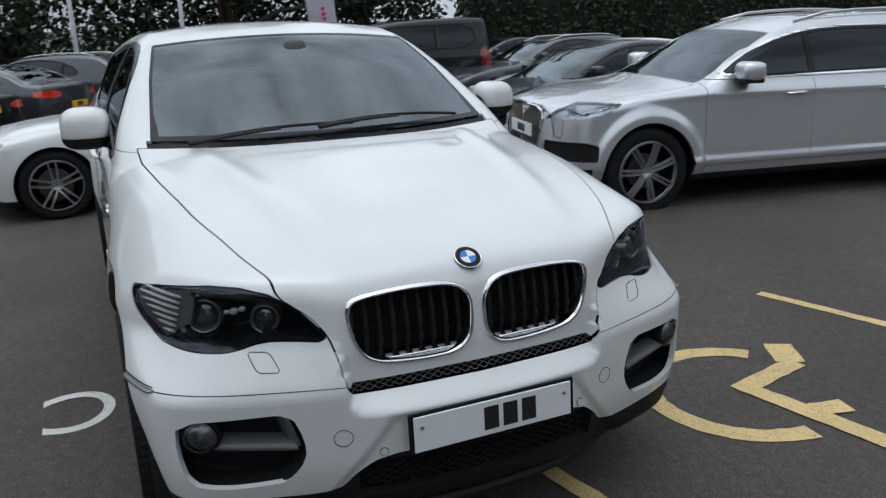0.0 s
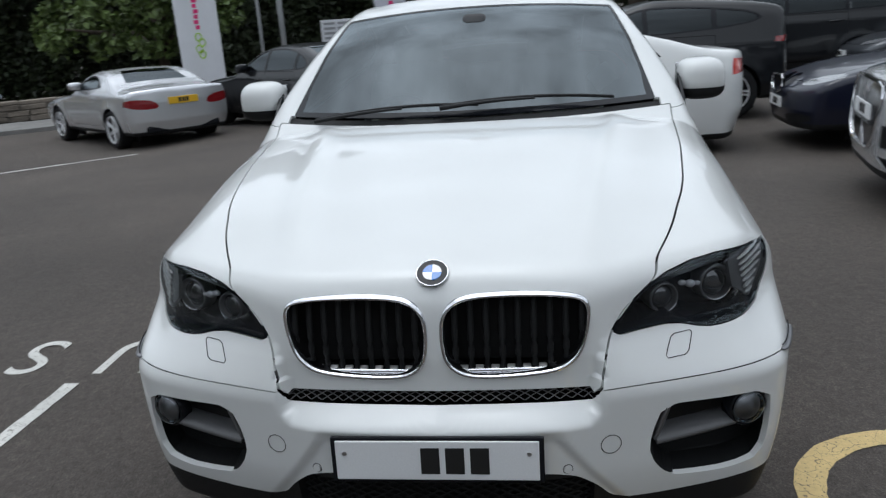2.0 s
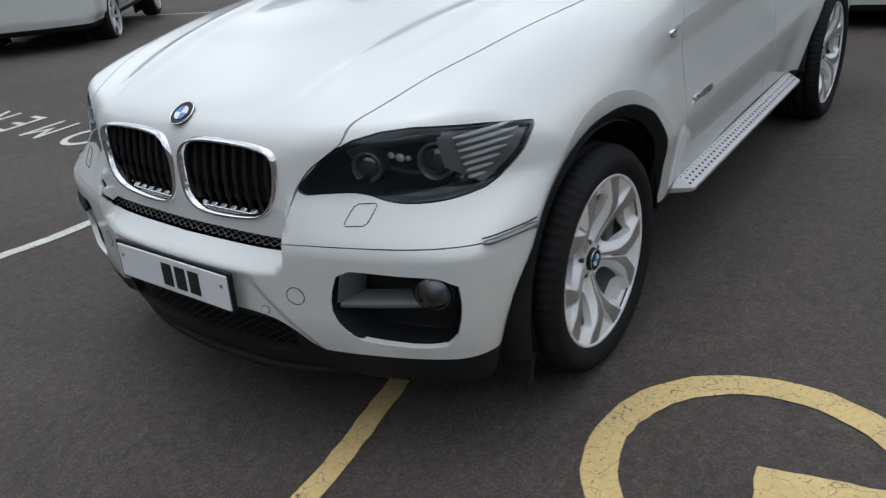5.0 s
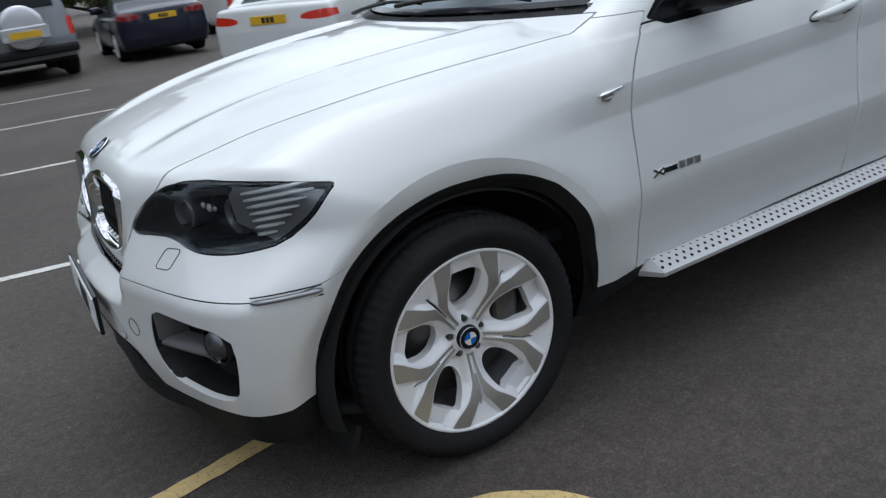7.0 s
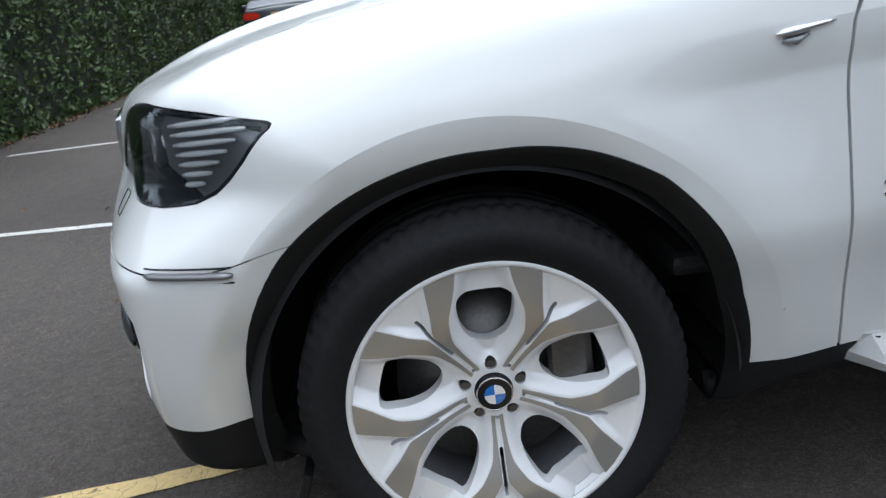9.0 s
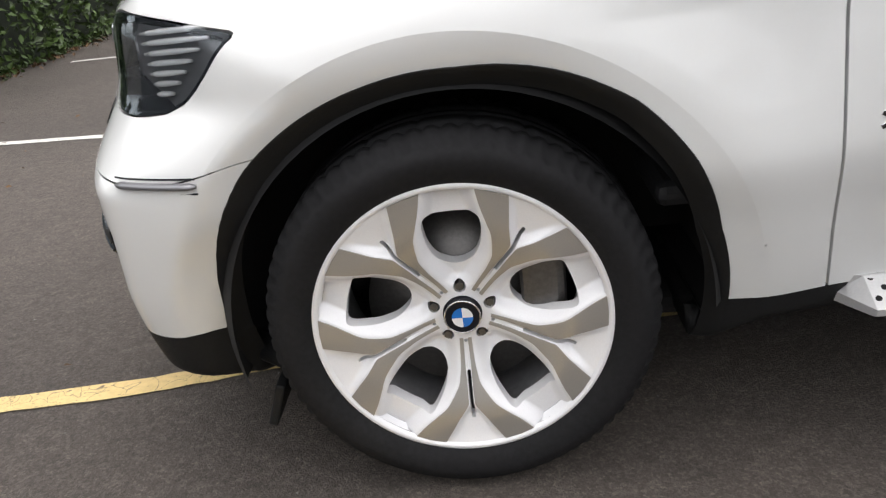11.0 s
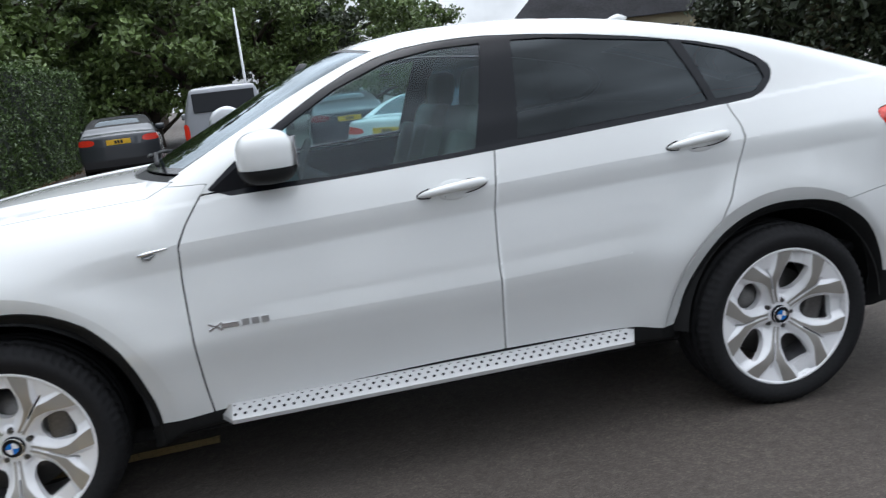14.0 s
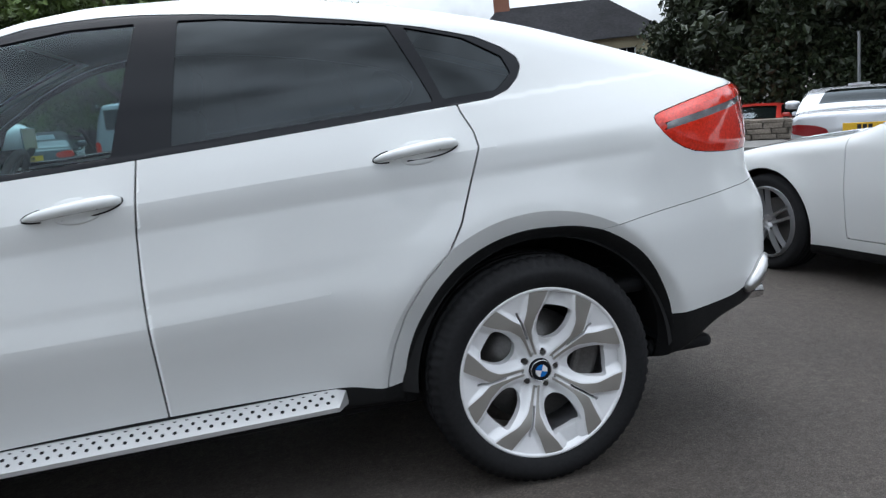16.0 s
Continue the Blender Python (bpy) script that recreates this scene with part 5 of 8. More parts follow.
    bm.faces.new(ends[0])
    bm.faces.new(ends[-1][::-1])
    board = part("side_step", bm, STEP, coupe, "brushed aluminium side step")
    stud = None
    for row in range(6):
        for k in range(44):
            x = 0.755 + 0.0345 * k + 0.0172 * (row % 2)
            if x > 2.262:
                continue
            f = (row + 0.6) / 3.0
            y, z = (0.973 - 0.060 * f, 0.376 + 0.031 * f + 0.012 * (x - 0.7) / 1.6) if row < 3 else (0.967 - 0.021 * row, 0.4055 + 0.012 * (x - 0.7) / 1.6)
            m = pose(x, sgn * y, z, -sgn * 27 if row < 3 else 0, 0, 0)
            if stud is None:
                bm = bmesh.new()
                disc(bm, 0.0062, Matrix(), 10, 0.006)
                stud = part("rubber_stud", bm, RUBBER, board)
                stud.matrix_local = m
            else:
                again(stud, m, board)
    # mud flap ahead of the front wheel
    bm = bmesh.new()
    box(bm, (0.02, 0.20, 0.10), pose(-0.385, sgn * 0.82, 0.225, 0, 20, 0), 0.005)
    part("air_flap", bm, PLASTIC, coupe)
    # exhaust trim
    bm = bmesh.new()
    tube(bm, [(3.80, sgn * 0.66, 0.43), (3.93, sgn * 0.66, 0.425)], 0.055, 20, 0.7)
    part("exhaust_tip", bm, CHROME, coupe, "chrome exhaust tip", True)
    bm = bmesh.new()
    pts = []
    for f in np.linspace(0, 1, 8):
        p, n = on_body((3.72 + 0.12 * f, sgn * 1.4, 0.50 + 0.10 * f), (0, -sgn, 0))
        pts.append(p + 0.01 * n)
    tube(bm, pts, [0.01, 0.022, 0.026, 0.026, 0.026, 0.024, 0.018, 0.01], 10)
    part("bumper_trim", bm, SATIN, coupe, "silver bumper corner trim", True)
    # door mirror
    bm = bmesh.new()
    bmesh.ops.create_uvsphere(bm, u_segments=32, v_segments=20, radius=1.0)
    for q in bm.verts:
        x, y, z = q.co
        sx = 0.105 if x < 0 else 0.085
        q.co = (math.copysign(abs(x) ** 0.75, x) * sx, math.copysign(abs(y) ** 0.65, y) * 0.100, math.copysign(abs(z) ** 0.6, z) * (0.098 if z > 0 else 0.055))
    geom = bm.verts[:] + bm.edges[:] + bm.faces[:]
    cutm = bmesh.ops.bisect_plane(bm, geom=geom, plane_co=(0, 0, -0.026), plane_no=(0, 0, -1), clear_outer=True)
    cap = part("door_mirror", bm, WHITE, coupe, "white door mirror over black foot", True)
    cap.matrix_local = pose(1.01, sgn * 0.985, 1.262, 0, 0, sgn * -8)
    bm = bmesh.new()
    bmesh.ops.create_uvsphere(bm, u_segments=32, v_segments=20, radius=1.0)
    for q in bm.verts:
        x, y, z = q.co
        sx = 0.106 if x < 0 else 0.088
        q.co = (math.copysign(abs(x) ** 0.75, x) * sx, math.copysign(abs(y) ** 0.65, y) * 0.101, math.copysign(abs(z) ** 0.6, z) * (0.098 if z > 0 else 0.082))
    bmesh.ops.bisect_plane(bm, geom=bm.verts[:] + bm.edges[:] + bm.faces[:], plane_co=(0, 0, -0.026), plane_no=(0, 0, 1), clear_outer=True)
    tube(bm, [(0.0, -sgn * 0.04, -0.05), (-0.03, -sgn * 0.09, -0.062), (-0.06, -sgn * 0.14, -0.085)], [0.035, 0.032, 0.045], 12, 0.6)
    f_ = part("mirror_foot", bm, PLASTIC, cap, "black mirror foot", True)
    bm = bmesh.new()
    box(bm, (0.006, 0.16, 0.105), pose(0.082, 0, 0.018), 0.002)
    part("mirror_glass", bm, CHROME, cap, "mirror glass")
    bm = bmesh.new()
    slab(bm, [(0.775, 1.155), (0.96, 1.165), (0.99, 1.30), (0.955, 1.285)], 0.012, pose(0, sgn * 0.885 + (0.0 if sgn < 0 else 0.012), 0, 90, 0, 0) @ Matrix.Rotation(0, 4, "X"))
    part("mirror_sail", bm, GLOSS_BLACK, coupe, "black corner panel")

# wipers
for k, (x0, y0, x1, y1) in enumerate(((0.50, 0.10, 0.60, -0.58), (0.56, 0.62, 0.50, -0.05))):
    pts = []
    for f in np.linspace(0, 1, 12):
        x, y = x0 + (x1 - x0) * f, y0 + (y1 - y0) * f
        z = float(body_top(np.array(x + 0.02), np.array(y)))
        pts.append((x, y, z + 0.018))
    bm = bmesh.new()
    tube(bm, pts, 0.008, 8, 0.8)
    w_ = part("wiper", bm, PLASTIC, coupe, "black wiper arm and blade", True)
    bm = bmesh.new()
    tube(bm, [(a - 0.02, b, c - 0.004) for a, b, c in pts[:7]], [0.016, 0.014, 0.012, 0.011, 0.010, 0.009, 0.008], 8, 0.6)
    part("wiper_arm", bm, PLASTIC, w_, "", True)
# roof aerial fin
bm = bmesh.new()
tube(bm, [(2.62, 0, 1.605), (2.68, 0, 1.625), (2.74, 0, 1.645), (2.78, 0, 1.640)], [0.006, 0.020, 0.022, 0.010], 10, 1.0)
part("roof_aerial", bm, WHITE, coupe, "white shark-fin roof aerial", True)
# spoiler lip
bm = bmesh.new()
tube(bm, [(3.885 - 0.16 * (abs(y) / 0.62) ** 2.5, y, 1.272 - 0.012 * (abs(y) / 0.62) ** 2) for y in np.linspace(-0.66, 0.66, 27)], 0.022, 8, 0.5)
part("tail_spoiler", bm, WHITE, coupe, "white tailgate lip spoiler", True)

# cabin: seats, dash, wheel
def seat(x, y, parent):
    bm = bmesh.new()
    box(bm, (0.52, 0.50, 0.16), pose(x, y, 0.72, 0, -6, 0), 0.05)
    s = part("seat_cushion", bm, LEATHER, parent, "pale leather seat", True)
    bm = bmesh.new()
    box(bm, (0.15, 0.50, 0.66), pose(x + 0.36, y, 1.02, 0, 20, 0), 0.055)
    for sg in (-1, 1):
        box(bm, (0.17, 0.09, 0.50), pose(x + 0.30, y + sg * 0.215, 1.0, 0, 20, 0), 0.035)
    part("seat_back", bm, LEATHER, s, "", True)
    bm = bmesh.new()
    box(bm, (0.10, 0.27, 0.18), pose(x + 0.485, y, 1.40, 0, 12, 0), 0.04)
    part("head_rest", bm, LEATHER, s, "", True)


for y in (-0.37, 0.37):
    seat(1.42, y, coupe)
bm = bmesh.new()
box(bm, (0.5, 1.2, 0.18), pose(2.35, 0, 0.74), 0.05)
box(bm, (0.16, 1.2, 0.55), pose(2.68, 0, 0.98, 0, 22, 0), 0.05)
part("rear_bench", bm, LEATHER, coupe, "pale rear bench", True)
bm = bmesh.new()
box(bm, (0.55, 1.42, 0.30), pose(0.86, 0, 0.98, 0, 4, 0), 0.09)
box(bm, (0.9, 0.26, 0.30), pose(1.35, 0, 0.72), 0.05)
part("dashboard", bm, CABIN, coupe, "dark dashboard", True)
bm = bmesh.new()
ring_m = pose(1.12, 0.37, 1.06, 0, -65, 0)
tube(bm, [ring_m @ Vector((0.185 * math.cos(a), 0.185 * math.sin(a), 0)) for a in np.linspace(0, 2 * math.pi, 32, endpoint=False)], 0.016, 8, closed=True)
for a in (0.2, math.pi - 0.2, math.pi * 1.5):
    tube(bm, [ring_m @ Vector((0, 0, 0.02)), ring_m @ Vector((0.18 * math.cos(a), 0.18 * math.sin(a), 0))], 0.02, 8, 0.5)
tube(bm, [ring_m @ Vector((0, 0, 0.03)), ring_m @ Vector((0, 0, -0.16))], [0.07, 0.05], 14)
part("steering_wheel", bm, CABIN, coupe, "dark steering wheel", True)
bm = bmesh.new()
box(bm, (0.05, 0.22, 0.07), pose(1.24, 0, 1.51, 0, 10, 0), 0.02)
box(bm, (0.06, 0.12, 0.13), pose(1.19, 0, 1.535, 0, 30, 0), 0.03)
part("interior_mirror", bm, CABIN, coupe, "interior mirror", True)
bm = bmesh.new()
box(bm, (0.09, 0.004, 0.10), pose(0.93, -0.56, 1.305, 0, -55, 90))
part("paper_permit", bm, ENAMEL, coupe, "small white paper behind the windscreen")
bm = bmesh.new()
box(bm, (3.0, 1.6, 0.05), pose(1.9, 0, 0.55), 0.02)
part("cabin_floor", bm, CABIN, coupe)


# ---- the other parked cars ----
def slope(x, y=0.0):
    """The yard falls gently along the coupe, more so behind it and towards the road."""
    x, y = np.asarray(x, float), np.asarray(y, float)
    fall = 0.011 * np.clip(2.9 - x, 0, 5.9) - 0.040 * np.clip(x - 2.9, 0, 3.4) - 0.0246 * np.maximum(0, x - 6.3)
    beyond = 0.8308 * (x - 7.6) + 0.5566 * (y - 21.5)
    drop = 0.62 * np.clip((beyond - 0.3) / 1.2, 0, 1) * np.clip((x - 9) / 2, 0, 1) * np.clip((60 - y) / 10, 0, 1)
    return fall - 0.045 * np.clip(y - 2, 0, 5) * np.clip((x - 4) / 4, 0, 1) - drop


def place(x, y, hx, hy):
    """A pose on the yard at the front axle's middle, nose towards (hx, hy)."""
    tilt = Matrix.Rotation(math.atan(0.035), 4, "Y") if x > 3.6 else Matrix()
    return Matrix.Translation((x, y, float(slope(x, y)))) @ tilt @ Matrix.Rotation(math.atan2(-hy, -hx), 4, "Z")


def make_car(name, label, m, paint, top, glass, wb=2.8, fo=0.85, ro=1.0, W=0.90, belt=0.92, under=0.22, r=0.33, rim=0.235, head=None, tail=None, screen=None,
             rear=None, tumble=0.42, spokes=5, pair_=0.0, rim_mat=None, grille=None, plate="white", plate_z=0.55, roof=None, doors=(), soft_top=None, extras=None,
             intake=None, tail_mat=None, spoke_w=0.022, crown=0.05, back_plate=None, group="parked cars", square=3.0, seam=True, nose_k=0.22, tail_k=0.16,
             lamp_arc_poly=None, dark_arcs=(), flare=0.02, crease=None, chrome_line=False, fine=1.0, exhausts=False, lamp_z=0.0, mirror=(0.07, 0.115, 0.072)):
    car = thing(name, label, "car", m, group)
    tl = pchip([p[0] for p in top], [p[1] for p in top])
    H = max(p[1] for p in top)
    sec = pchip((under - 0.05, under + 0.12, 0.45, 0.62, belt - 0.12, belt), (0.90, 0.955, 0.985, 1.0, 0.992, 0.955))

    def side(x, z):
        y = W * sec(np.minimum(z, belt))
        y = np.where(z > belt, W * 0.955 - tumble * (z - belt) * (0.75 + 0.5 * (z - belt) / max(H - belt, 0.1)), y)
        for cx in (0.0, wb):
            d = np.hypot(x - cx, z - r)
            if flare > 0.03:
                k = np.clip((r * 1.50 - d) / 0.10, 0, 1)
                y = y + flare * k * k * (3 - 2 * k) * np.clip((z - under) / 0.1, 0, 1)
            else:
                y = y + flare * np.exp(-((d - r * 1.12) / 0.08) ** 2)
        if crease:
            k = np.clip((crease - z) / 0.035, 0, 1)
            y = y - 0.020 * k * np.clip((z - 0.50) / (crease - 0.5), 0, 1) - 0.30 * np.maximum(0, np.minimum(z, belt) - crease)
            k = np.clip((0.50 - z) / 0.04, 0, 1)
            y = y + 0.03 * k * np.clip((x - 0.3) / 0.15, 0, 1) * np.clip((wb - 0.3 - x) / 0.15, 0, 1)
        return y

    def g(p):
        x, y, z = p[..., 0], np.abs(p[..., 1]), p[..., 2]
        roof_z = tl(x - 0.10 * y * y) - crown * (y / W) ** 2.2
        q = smax(y - side(x, z), z - roof_z, 0.07)
        e = np.clip(y / W, 0, 1.3)
        q = smax(q, (-fo + nose_k * e ** square + 0.10 * np.maximum(0, z - 0.62) + 0.25 * np.maximum(0, 0.42 - z)) - x, 0.06)
        q = smax(q, x - (wb + ro - tail_k * e ** square - 0.10 * np.maximum(0, z - 0.75) - 0.35 * np.maximum(0, 0.45 - z)), 0.06)
        return smax(q, under - z, 0.04)
    v, t = shell(g, 0.35, wb - 0.2, 0.62, int(44 * fine), int(84 * fine), int(84 * fine))
    nv = normals(v, t)
    sv0, st0 = v, t
    cuts = []
    for cx in (0.0, wb):
        s = lambda v, cx=cx: np.where(v[:, 1] < -0.4 * W, np.hypot(v[:, 0] - cx, v[:, 2] - r) - r * 1.12, 1)
        cuts.append(s)
        v, t = clip(v, t, -s(v))
    sheets = []

    def take(s, gap=0.0):
        nonlocal v, t
        got = clip(v, t, s(v) + gap)
        v, t = clip(v, t, gap - s(v))
        return got
    if glass:
        area = soften(glass, 1)
        s = lambda v: np.where(v[:, 1] < -0.3, inside(area, v[:, 0], v[:, 2]), 1)
        cuts.append(s)
        gl = take(s)
        small = lambda v: s(v) + 0.022
        pane = clip(*gl, small(gl[0]))
        frame_ = clip(*gl, -small(gl[0]))
        sheets.append(("window_surround", frame_, GLOSS_BLACK, 0.01, False))
        for b0, b1 in zip([-9] + [d for d in doors if d > glass[0][0] + 0.25][:3], [d for d in doors if d > glass[0][0] + 0.25][:3] + [99]):
            piece = clip(*pane, np.maximum(b0 + 0.03 - pane[0][:, 0], pane[0][:, 0] - b1 + 0.03))
            if len(piece[1]):
                sheets.append(("side_window", (piece[0] + (0, 0.006, 0), piece[1]), GLASS_DARK, 0, False))
        for d in [d for d in doors if d > glass[0][0] + 0.25][:3]:
            post = clip(*pane, np.abs(pane[0][:, 0] - d) - 0.031)
            if len(post[1]):
                sheets.append(("door_post", post, GLOSS_BLACK, 0.01, False))
    for nm, area_, mat in (("windscreen", screen, GLASS_FRONT), ("rear_window", rear, GLASS_DARK)):
        if area_:
            x0, x1, w0, w1 = area_
            s = lambda v, x0=x0, x1=x1, w0=w0, w1=w1: np.maximum.reduce([x0 + 0.12 * v[:, 1] ** 2 - v[:, 0], v[:, 0] - x1 - 0.06 * v[:, 1] ** 2,
                                                                        np.abs(v[:, 1]) - np.interp(v[:, 0], (x0, x1), (w0, w1)), belt * 0.9 - v[:, 2]])
            cuts.append(s)
            sheets.append((nm, take(s), mat, 0, True))
    arc_of = lambda v: np.degrees(np.arctan2(-v[:, 1], 0.2 - v[:, 0]))
    if lamp_arc_poly:
        lp = np.array([(a / 60, z) for a, z in lamp_arc_poly])
        sl = lambda v: np.where((v[:, 0] < 0.1) & (v[:, 1] < -0.1), inside(lp, arc_of(v) / 60, v[:, 2]), 1)
        lens = take(sl)
        sheets.append(("head_lamp", lens, GLASS_LENS, 0, False))
        ln_ = normals(*lens)
        sheets.append(("lamp_housing", edged(lens[0] - 0.032 * ln_, lens[1], 0.01), LAMP_SILVER, 0, False))
        band = clip(*lens, np.abs(lens[0][:, 2] - lamp_z - 0.25 * (np.abs(arc_of(lens[0]) - 45) / 60)) - 0.016)
        if len(band[1]):
            sheets.append(("lamp_strip", (band[0] - 0.02 * normals(*band), band[1]), CHROME, 0.012, False))
        hub_ = clip(*lens, np.hypot((arc_of(lens[0]) - 41) * 0.014, lens[0][:, 2] - lamp_z + 0.012) - 0.033)
        if len(hub_[1]):
            sheets.append(("lamp_reflector", (hub_[0] - 0.03 * normals(*hub_), hub_[1]), CHROME, 0.012, False))
    for k, poly_ in enumerate(dark_arcs):
        dp = np.array([(a / 60, z) for a, z in poly_])
        sd = lambda v, dp=dp: np.where((v[:, 0] < 0.0) & (v[:, 1] < -0.1), inside(dp, arc_of(v) / 60, v[:, 2]), 1)
        dk = take(sd)
        sheets.append(("air_intake", edged(dk[0] - 0.025 * normals(*dk), dk[1], 0.01), PLASTIC, 0, False))
    if head:
        poly = soften(head, 1)
        s = lambda v: np.where(v[:, 0] < -fo + 0.5, inside(poly, -v[:, 1], v[:, 2]), 1)
        sheets.append(("head_lamp", take(s), CLEAR_LENS, 0.02, False))
    if tail:
        poly2 = soften(tail, 1)
        s2 = lambda v: np.where(v[:, 0] > wb + ro - 0.34, inside(poly2, -v[:, 1], v[:, 2]), 1)
        sheets.append(("tail_lamp", take(s2), tail_mat or RED_LENS, 0.02, False))
    if grille:
        poly3 = soften(grille, 1)
        s3 = lambda v: np.where(v[:, 0] < -0.3, inside(poly3, -v[:, 1], v[:, 2]), 1)
        cuts.append(s3)
        take(s3)
    if intake:
        poly4 = soften(intake, 1)
        s4 = lambda v: np.where(v[:, 0] < 0, inside(poly4, -v[:, 1], v[:, 2]), 1)
        sheets.append(("air_intake", take(s4), PLASTIC, 0.03, False))
    if soft_top:
        s5 = lambda v: np.maximum.reduce([soft_top[0] - v[:, 0], v[:, 0] - soft_top[1], belt + 0.01 - v[:, 2]])
        sheets.append(("soft_top", take(s5), PLASTIC, 0.01, True))
    for nm, d0, d1 in (("front_door", 0, 1), ("rear_door", 1, 2)):
        if len(doors) > d1:
            s6 = lambda v, a=doors[d0], b=doors[d1]: np.where(v[:, 1] < -0.3, np.maximum.reduce([a - v[:, 0], v[:, 0] - b, under + 0.14 - v[:, 2], v[:, 2] - belt - 0.02]), 1)
            sheets.append((nm, take(s6, 0.003), paint, 0.012, False))
    s7 = lambda v: np.maximum.reduce([v[:, 0] - (screen[0] if screen else 0.6) - 0.1 * v[:, 1] ** 2 + 0.02, np.abs(v[:, 1]) - 0.80 * W - 0.05 * v[:, 0], 0.70 - v[:, 2], -fo * 0.92 - v[:, 0]])
    sheets.append(("bonnet", take(s7, 0.003), paint, 0.012, True))
    skirt = take(lambda v: v[:, 2] - under - 0.07)
    sheets.append(("lower_skirt", skirt, PLASTIC, 0.02, True))
    sheets.append(("body_shell", (v, t), paint, 0.012, True))
    for nm, vt, mat, dep, whole in sheets:
        if len(vt[1]) == 0:
            continue
        vt = edged(*vt, dep) if dep else vt
        if whole:
            sheet(nm, both(*vt), mat, car)
        else:
            sheet(nm, vt, mat, car)
            sheet(nm, flip(*vt), mat, car)
    keep = -np.minimum.reduce([np.full(len(sv0), 1.0)] + [c(sv0) - (0.0 if k < 2 else 0.012) for k, c in enumerate(cuts[:2])])
    sheet("inner_lining", both(*clip(sv0 - 0.05 * nv, st0, keep)), CABIN, car)
    if grille:
        gy = [q[0] for q in grille]
        gz = [q[1] for q in grille]
        for sg in (-1, 1):
            n = max(3, int((max(gy) - max(min(gy), 0)) / 0.045))
            for k in range(n):
                y = max(min(gy), 0.0) + (k + 0.5) * (max(gy) - max(min(gy), 0.0)) / n
                bm = bmesh.new()
                xs = -fo + nose_k * (y / W) ** square
                tube(bm, [(xs + 0.02 + 0.10 * max(0, z - 0.62), sg * y, z) for z in np.linspace(min(gz), max(gz), 4)], 0.0065, 6)
                part("grille_bar", bm, CHROME if name == "silver_suv" else GLOSS_BLACK, car)
            bm = bmesh.new()
            pts = [(-fo + nose_k * (abs(y) / W) ** square + 0.10 * max(0, z - 0.62) - 0.008, sg * y, z) for y, z in soften(grille, 1)]
            first = next(k for k, q in enumerate(pts) if abs(q[1]) < 0.02 and abs(pts[(k + 1) % len(pts)][1]) >= 0.02) + 1
            pts = [q for q in pts[first:] + pts[:first] if abs(q[1]) >= 0.02]
            pts = [(pts[0][0], 0.0, pts[0][2])] + pts + [(pts[-1][0], 0.0, pts[-1][2])]
            tube(bm, pts, 0.011, 6)
            part("grille_frame", bm, CHROME, car)
    if chrome_line and glass:
        rim_ = clip(sv0, st0, np.where(sv0[:, 1] < -0.3, np.maximum(inside(area, sv0[:, 0], sv0[:, 2]) - 0.016, -inside(area, sv0[:, 0], sv0[:, 2])), 1))
        rim_ = edged(rim_[0] + 0.006 * normals(*rim_), rim_[1], 0.012)
        sheet("window_trim", rim_, CHROME, car, "chrome window line")
        sheet("window_trim", flip(*rim_), CHROME, car, "chrome window line")
    if exhausts:
        for sg in (-1, 1):
            bm = bmesh.new()
            lathe(bm, [(0.045, 0.0), (0.05, 0.0), (0.05, 0.12), (0.042, 0.12), (0.042, 0.02), (0.001, 0.02)], 20)
            bmesh.ops.transform(bm, matrix=pose(wb + ro - 0.10, sg * 0.52, 0.30, 0, 0, 90) @ Matrix.Diagonal((1.4, 1, 0.75, 1)), verts=bm.verts)
            part("exhaust_pipe", bm, CHROME, car, "", True)
        bm = bmesh.new()
        box(bm, (0.12, 1.30, 0.13), pose(wb + ro - 0.12, 0, 0.32), 0.04)
        part("diffuser", bm, GLOSS_BLACK, car)
    w = plain_wheel(car, pose(0, -W + 0.115, r), r, rim, 0.23, spokes, pair_, rim_mat, 0.4, spoke_w)
    for x, sg in ((wb, -1), (0, 1), (wb, 1)):
        c = copy_thing(w, pose(x, sg * (W - 0.115), r, 0, 25, 0 if sg < 0 else 180))
        c.parent = car
    for cx in (0.0, wb):
        for sg in (-1, 1):
            bm = bmesh.new()
            box(bm, (2.2 * r, 0.03, 1.7 * r), pose(cx, sg * (W - 0.30), r * 1.15))
            part("wheel_housing", bm, DARK, car)
    for sg in (-1, 1):
        bm = bmesh.new()
        bmesh.ops.create_uvsphere(bm, u_segments=16, v_segments=10, radius=1.0)
        for q in bm.verts:
            q.co = (math.copysign(abs(q.co.x) ** 0.7, q.co.x) * mirror[0], math.copysign(abs(q.co.y) ** 0.55, q.co.y) * mirror[1], math.copysign(abs(q.co.z) ** 0.55, q.co.z) * mirror[2])
        mx = (screen[0] if screen else 0.7) + 0.46
        mi = part("door_mirror", bm, paint, car, "", True)
        mi.matrix_local = pose(mx, sg * (W + 0.03), belt + 0.09)
        bm = bmesh.new()
        tube(bm, [(mx, sg * (W - 0.06), belt + 0.02), (mx, sg * (W + 0.03), belt + 0.05)], 0.03, 8, 0.6)
        box(bm, (mirror[0] * 1.6, 0.18, 0.04), pose(mx - 0.01, sg * (W + 0.04), belt + 0.10 - mirror[2]), 0.012)
        part("mirror_foot", bm, PLASTIC, car, "", True)
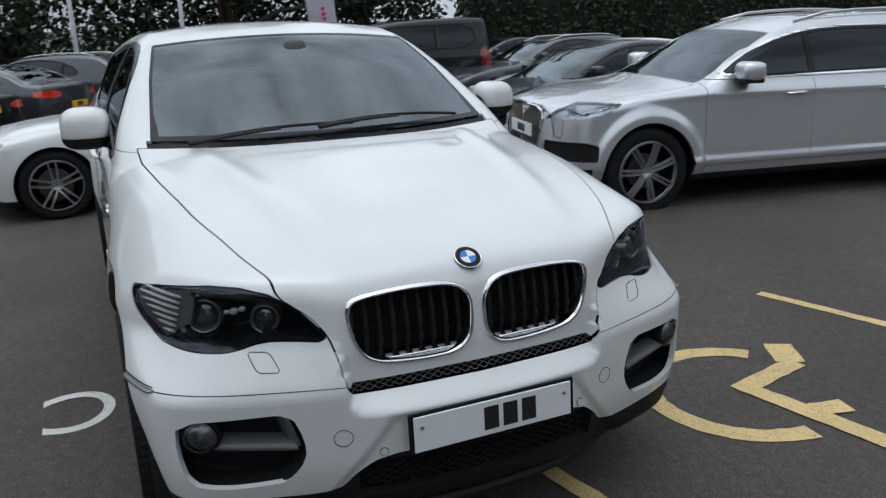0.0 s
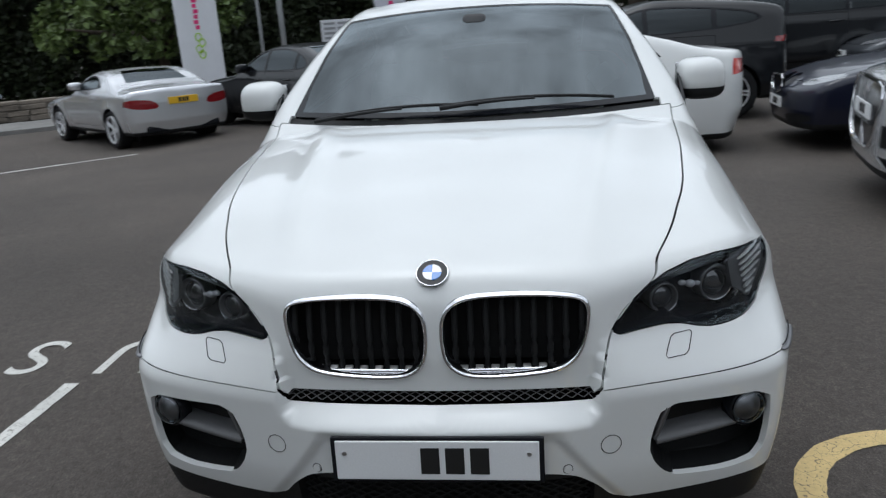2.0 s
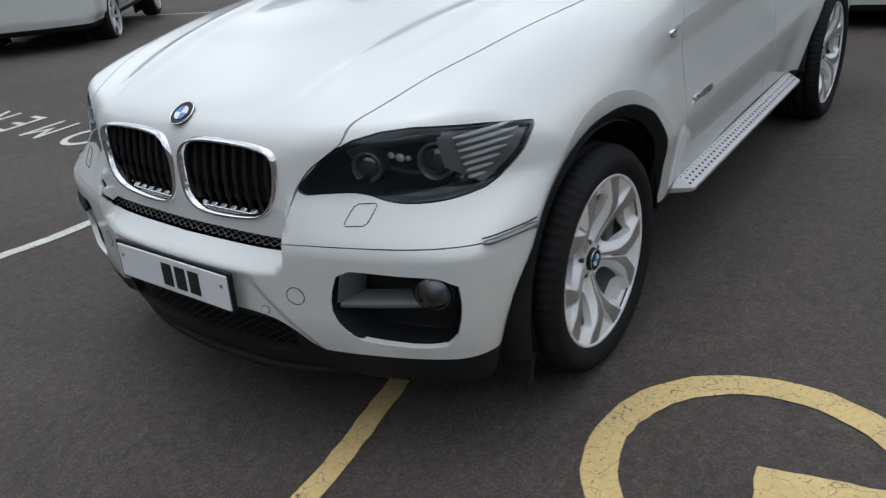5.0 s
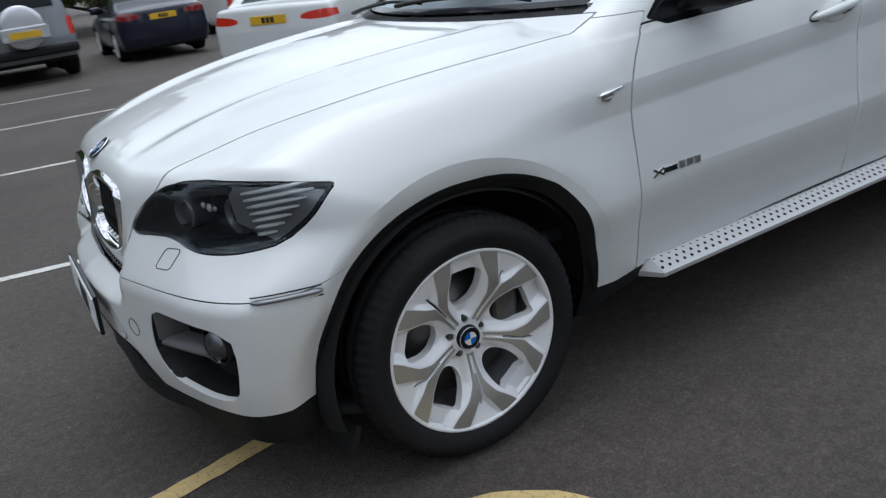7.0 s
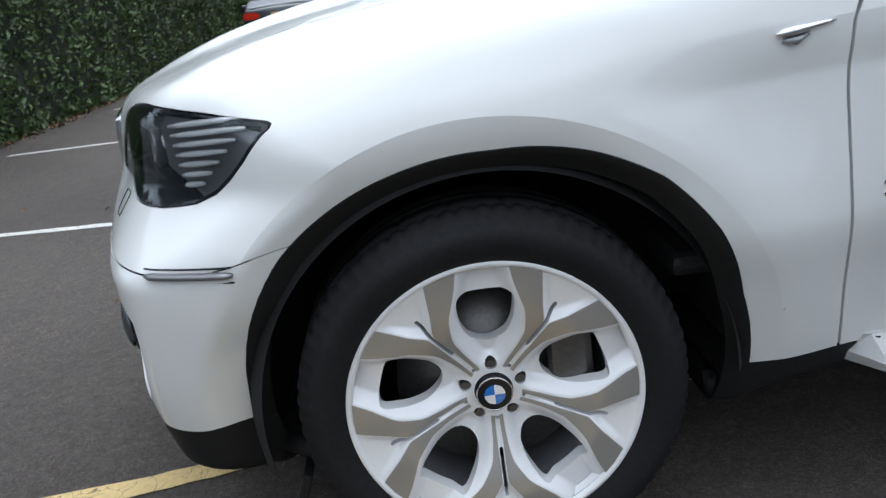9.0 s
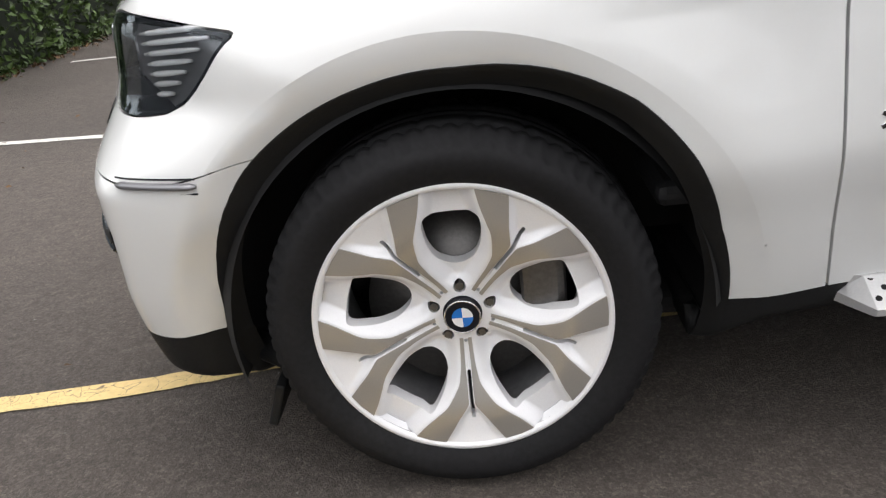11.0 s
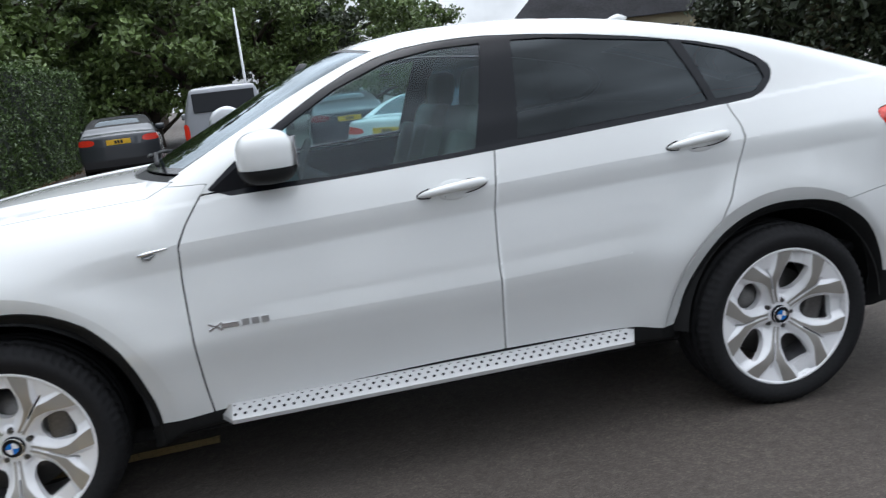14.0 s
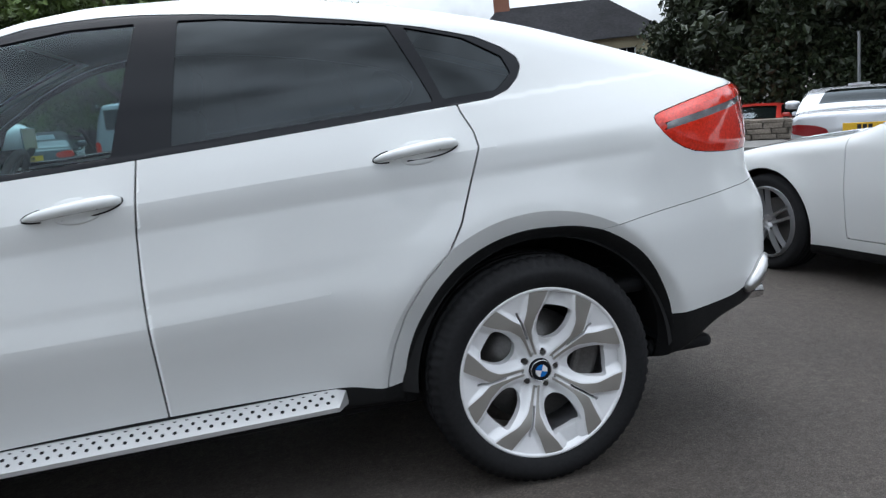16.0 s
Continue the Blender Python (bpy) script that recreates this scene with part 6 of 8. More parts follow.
        for k in range(max(0, min(2, len(doors) - 1))):
            bm = bmesh.new()
            hx = doors[k + 1] - 0.20
            tube(bm, [(hx - 0.10, sg * (W * 0.985), belt - 0.12), (hx - 0.07, sg * (W * 0.985 + 0.028), belt - 0.12), (hx + 0.07, sg * (W * 0.985 + 0.028), belt - 0.115), (hx + 0.10, sg * (W * 0.985), belt - 0.115)], 0.013, 8)
            part("door_handle", bm, CHROME if name == "silver_suv" else paint, car, "", True)
    for where, col, pz in ((-fo, PLATE_WHITE, plate_z), (wb + ro, PLATE_YELLOW, back_plate or plate_z + 0.2)):
        front = where < 0
        off = -0.006 if front else 0.006
        x = where + (0.10 * max(0, pz - 0.62) if front else -0.10 * max(0, pz - 0.75)) + (0.0 if front else 0.004)
        bm = bmesh.new()
        box(bm, (0.012, 0.52, 0.112), pose(x + off, 0, pz), 0.003)
        pl = part("number_plate", bm, col, car, "white number plate" if front else "yellow number plate")
        for k in range(3):
            bm = bmesh.new()
            box(bm, (0.004, 0.05, 0.07), pose(x + off * 2.1, (k - 1) * 0.065, pz), 0.001)
            part("character_bar", bm, INK, pl)
    if roof:
        for sg in (-1, 1):
            bm = bmesh.new()
            tube(bm, [(x, sg * 0.60 * W, float(tl(x)) + 0.015 - (0.03 if k in (0, 6) else 0.0)) for k, x in enumerate(np.linspace(roof[0], roof[1], 7))], 0.016, 8)
            part("roof_rail", bm, SATIN, car, "", True)
    if extras:
        extras(car)
    return car


SALOON = dict(top=((-1.2, 0.50), (-0.86, 0.66), (-0.70, 0.76), (-0.2, 0.88), (0.55, 0.97), (1.05, 1.19), (1.45, 1.36), (1.9, 1.43), (2.5, 1.40), (2.95, 1.28), (3.35, 1.10), (3.78, 1.06), (4.2, 0.98)),
              glass=[(0.78, 0.98), (1.15, 1.17), (1.55, 1.33), (1.95, 1.375), (2.45, 1.345), (2.85, 1.22), (3.02, 1.05), (2.6, 1.0)], screen=(0.62, 1.42, 0.68, 0.55), rear=(2.62, 3.30, 0.52, 0.62),
              belt=0.97, doors=(0.62, 1.72, 2.62))
COUPE = dict(top=((-1.2, 0.48), (-0.84, 0.64), (-0.68, 0.74), (-0.2, 0.86), (0.55, 0.96), (1.05, 1.17), (1.5, 1.34), (1.9, 1.40), (2.4, 1.36), (2.95, 1.20), (3.4, 1.04), (3.75, 1.0), (4.2, 0.92)),
             glass=[(0.85, 0.97), (1.2, 1.16), (1.6, 1.31), (1.95, 1.34), (2.4, 1.30), (2.8, 1.16), (2.98, 1.02), (2.4, 0.99)], screen=(0.62, 1.45, 0.68, 0.54), rear=(2.55, 3.30, 0.50, 0.62),
             belt=0.955, doors=(0.62, 1.95))
SUV = dict(top=((-1.3, 0.62), (-0.93, 0.80), (-0.80, 0.89), (-0.3, 1.00), (0.45, 1.07), (0.95, 1.31), (1.35, 1.49), (1.8, 1.60), (2.6, 1.63), (3.3, 1.59), (3.75, 1.49), (3.95, 1.22), (4.2, 0.95)),
           glass=[(0.72, 1.085), (1.05, 1.27), (1.40, 1.43), (1.8, 1.515), (2.6, 1.53), (3.2, 1.475), (3.55, 1.33), (3.48, 1.16), (2.6, 1.115)], screen=(0.50, 1.36, 0.76, 0.62), rear=(3.62, 3.92, 0.55, 0.65),
           belt=1.07, doors=(0.55, 1.70, 2.70), roof=(1.6, 3.5))

make_car("silver_suv", "silver metallic SUV with upright bar grille and alloy wheels", Matrix.Translation((0, 0, -0.02)) @ place(3.59, -3.54, 0.17, 0.985), SILVER, wb=3.0, fo=0.82, ro=1.12, W=0.955, under=0.27, r=0.385, rim=0.270,
         tail=[(0.62, 1.02), (0.99, 1.05), (0.99, 1.25), (0.70, 1.22)], lamp_z=0.925, mirror=(0.115, 0.12, 0.085), nose_k=0.24, square=3.6, flare=0.036, crease=1.02, chrome_line=True, fine=1.7,
         lamp_arc_poly=[(27, 0.845), (32, 0.92), (38, 0.982), (50, 0.992), (64, 0.985), (58.5, 0.915), (48, 0.868), (38, 0.850)],
         dark_arcs=([(26.5, 0.50), (27, 0.66), (50, 0.675), (55, 0.64), (55, 0.51)], [(25, 0.435), (53, 0.45), (52, 0.37), (33, 0.345)]),
         grille=[(0.001, 0.45), (0.001, 0.935), (0.42, 0.935), (0.455, 0.80), (0.37, 0.46)], spokes=7, pair_=0.10, rim_mat=ALLOY_GREY, spoke_w=0.011, plate_z=0.71,
         **{**SUV, "top": ((-1.2, 0.68), (-0.84, 0.88), (-0.72, 0.95), (-0.3, 1.045), (0.42, 1.13), (0.92, 1.36), (1.32, 1.54), (1.8, 1.65), (2.6, 1.68), (3.3, 1.64), (3.8, 1.52), (4.0, 1.25), (4.25, 0.95)),
            "glass": [(0.66, 1.145), (0.95, 1.32), (1.2, 1.425), (1.5, 1.505), (1.9, 1.55), (2.6, 1.55), (3.2, 1.50), (3.55, 1.36), (3.5, 1.2), (2.6, 1.175)], "belt": 1.12, "doors": (0.535, 1.62, 2.65), "screen": (0.44, 1.30, 0.76, 0.62)})
make_car("dark_saloon", "midnight blue saloon with slim head lamps", place(6.55, -3.85, 0.06, 0.998), NAVY_PAINT, wb=2.9, fo=0.92, ro=1.12, W=0.92, head=[(0.50, 0.66), (0.52, 0.73), (0.84, 0.80), (0.92, 0.78), (0.80, 0.69)],
         tail=[(0.5, 0.88), (0.92, 0.9), (0.92, 0.98), (0.55, 0.98)], grille=[(0.001, 0.56), (0.001, 0.76), (0.22, 0.76), (0.24, 0.60)], intake=[(0.30, 0.28), (0.30, 0.36), (0.80, 0.40), (0.80, 0.30)], plate_z=0.47, **SALOON)
make_car("white_hatchback", "white hatchback parked in a row", place(9.2, -6.2, 0.0, 1.0), WHITE, wb=2.6, fo=0.85, ro=0.75, W=0.88, head=[(0.45, 0.68), (0.5, 0.76), (0.8, 0.82), (0.86, 0.76)],
         tail=[(0.6, 0.9), (0.9, 0.9), (0.9, 1.0), (0.6, 1.0)], **{**COUPE, "doors": (0.62, 1.75)})
make_car("dark_estate", "dark grey estate car with silver roof rails", place(12.0, -6.4, 0.0, 1.0), GREY_PAINT, wb=2.8, fo=0.9, ro=1.0, W=0.9, head=[(0.45, 0.68), (0.5, 0.76), (0.8, 0.82), (0.86, 0.76)],
         tail=[(0.6, 0.9), (0.9, 0.9), (0.9, 1.05), (0.6, 1.0)], roof=(1.5, 3.2), **{**SALOON, "top": SALOON["top"][:8] + ((2.6, 1.44), (3.2, 1.38), (3.6, 1.2), (3.8, 1.0), (4.2, 0.8))})
make_car("compact_suv", "black compact SUV with sloping roof", place(9.2, -0.15, -0.04, 0.999), BLACK_PAINT, wb=2.66, fo=0.85, ro=0.85, W=0.94, r=0.36, rim=0.25, under=0.26, belt=1.10, spokes=5, pair_=0.14, spoke_w=0.016,
         top=((-1.2, 0.6), (-0.85, 0.82), (-0.7, 0.92), (-0.2, 1.04), (0.4, 1.10), (0.9, 1.35), (1.3, 1.53), (1.7, 1.62), (2.5, 1.58), (3.2, 1.50), (3.42, 1.36), (3.6, 1.05), (3.9, 0.7)),
         glass=[(0.62, 1.13), (1.0, 1.33), (1.35, 1.48), (1.75, 1.53), (2.5, 1.48), (3.0, 1.40), (3.1, 1.28), (2.4, 1.18)], screen=(0.45, 1.32, 0.74, 0.6), rear=(3.2, 3.42, 0.5, 0.58), doors=(0.5, 1.55, 2.45),
         head=[(0.5, 0.82), (0.55, 0.9), (0.9, 0.93), (0.9, 0.86)], tail=[(0.62, 0.98), (0.95, 0.98), (0.95, 1.08), (0.62, 1.08)], tail_mat=RED_DARK)
make_car("box_suv", "tall black square-backed SUV", place(13.1, -3.0, 0.02, 1.0), BLACK_PAINT, wb=2.88, fo=0.85, ro=1.05, W=0.96, r=0.38, rim=0.25, under=0.28, belt=1.20, tumble=0.22, square=6.0, nose_k=0.10, tail_k=0.06, spokes=5, pair_=0.15,
         top=((-1.2, 0.8), (-0.85, 1.0), (-0.7, 1.10), (-0.2, 1.17), (0.45, 1.20), (0.85, 1.45), (1.2, 1.68), (1.6, 1.80), (2.4, 1.86), (3.4, 1.88), (3.78, 1.86), (3.92, 1.5), (4.1, 1.0)),
         glass=[(0.68, 1.22), (0.95, 1.48), (1.25, 1.66), (1.7, 1.72), (2.6, 1.74), (3.5, 1.74), (3.55, 1.28), (2.4, 1.24)], screen=(0.5, 1.2, 0.8, 0.72), doors=(0.55, 1.65, 2.65), head=[(0.5, 0.9), (0.5, 1.03), (0.92, 1.03), (0.92, 0.9)],
         tail=[(0.90, 0.90), (0.97, 0.90), (0.97, 1.38), (0.90, 1.38)], tail_mat=RED_DARK)
make_car("grey_hatchback", "dark grey hatchback with red lamp", place(17.5, -8.3, 0.1, 1.0), GREY_PAINT, wb=2.6, fo=0.85, ro=0.75, W=0.88, tail=[(0.5, 0.95), (0.9, 0.95), (0.9, 1.08), (0.5, 1.05)], **{**COUPE, "doors": (0.62, 1.75)})
make_car("white_coupe", "white two-door coupe with black alloy-spoked wheels", place(6.29, 1.45, -0.14, 0.990), WHITE, under=0.15, wb=2.76, fo=0.66, ro=1.22, W=0.895, r=0.328, rim=0.24, spokes=5, pair_=0.19, spoke_w=0.011, rim_mat=ALLOY_GREY,
         head=[(0.50, 0.64), (0.52, 0.72), (0.82, 0.77), (0.90, 0.74), (0.80, 0.66)], tail=[(0.46, 0.84), (0.50, 0.97), (0.985, 1.00), (0.985, 0.82)], tail_mat=RED_LENS, tail_k=0.34,
         grille=[(0.001, 0.50), (0.001, 0.68), (0.34, 0.68), (0.28, 0.50)], intake=[(0.45, 0.30), (0.5, 0.44), (0.80, 0.46), (0.84, 0.32)],
         **{**COUPE, "top": COUPE["top"][:8] + ((2.4, 1.37), (2.95, 1.25), (3.4, 1.13), (3.75, 1.09), (4.2, 0.98))})
ROADSTER = dict(top=((-1.2, 0.46), (-0.80, 0.62), (-0.65, 0.72), (-0.2, 0.83), (0.62, 0.92), (1.0, 1.10), (1.35, 1.24), (1.7, 1.29), (2.1, 1.23), (2.5, 1.06), (2.75, 0.99), (3.15, 0.985), (3.4, 0.96), (3.8, 0.86)),
                glass=[(0.95, 0.95), (1.25, 1.10), (1.55, 1.20), (1.85, 1.19), (2.05, 1.08), (2.1, 0.98)], screen=(0.70, 1.32, 0.66, 0.52), rear=(1.98, 2.46, 0.42, 0.55), belt=0.94, doors=(0.70, 1.95))
make_car("silver_roadster", "silver two-seat roadster with roof up", place(12.07, 8.14, 0.63, 0.776), SILVER, wb=2.43, fo=0.80, ro=0.90, W=0.895, r=0.318, rim=0.232, spokes=5, spoke_w=0.020,
         head=[(0.5, 0.6), (0.5, 0.7), (0.85, 0.74), (0.85, 0.64)], tail=[(0.40, 0.655), (0.48, 0.79), (0.92, 0.83), (0.92, 0.70), (0.7, 0.65)], tail_mat=RED_DARK, back_plate=0.76, chrome_line=False, exhausts=True, fine=1.3, **ROADSTER)
make_car("black_saloon", "black four-door saloon with red tail lamps", place(12.75, 5.25, 0.63, 0.776), BLACK_PAINT, wb=2.8, fo=0.80, ro=1.02, W=0.905, r=0.328, rim=0.24, spokes=10, spoke_w=0.012,
         head=[(0.45, 0.66), (0.5, 0.74), (0.85, 0.76), (0.85, 0.68)], tail=[(0.48, 0.86), (0.50, 0.95), (0.93, 0.97), (0.93, 0.84)], back_plate=0.86, **SALOON)
make_car("grey_saloon", "grey saloon with broad red tail lamps", place(14.6, 4.4, 0.49, 0.87), GREY_PAINT, wb=2.8, fo=0.85, ro=1.02, W=0.92, r=0.33, rim=0.24, tail=[(0.46, 0.84), (0.46, 0.95), (0.95, 0.97), (0.95, 0.84)], back_plate=0.7, **SALOON)
make_car("grey_estate", "grey estate with dark roof rails", place(17.2, 3.2, 0.49, 0.87), GREY_PAINT, wb=2.8, fo=0.85, ro=1.0, W=0.92, r=0.34, rim=0.24, under=0.24, tail=[(0.6, 0.9), (0.95, 0.9), (0.95, 1.05), (0.6, 1.0)],
         roof=(1.5, 3.2), **{**SALOON, "top": SALOON["top"][:8] + ((2.6, 1.46), (3.2, 1.42), (3.6, 1.22), (3.8, 1.0), (4.2, 0.8))})
make_car("white_saloon", "white saloon seen from behind with dark diffuser", place(5.3, 10.45, 0.72, 0.70), WHITE, wb=2.8, fo=0.85, ro=1.0, W=0.905, r=0.33, rim=0.24, tail=[(0.46, 0.84), (0.46, 0.93), (0.93, 0.97), (0.93, 0.84)], back_plate=0.88, under=0.30, **SALOON)


def spare(car):
    hub = plain_wheel(car, pose(3.60, 0.0, 1.0, 0, 0, 90), 0.36, 0.25, 0.22, 6, 0.0, SILVER)
    bm = bmesh.new()
    lathe(bm, [(0.001, -0.125), (0.30, -0.130), (0.365, -0.115), (0.38, -0.08), (0.38, 0.06)], 32)
    part("wheel_cover", bm, SILVER, hub, "silver spare wheel cover", True)
    bm = bmesh.new()
    box(bm, (0.03, 1.28, 0.40), pose(3.345, 0.0, 1.50, 0, -8, 0), 0.012)
    part("rear_window", bm, GLOSS_BLACK, car, "dark rear window")
    bm = bmesh.new()
    box(bm, (0.05, 0.80, 0.24), pose(3.80, 0.0, 0.90), 0.02)
    part("plate_panel", bm, SILVER, car)
    bm = bmesh.new()
    box(bm, (0.014, 0.52, 0.112), pose(3.835, 0, 0.88), 0.003)
    part("number_plate", bm, PLATE_YELLOW, car, "yellow number plate")
    bm = bmesh.new()
    box(bm, (0.20, 1.72, 0.16), pose(3.52, 0, 0.55), 0.05)
    part("rear_bumper", bm, PLASTIC, car)


make_car("silver_offroader", "silver off-road car with spare wheel on its back", place(-0.1, 17.0, -0.05, 1.0), OLD_SILVER, wb=2.55, fo=0.75, ro=0.85, W=0.90, r=0.38, rim=0.24, under=0.32, belt=1.15, tumble=0.25, square=6.0, nose_k=0.1, tail_k=0.06,
         top=((-1.1, 0.8), (-0.75, 0.98), (-0.6, 1.06), (0.4, 1.14), (0.75, 1.40), (1.05, 1.66), (1.5, 1.80), (2.4, 1.84), (3.2, 1.82), (3.36, 1.7), (3.45, 1.2), (3.7, 0.8)), glass=[(0.6, 1.18), (0.85, 1.42), (1.1, 1.62), (1.6, 1.70), (3.0, 1.70), (3.05, 1.24), (2.0, 1.2)],
         screen=(0.45, 1.05, 0.75, 0.66), doors=(0.5, 1.6, 2.5), tail=[(0.78, 0.75), (0.9, 0.75), (0.9, 1.1), (0.78, 1.1)], extras=spare)
CABRIO = {**COUPE, "glass": [(0.85, 0.97), (1.2, 1.16), (1.55, 1.29), (1.9, 1.31), (2.3, 1.22), (2.45, 1.0)], "rear": (2.42, 2.78, 0.42, 0.50)}
make_car("grey_convertible", "dark grey convertible with black fabric roof", place(-2.9, 18.9, -0.12, 0.99), GREY_PAINT, wb=2.66, fo=0.8, ro=0.9, W=0.875, tail=[(0.50, 0.80), (0.52, 0.94), (0.90, 0.94), (0.90, 0.80)], back_plate=0.84, soft_top=(1.45, 2.9),
         **{**CABRIO, "top": tuple((x * 0.965, z) for x, z in COUPE["top"])})
make_car("dark_convertible", "dark convertible with black roof and broad lamps", place(2.8, 18.0, 0.03, 1.0), NAVY_PAINT, wb=2.76, fo=0.84, ro=1.05, W=0.89, tail=[(0.42, 0.82), (0.46, 0.95), (0.92, 0.97), (0.92, 0.82)], tail_mat=RED_DARK, back_plate=0.84, soft_top=(1.45, 3.0), **CABRIO)
make_car("white_van", "white van parked before the house", place(6.4, 21.5, 0.1, 1.0), WHITE, wb=2.9, fo=0.85, ro=1.05, W=0.95, r=0.34, rim=0.22, belt=1.15, tumble=0.2, square=6.0, nose_k=0.12, tail_k=0.06, under=0.28,
         top=((-1.2, 0.8), (-0.85, 1.0), (-0.7, 1.10), (0.3, 1.25), (0.75, 1.55), (1.1, 1.80), (1.6, 1.92), (2.4, 1.94), (3.4, 1.93), (3.84, 1.9), (3.95, 1.5), (4.1, 1.0)), glass=[(0.6, 1.3), (0.85, 1.52), (1.15, 1.72), (1.6, 1.75), (1.6, 1.28)],
         screen=(0.35, 1.1, 0.8, 0.72), rear=(3.8, 3.98, 0.7, 0.75), doors=(0.45, 1.6), tail=[(0.84, 0.75), (0.95, 0.75), (0.95, 1.2), (0.84, 1.2)])
make_car("red_hatchback", "red hatchback beyond the stone wall", place(15.9, 16.7, -0.75, -0.66), RED_PAINT, wb=2.5, fo=0.8, ro=0.7, W=0.85, **{**COUPE, "doors": (0.62, 1.75)})
make_car("pale_hatchback", "pale blue hatchback beyond the stone wall", place(17.1, 15.0, -0.75, -0.66), BLUE_PAINT, wb=2.5, fo=0.8, ro=0.7, W=0.85, **{**COUPE, "doors": (0.62, 1.75)})


# ---- ground and painted marks ----
def asphalt_material():
    """Worn asphalt: aggregate of many greys, damp stains, fine relief."""
    m = material("asphalt", (0.069, 0.0575, 0.049), 0.75, grain=0.22, scale=24, stain=0.26, stain_scale=0.5, bump=1.0, bump_scale=190)
    nt = m.node_tree
    b = nt.nodes["Principled BSDF"]
    src = b.inputs["Base Color"].links[0].from_socket
    co = nt.nodes.new("ShaderNodeTexCoord")
    out = src
    for sc, lo, hi in ((150, 0.66, 1.26), (330, 0.72, 1.25)):
        vo = nt.nodes.new("ShaderNodeTexVoronoi")
        vo.inputs["Scale"].default_value = sc
        nt.links.new(co.outputs["Object"], vo.inputs["Vector"])
        sep = nt.nodes.new("ShaderNodeSeparateColor")
        nt.links.new(vo.outputs["Color"], sep.inputs[0])
        pw = nt.nodes.new("ShaderNodeMath")
        pw.operation = "POWER"
        pw.inputs[1].default_value = 2.0
        nt.links.new(sep.outputs[0], pw.inputs[0])
        r = nt.nodes.new("ShaderNodeMapRange")
        r.inputs["To Min"].default_value, r.inputs["To Max"].default_value = lo + 0.18, hi + 0.25
        nt.links.new(pw.outputs[0], r.inputs["Value"])
        v = nt.nodes.new("ShaderNodeVectorMath")
        v.operation = "SCALE"
        nt.links.new(out, v.inputs[0])
        nt.links.new(r.outputs[0], v.inputs["Scale"])
        out = v.outputs[0]
    nt.links.new(out, b.inputs["Base Color"])
    return m


def paint_material(name, color):
    """Road paint: worn, cracked, with grit showing through."""
    m = material(name, color, 0.65, grain=0.10, scale=60, stain=0.10, stain_scale=4, bump=0.3, bump_scale=200)
    nt = m.node_tree
    b = nt.nodes["Principled BSDF"]
    src = b.inputs["Base Color"].links[0].from_socket
    co = nt.nodes.new("ShaderNodeTexCoord")
    vo = nt.nodes.new("ShaderNodeTexVoronoi")
    vo.feature = "DISTANCE_TO_EDGE"
    vo.inputs["Scale"].default_value = 11
    warp = nt.nodes.new("ShaderNodeTexNoise")
    warp.inputs["Scale"].default_value = 7
    mixv = nt.nodes.new("ShaderNodeVectorMath")
    mixv.operation = "MULTIPLY_ADD"
    mixv.inputs[1].default_value = (0.22, 0.22, 0.22)
    nt.links.new(co.outputs["Object"], warp.inputs["Vector"])
    nt.links.new(warp.outputs["Color"], mixv.inputs[0])
    nt.links.new(co.outputs["Object"], mixv.inputs[2])
    nt.links.new(mixv.outputs[0], vo.inputs["Vector"])
    wear = nt.nodes.new("ShaderNodeTexNoise")
    wear.inputs["Scale"].default_value, wear.inputs["Detail"].default_value = 90, 8
    nt.links.new(co.outputs["Object"], wear.inputs["Vector"])
    cr = nt.nodes.new("ShaderNodeMapRange")
    cr.inputs["From Min"].default_value, cr.inputs["From Max"].default_value = 0.0, 0.012
    nt.links.new(vo.outputs["Distance"], cr.inputs["Value"])
    we = nt.nodes.new("ShaderNodeMapRange")
    we.inputs["From Min"].default_value, we.inputs["From Max"].default_value = 0.30, 0.38
    nt.links.new(wear.outputs["Fac"], we.inputs["Value"])
    mu = nt.nodes.new("ShaderNodeMath")
    mu.operation = "MULTIPLY"
    nt.links.new(cr.outputs[0], mu.inputs[0])
    nt.links.new(we.outputs[0], mu.inputs[1])
    mix = nt.nodes.new("ShaderNodeMix")
    mix.data_type = "RGBA"
    mix.inputs["A"].default_value = (0.10, 0.085, 0.06, 1)
    nt.links.new(mu.outputs[0], mix.inputs["Factor"])
    nt.links.new(src, mix.inputs["B"])
    nt.links.new(mix.outputs["Result"], b.inputs["Base Color"])
    return m


ASPHALT = asphalt_material()
YELLOW = paint_material("yellow_road_paint", (0.62, 0.46, 0.20))
LINE_WHITE = paint_material("white_road_paint", (0.60, 0.59, 0.55))
xs = [-400, -60, -12, -3, -1.5, 0, 1.5, 2.9, 3.5, 4, 5, 5.6, 6.3, 7, 8] + [8.5 + 0.5 * k for k in range(34)] + [26, 30, 80, 400]
ys = [-400, -60, -12, 0] + [0.5 * k for k in range(1, 50)] + [26, 30, 40, 50, 60, 80, 400]
gv_ = [(x, y, float(slope(min(x, 80), y))) for x in xs for y in ys]
gf_ = [(i * len(ys) + j, (i + 1) * len(ys) + j, (i + 1) * len(ys) + j + 1, i * len(ys) + j + 1) for i in range(len(xs) - 1) for j in range(len(ys) - 1)]
me = bpy.data.meshes.new("ground")
me.from_pydata(gv_, [], gf_)
me.materials.append(ASPHALT)
tagged(new("ground", me), "dark worn asphalt yard", "ground", kind="structure")


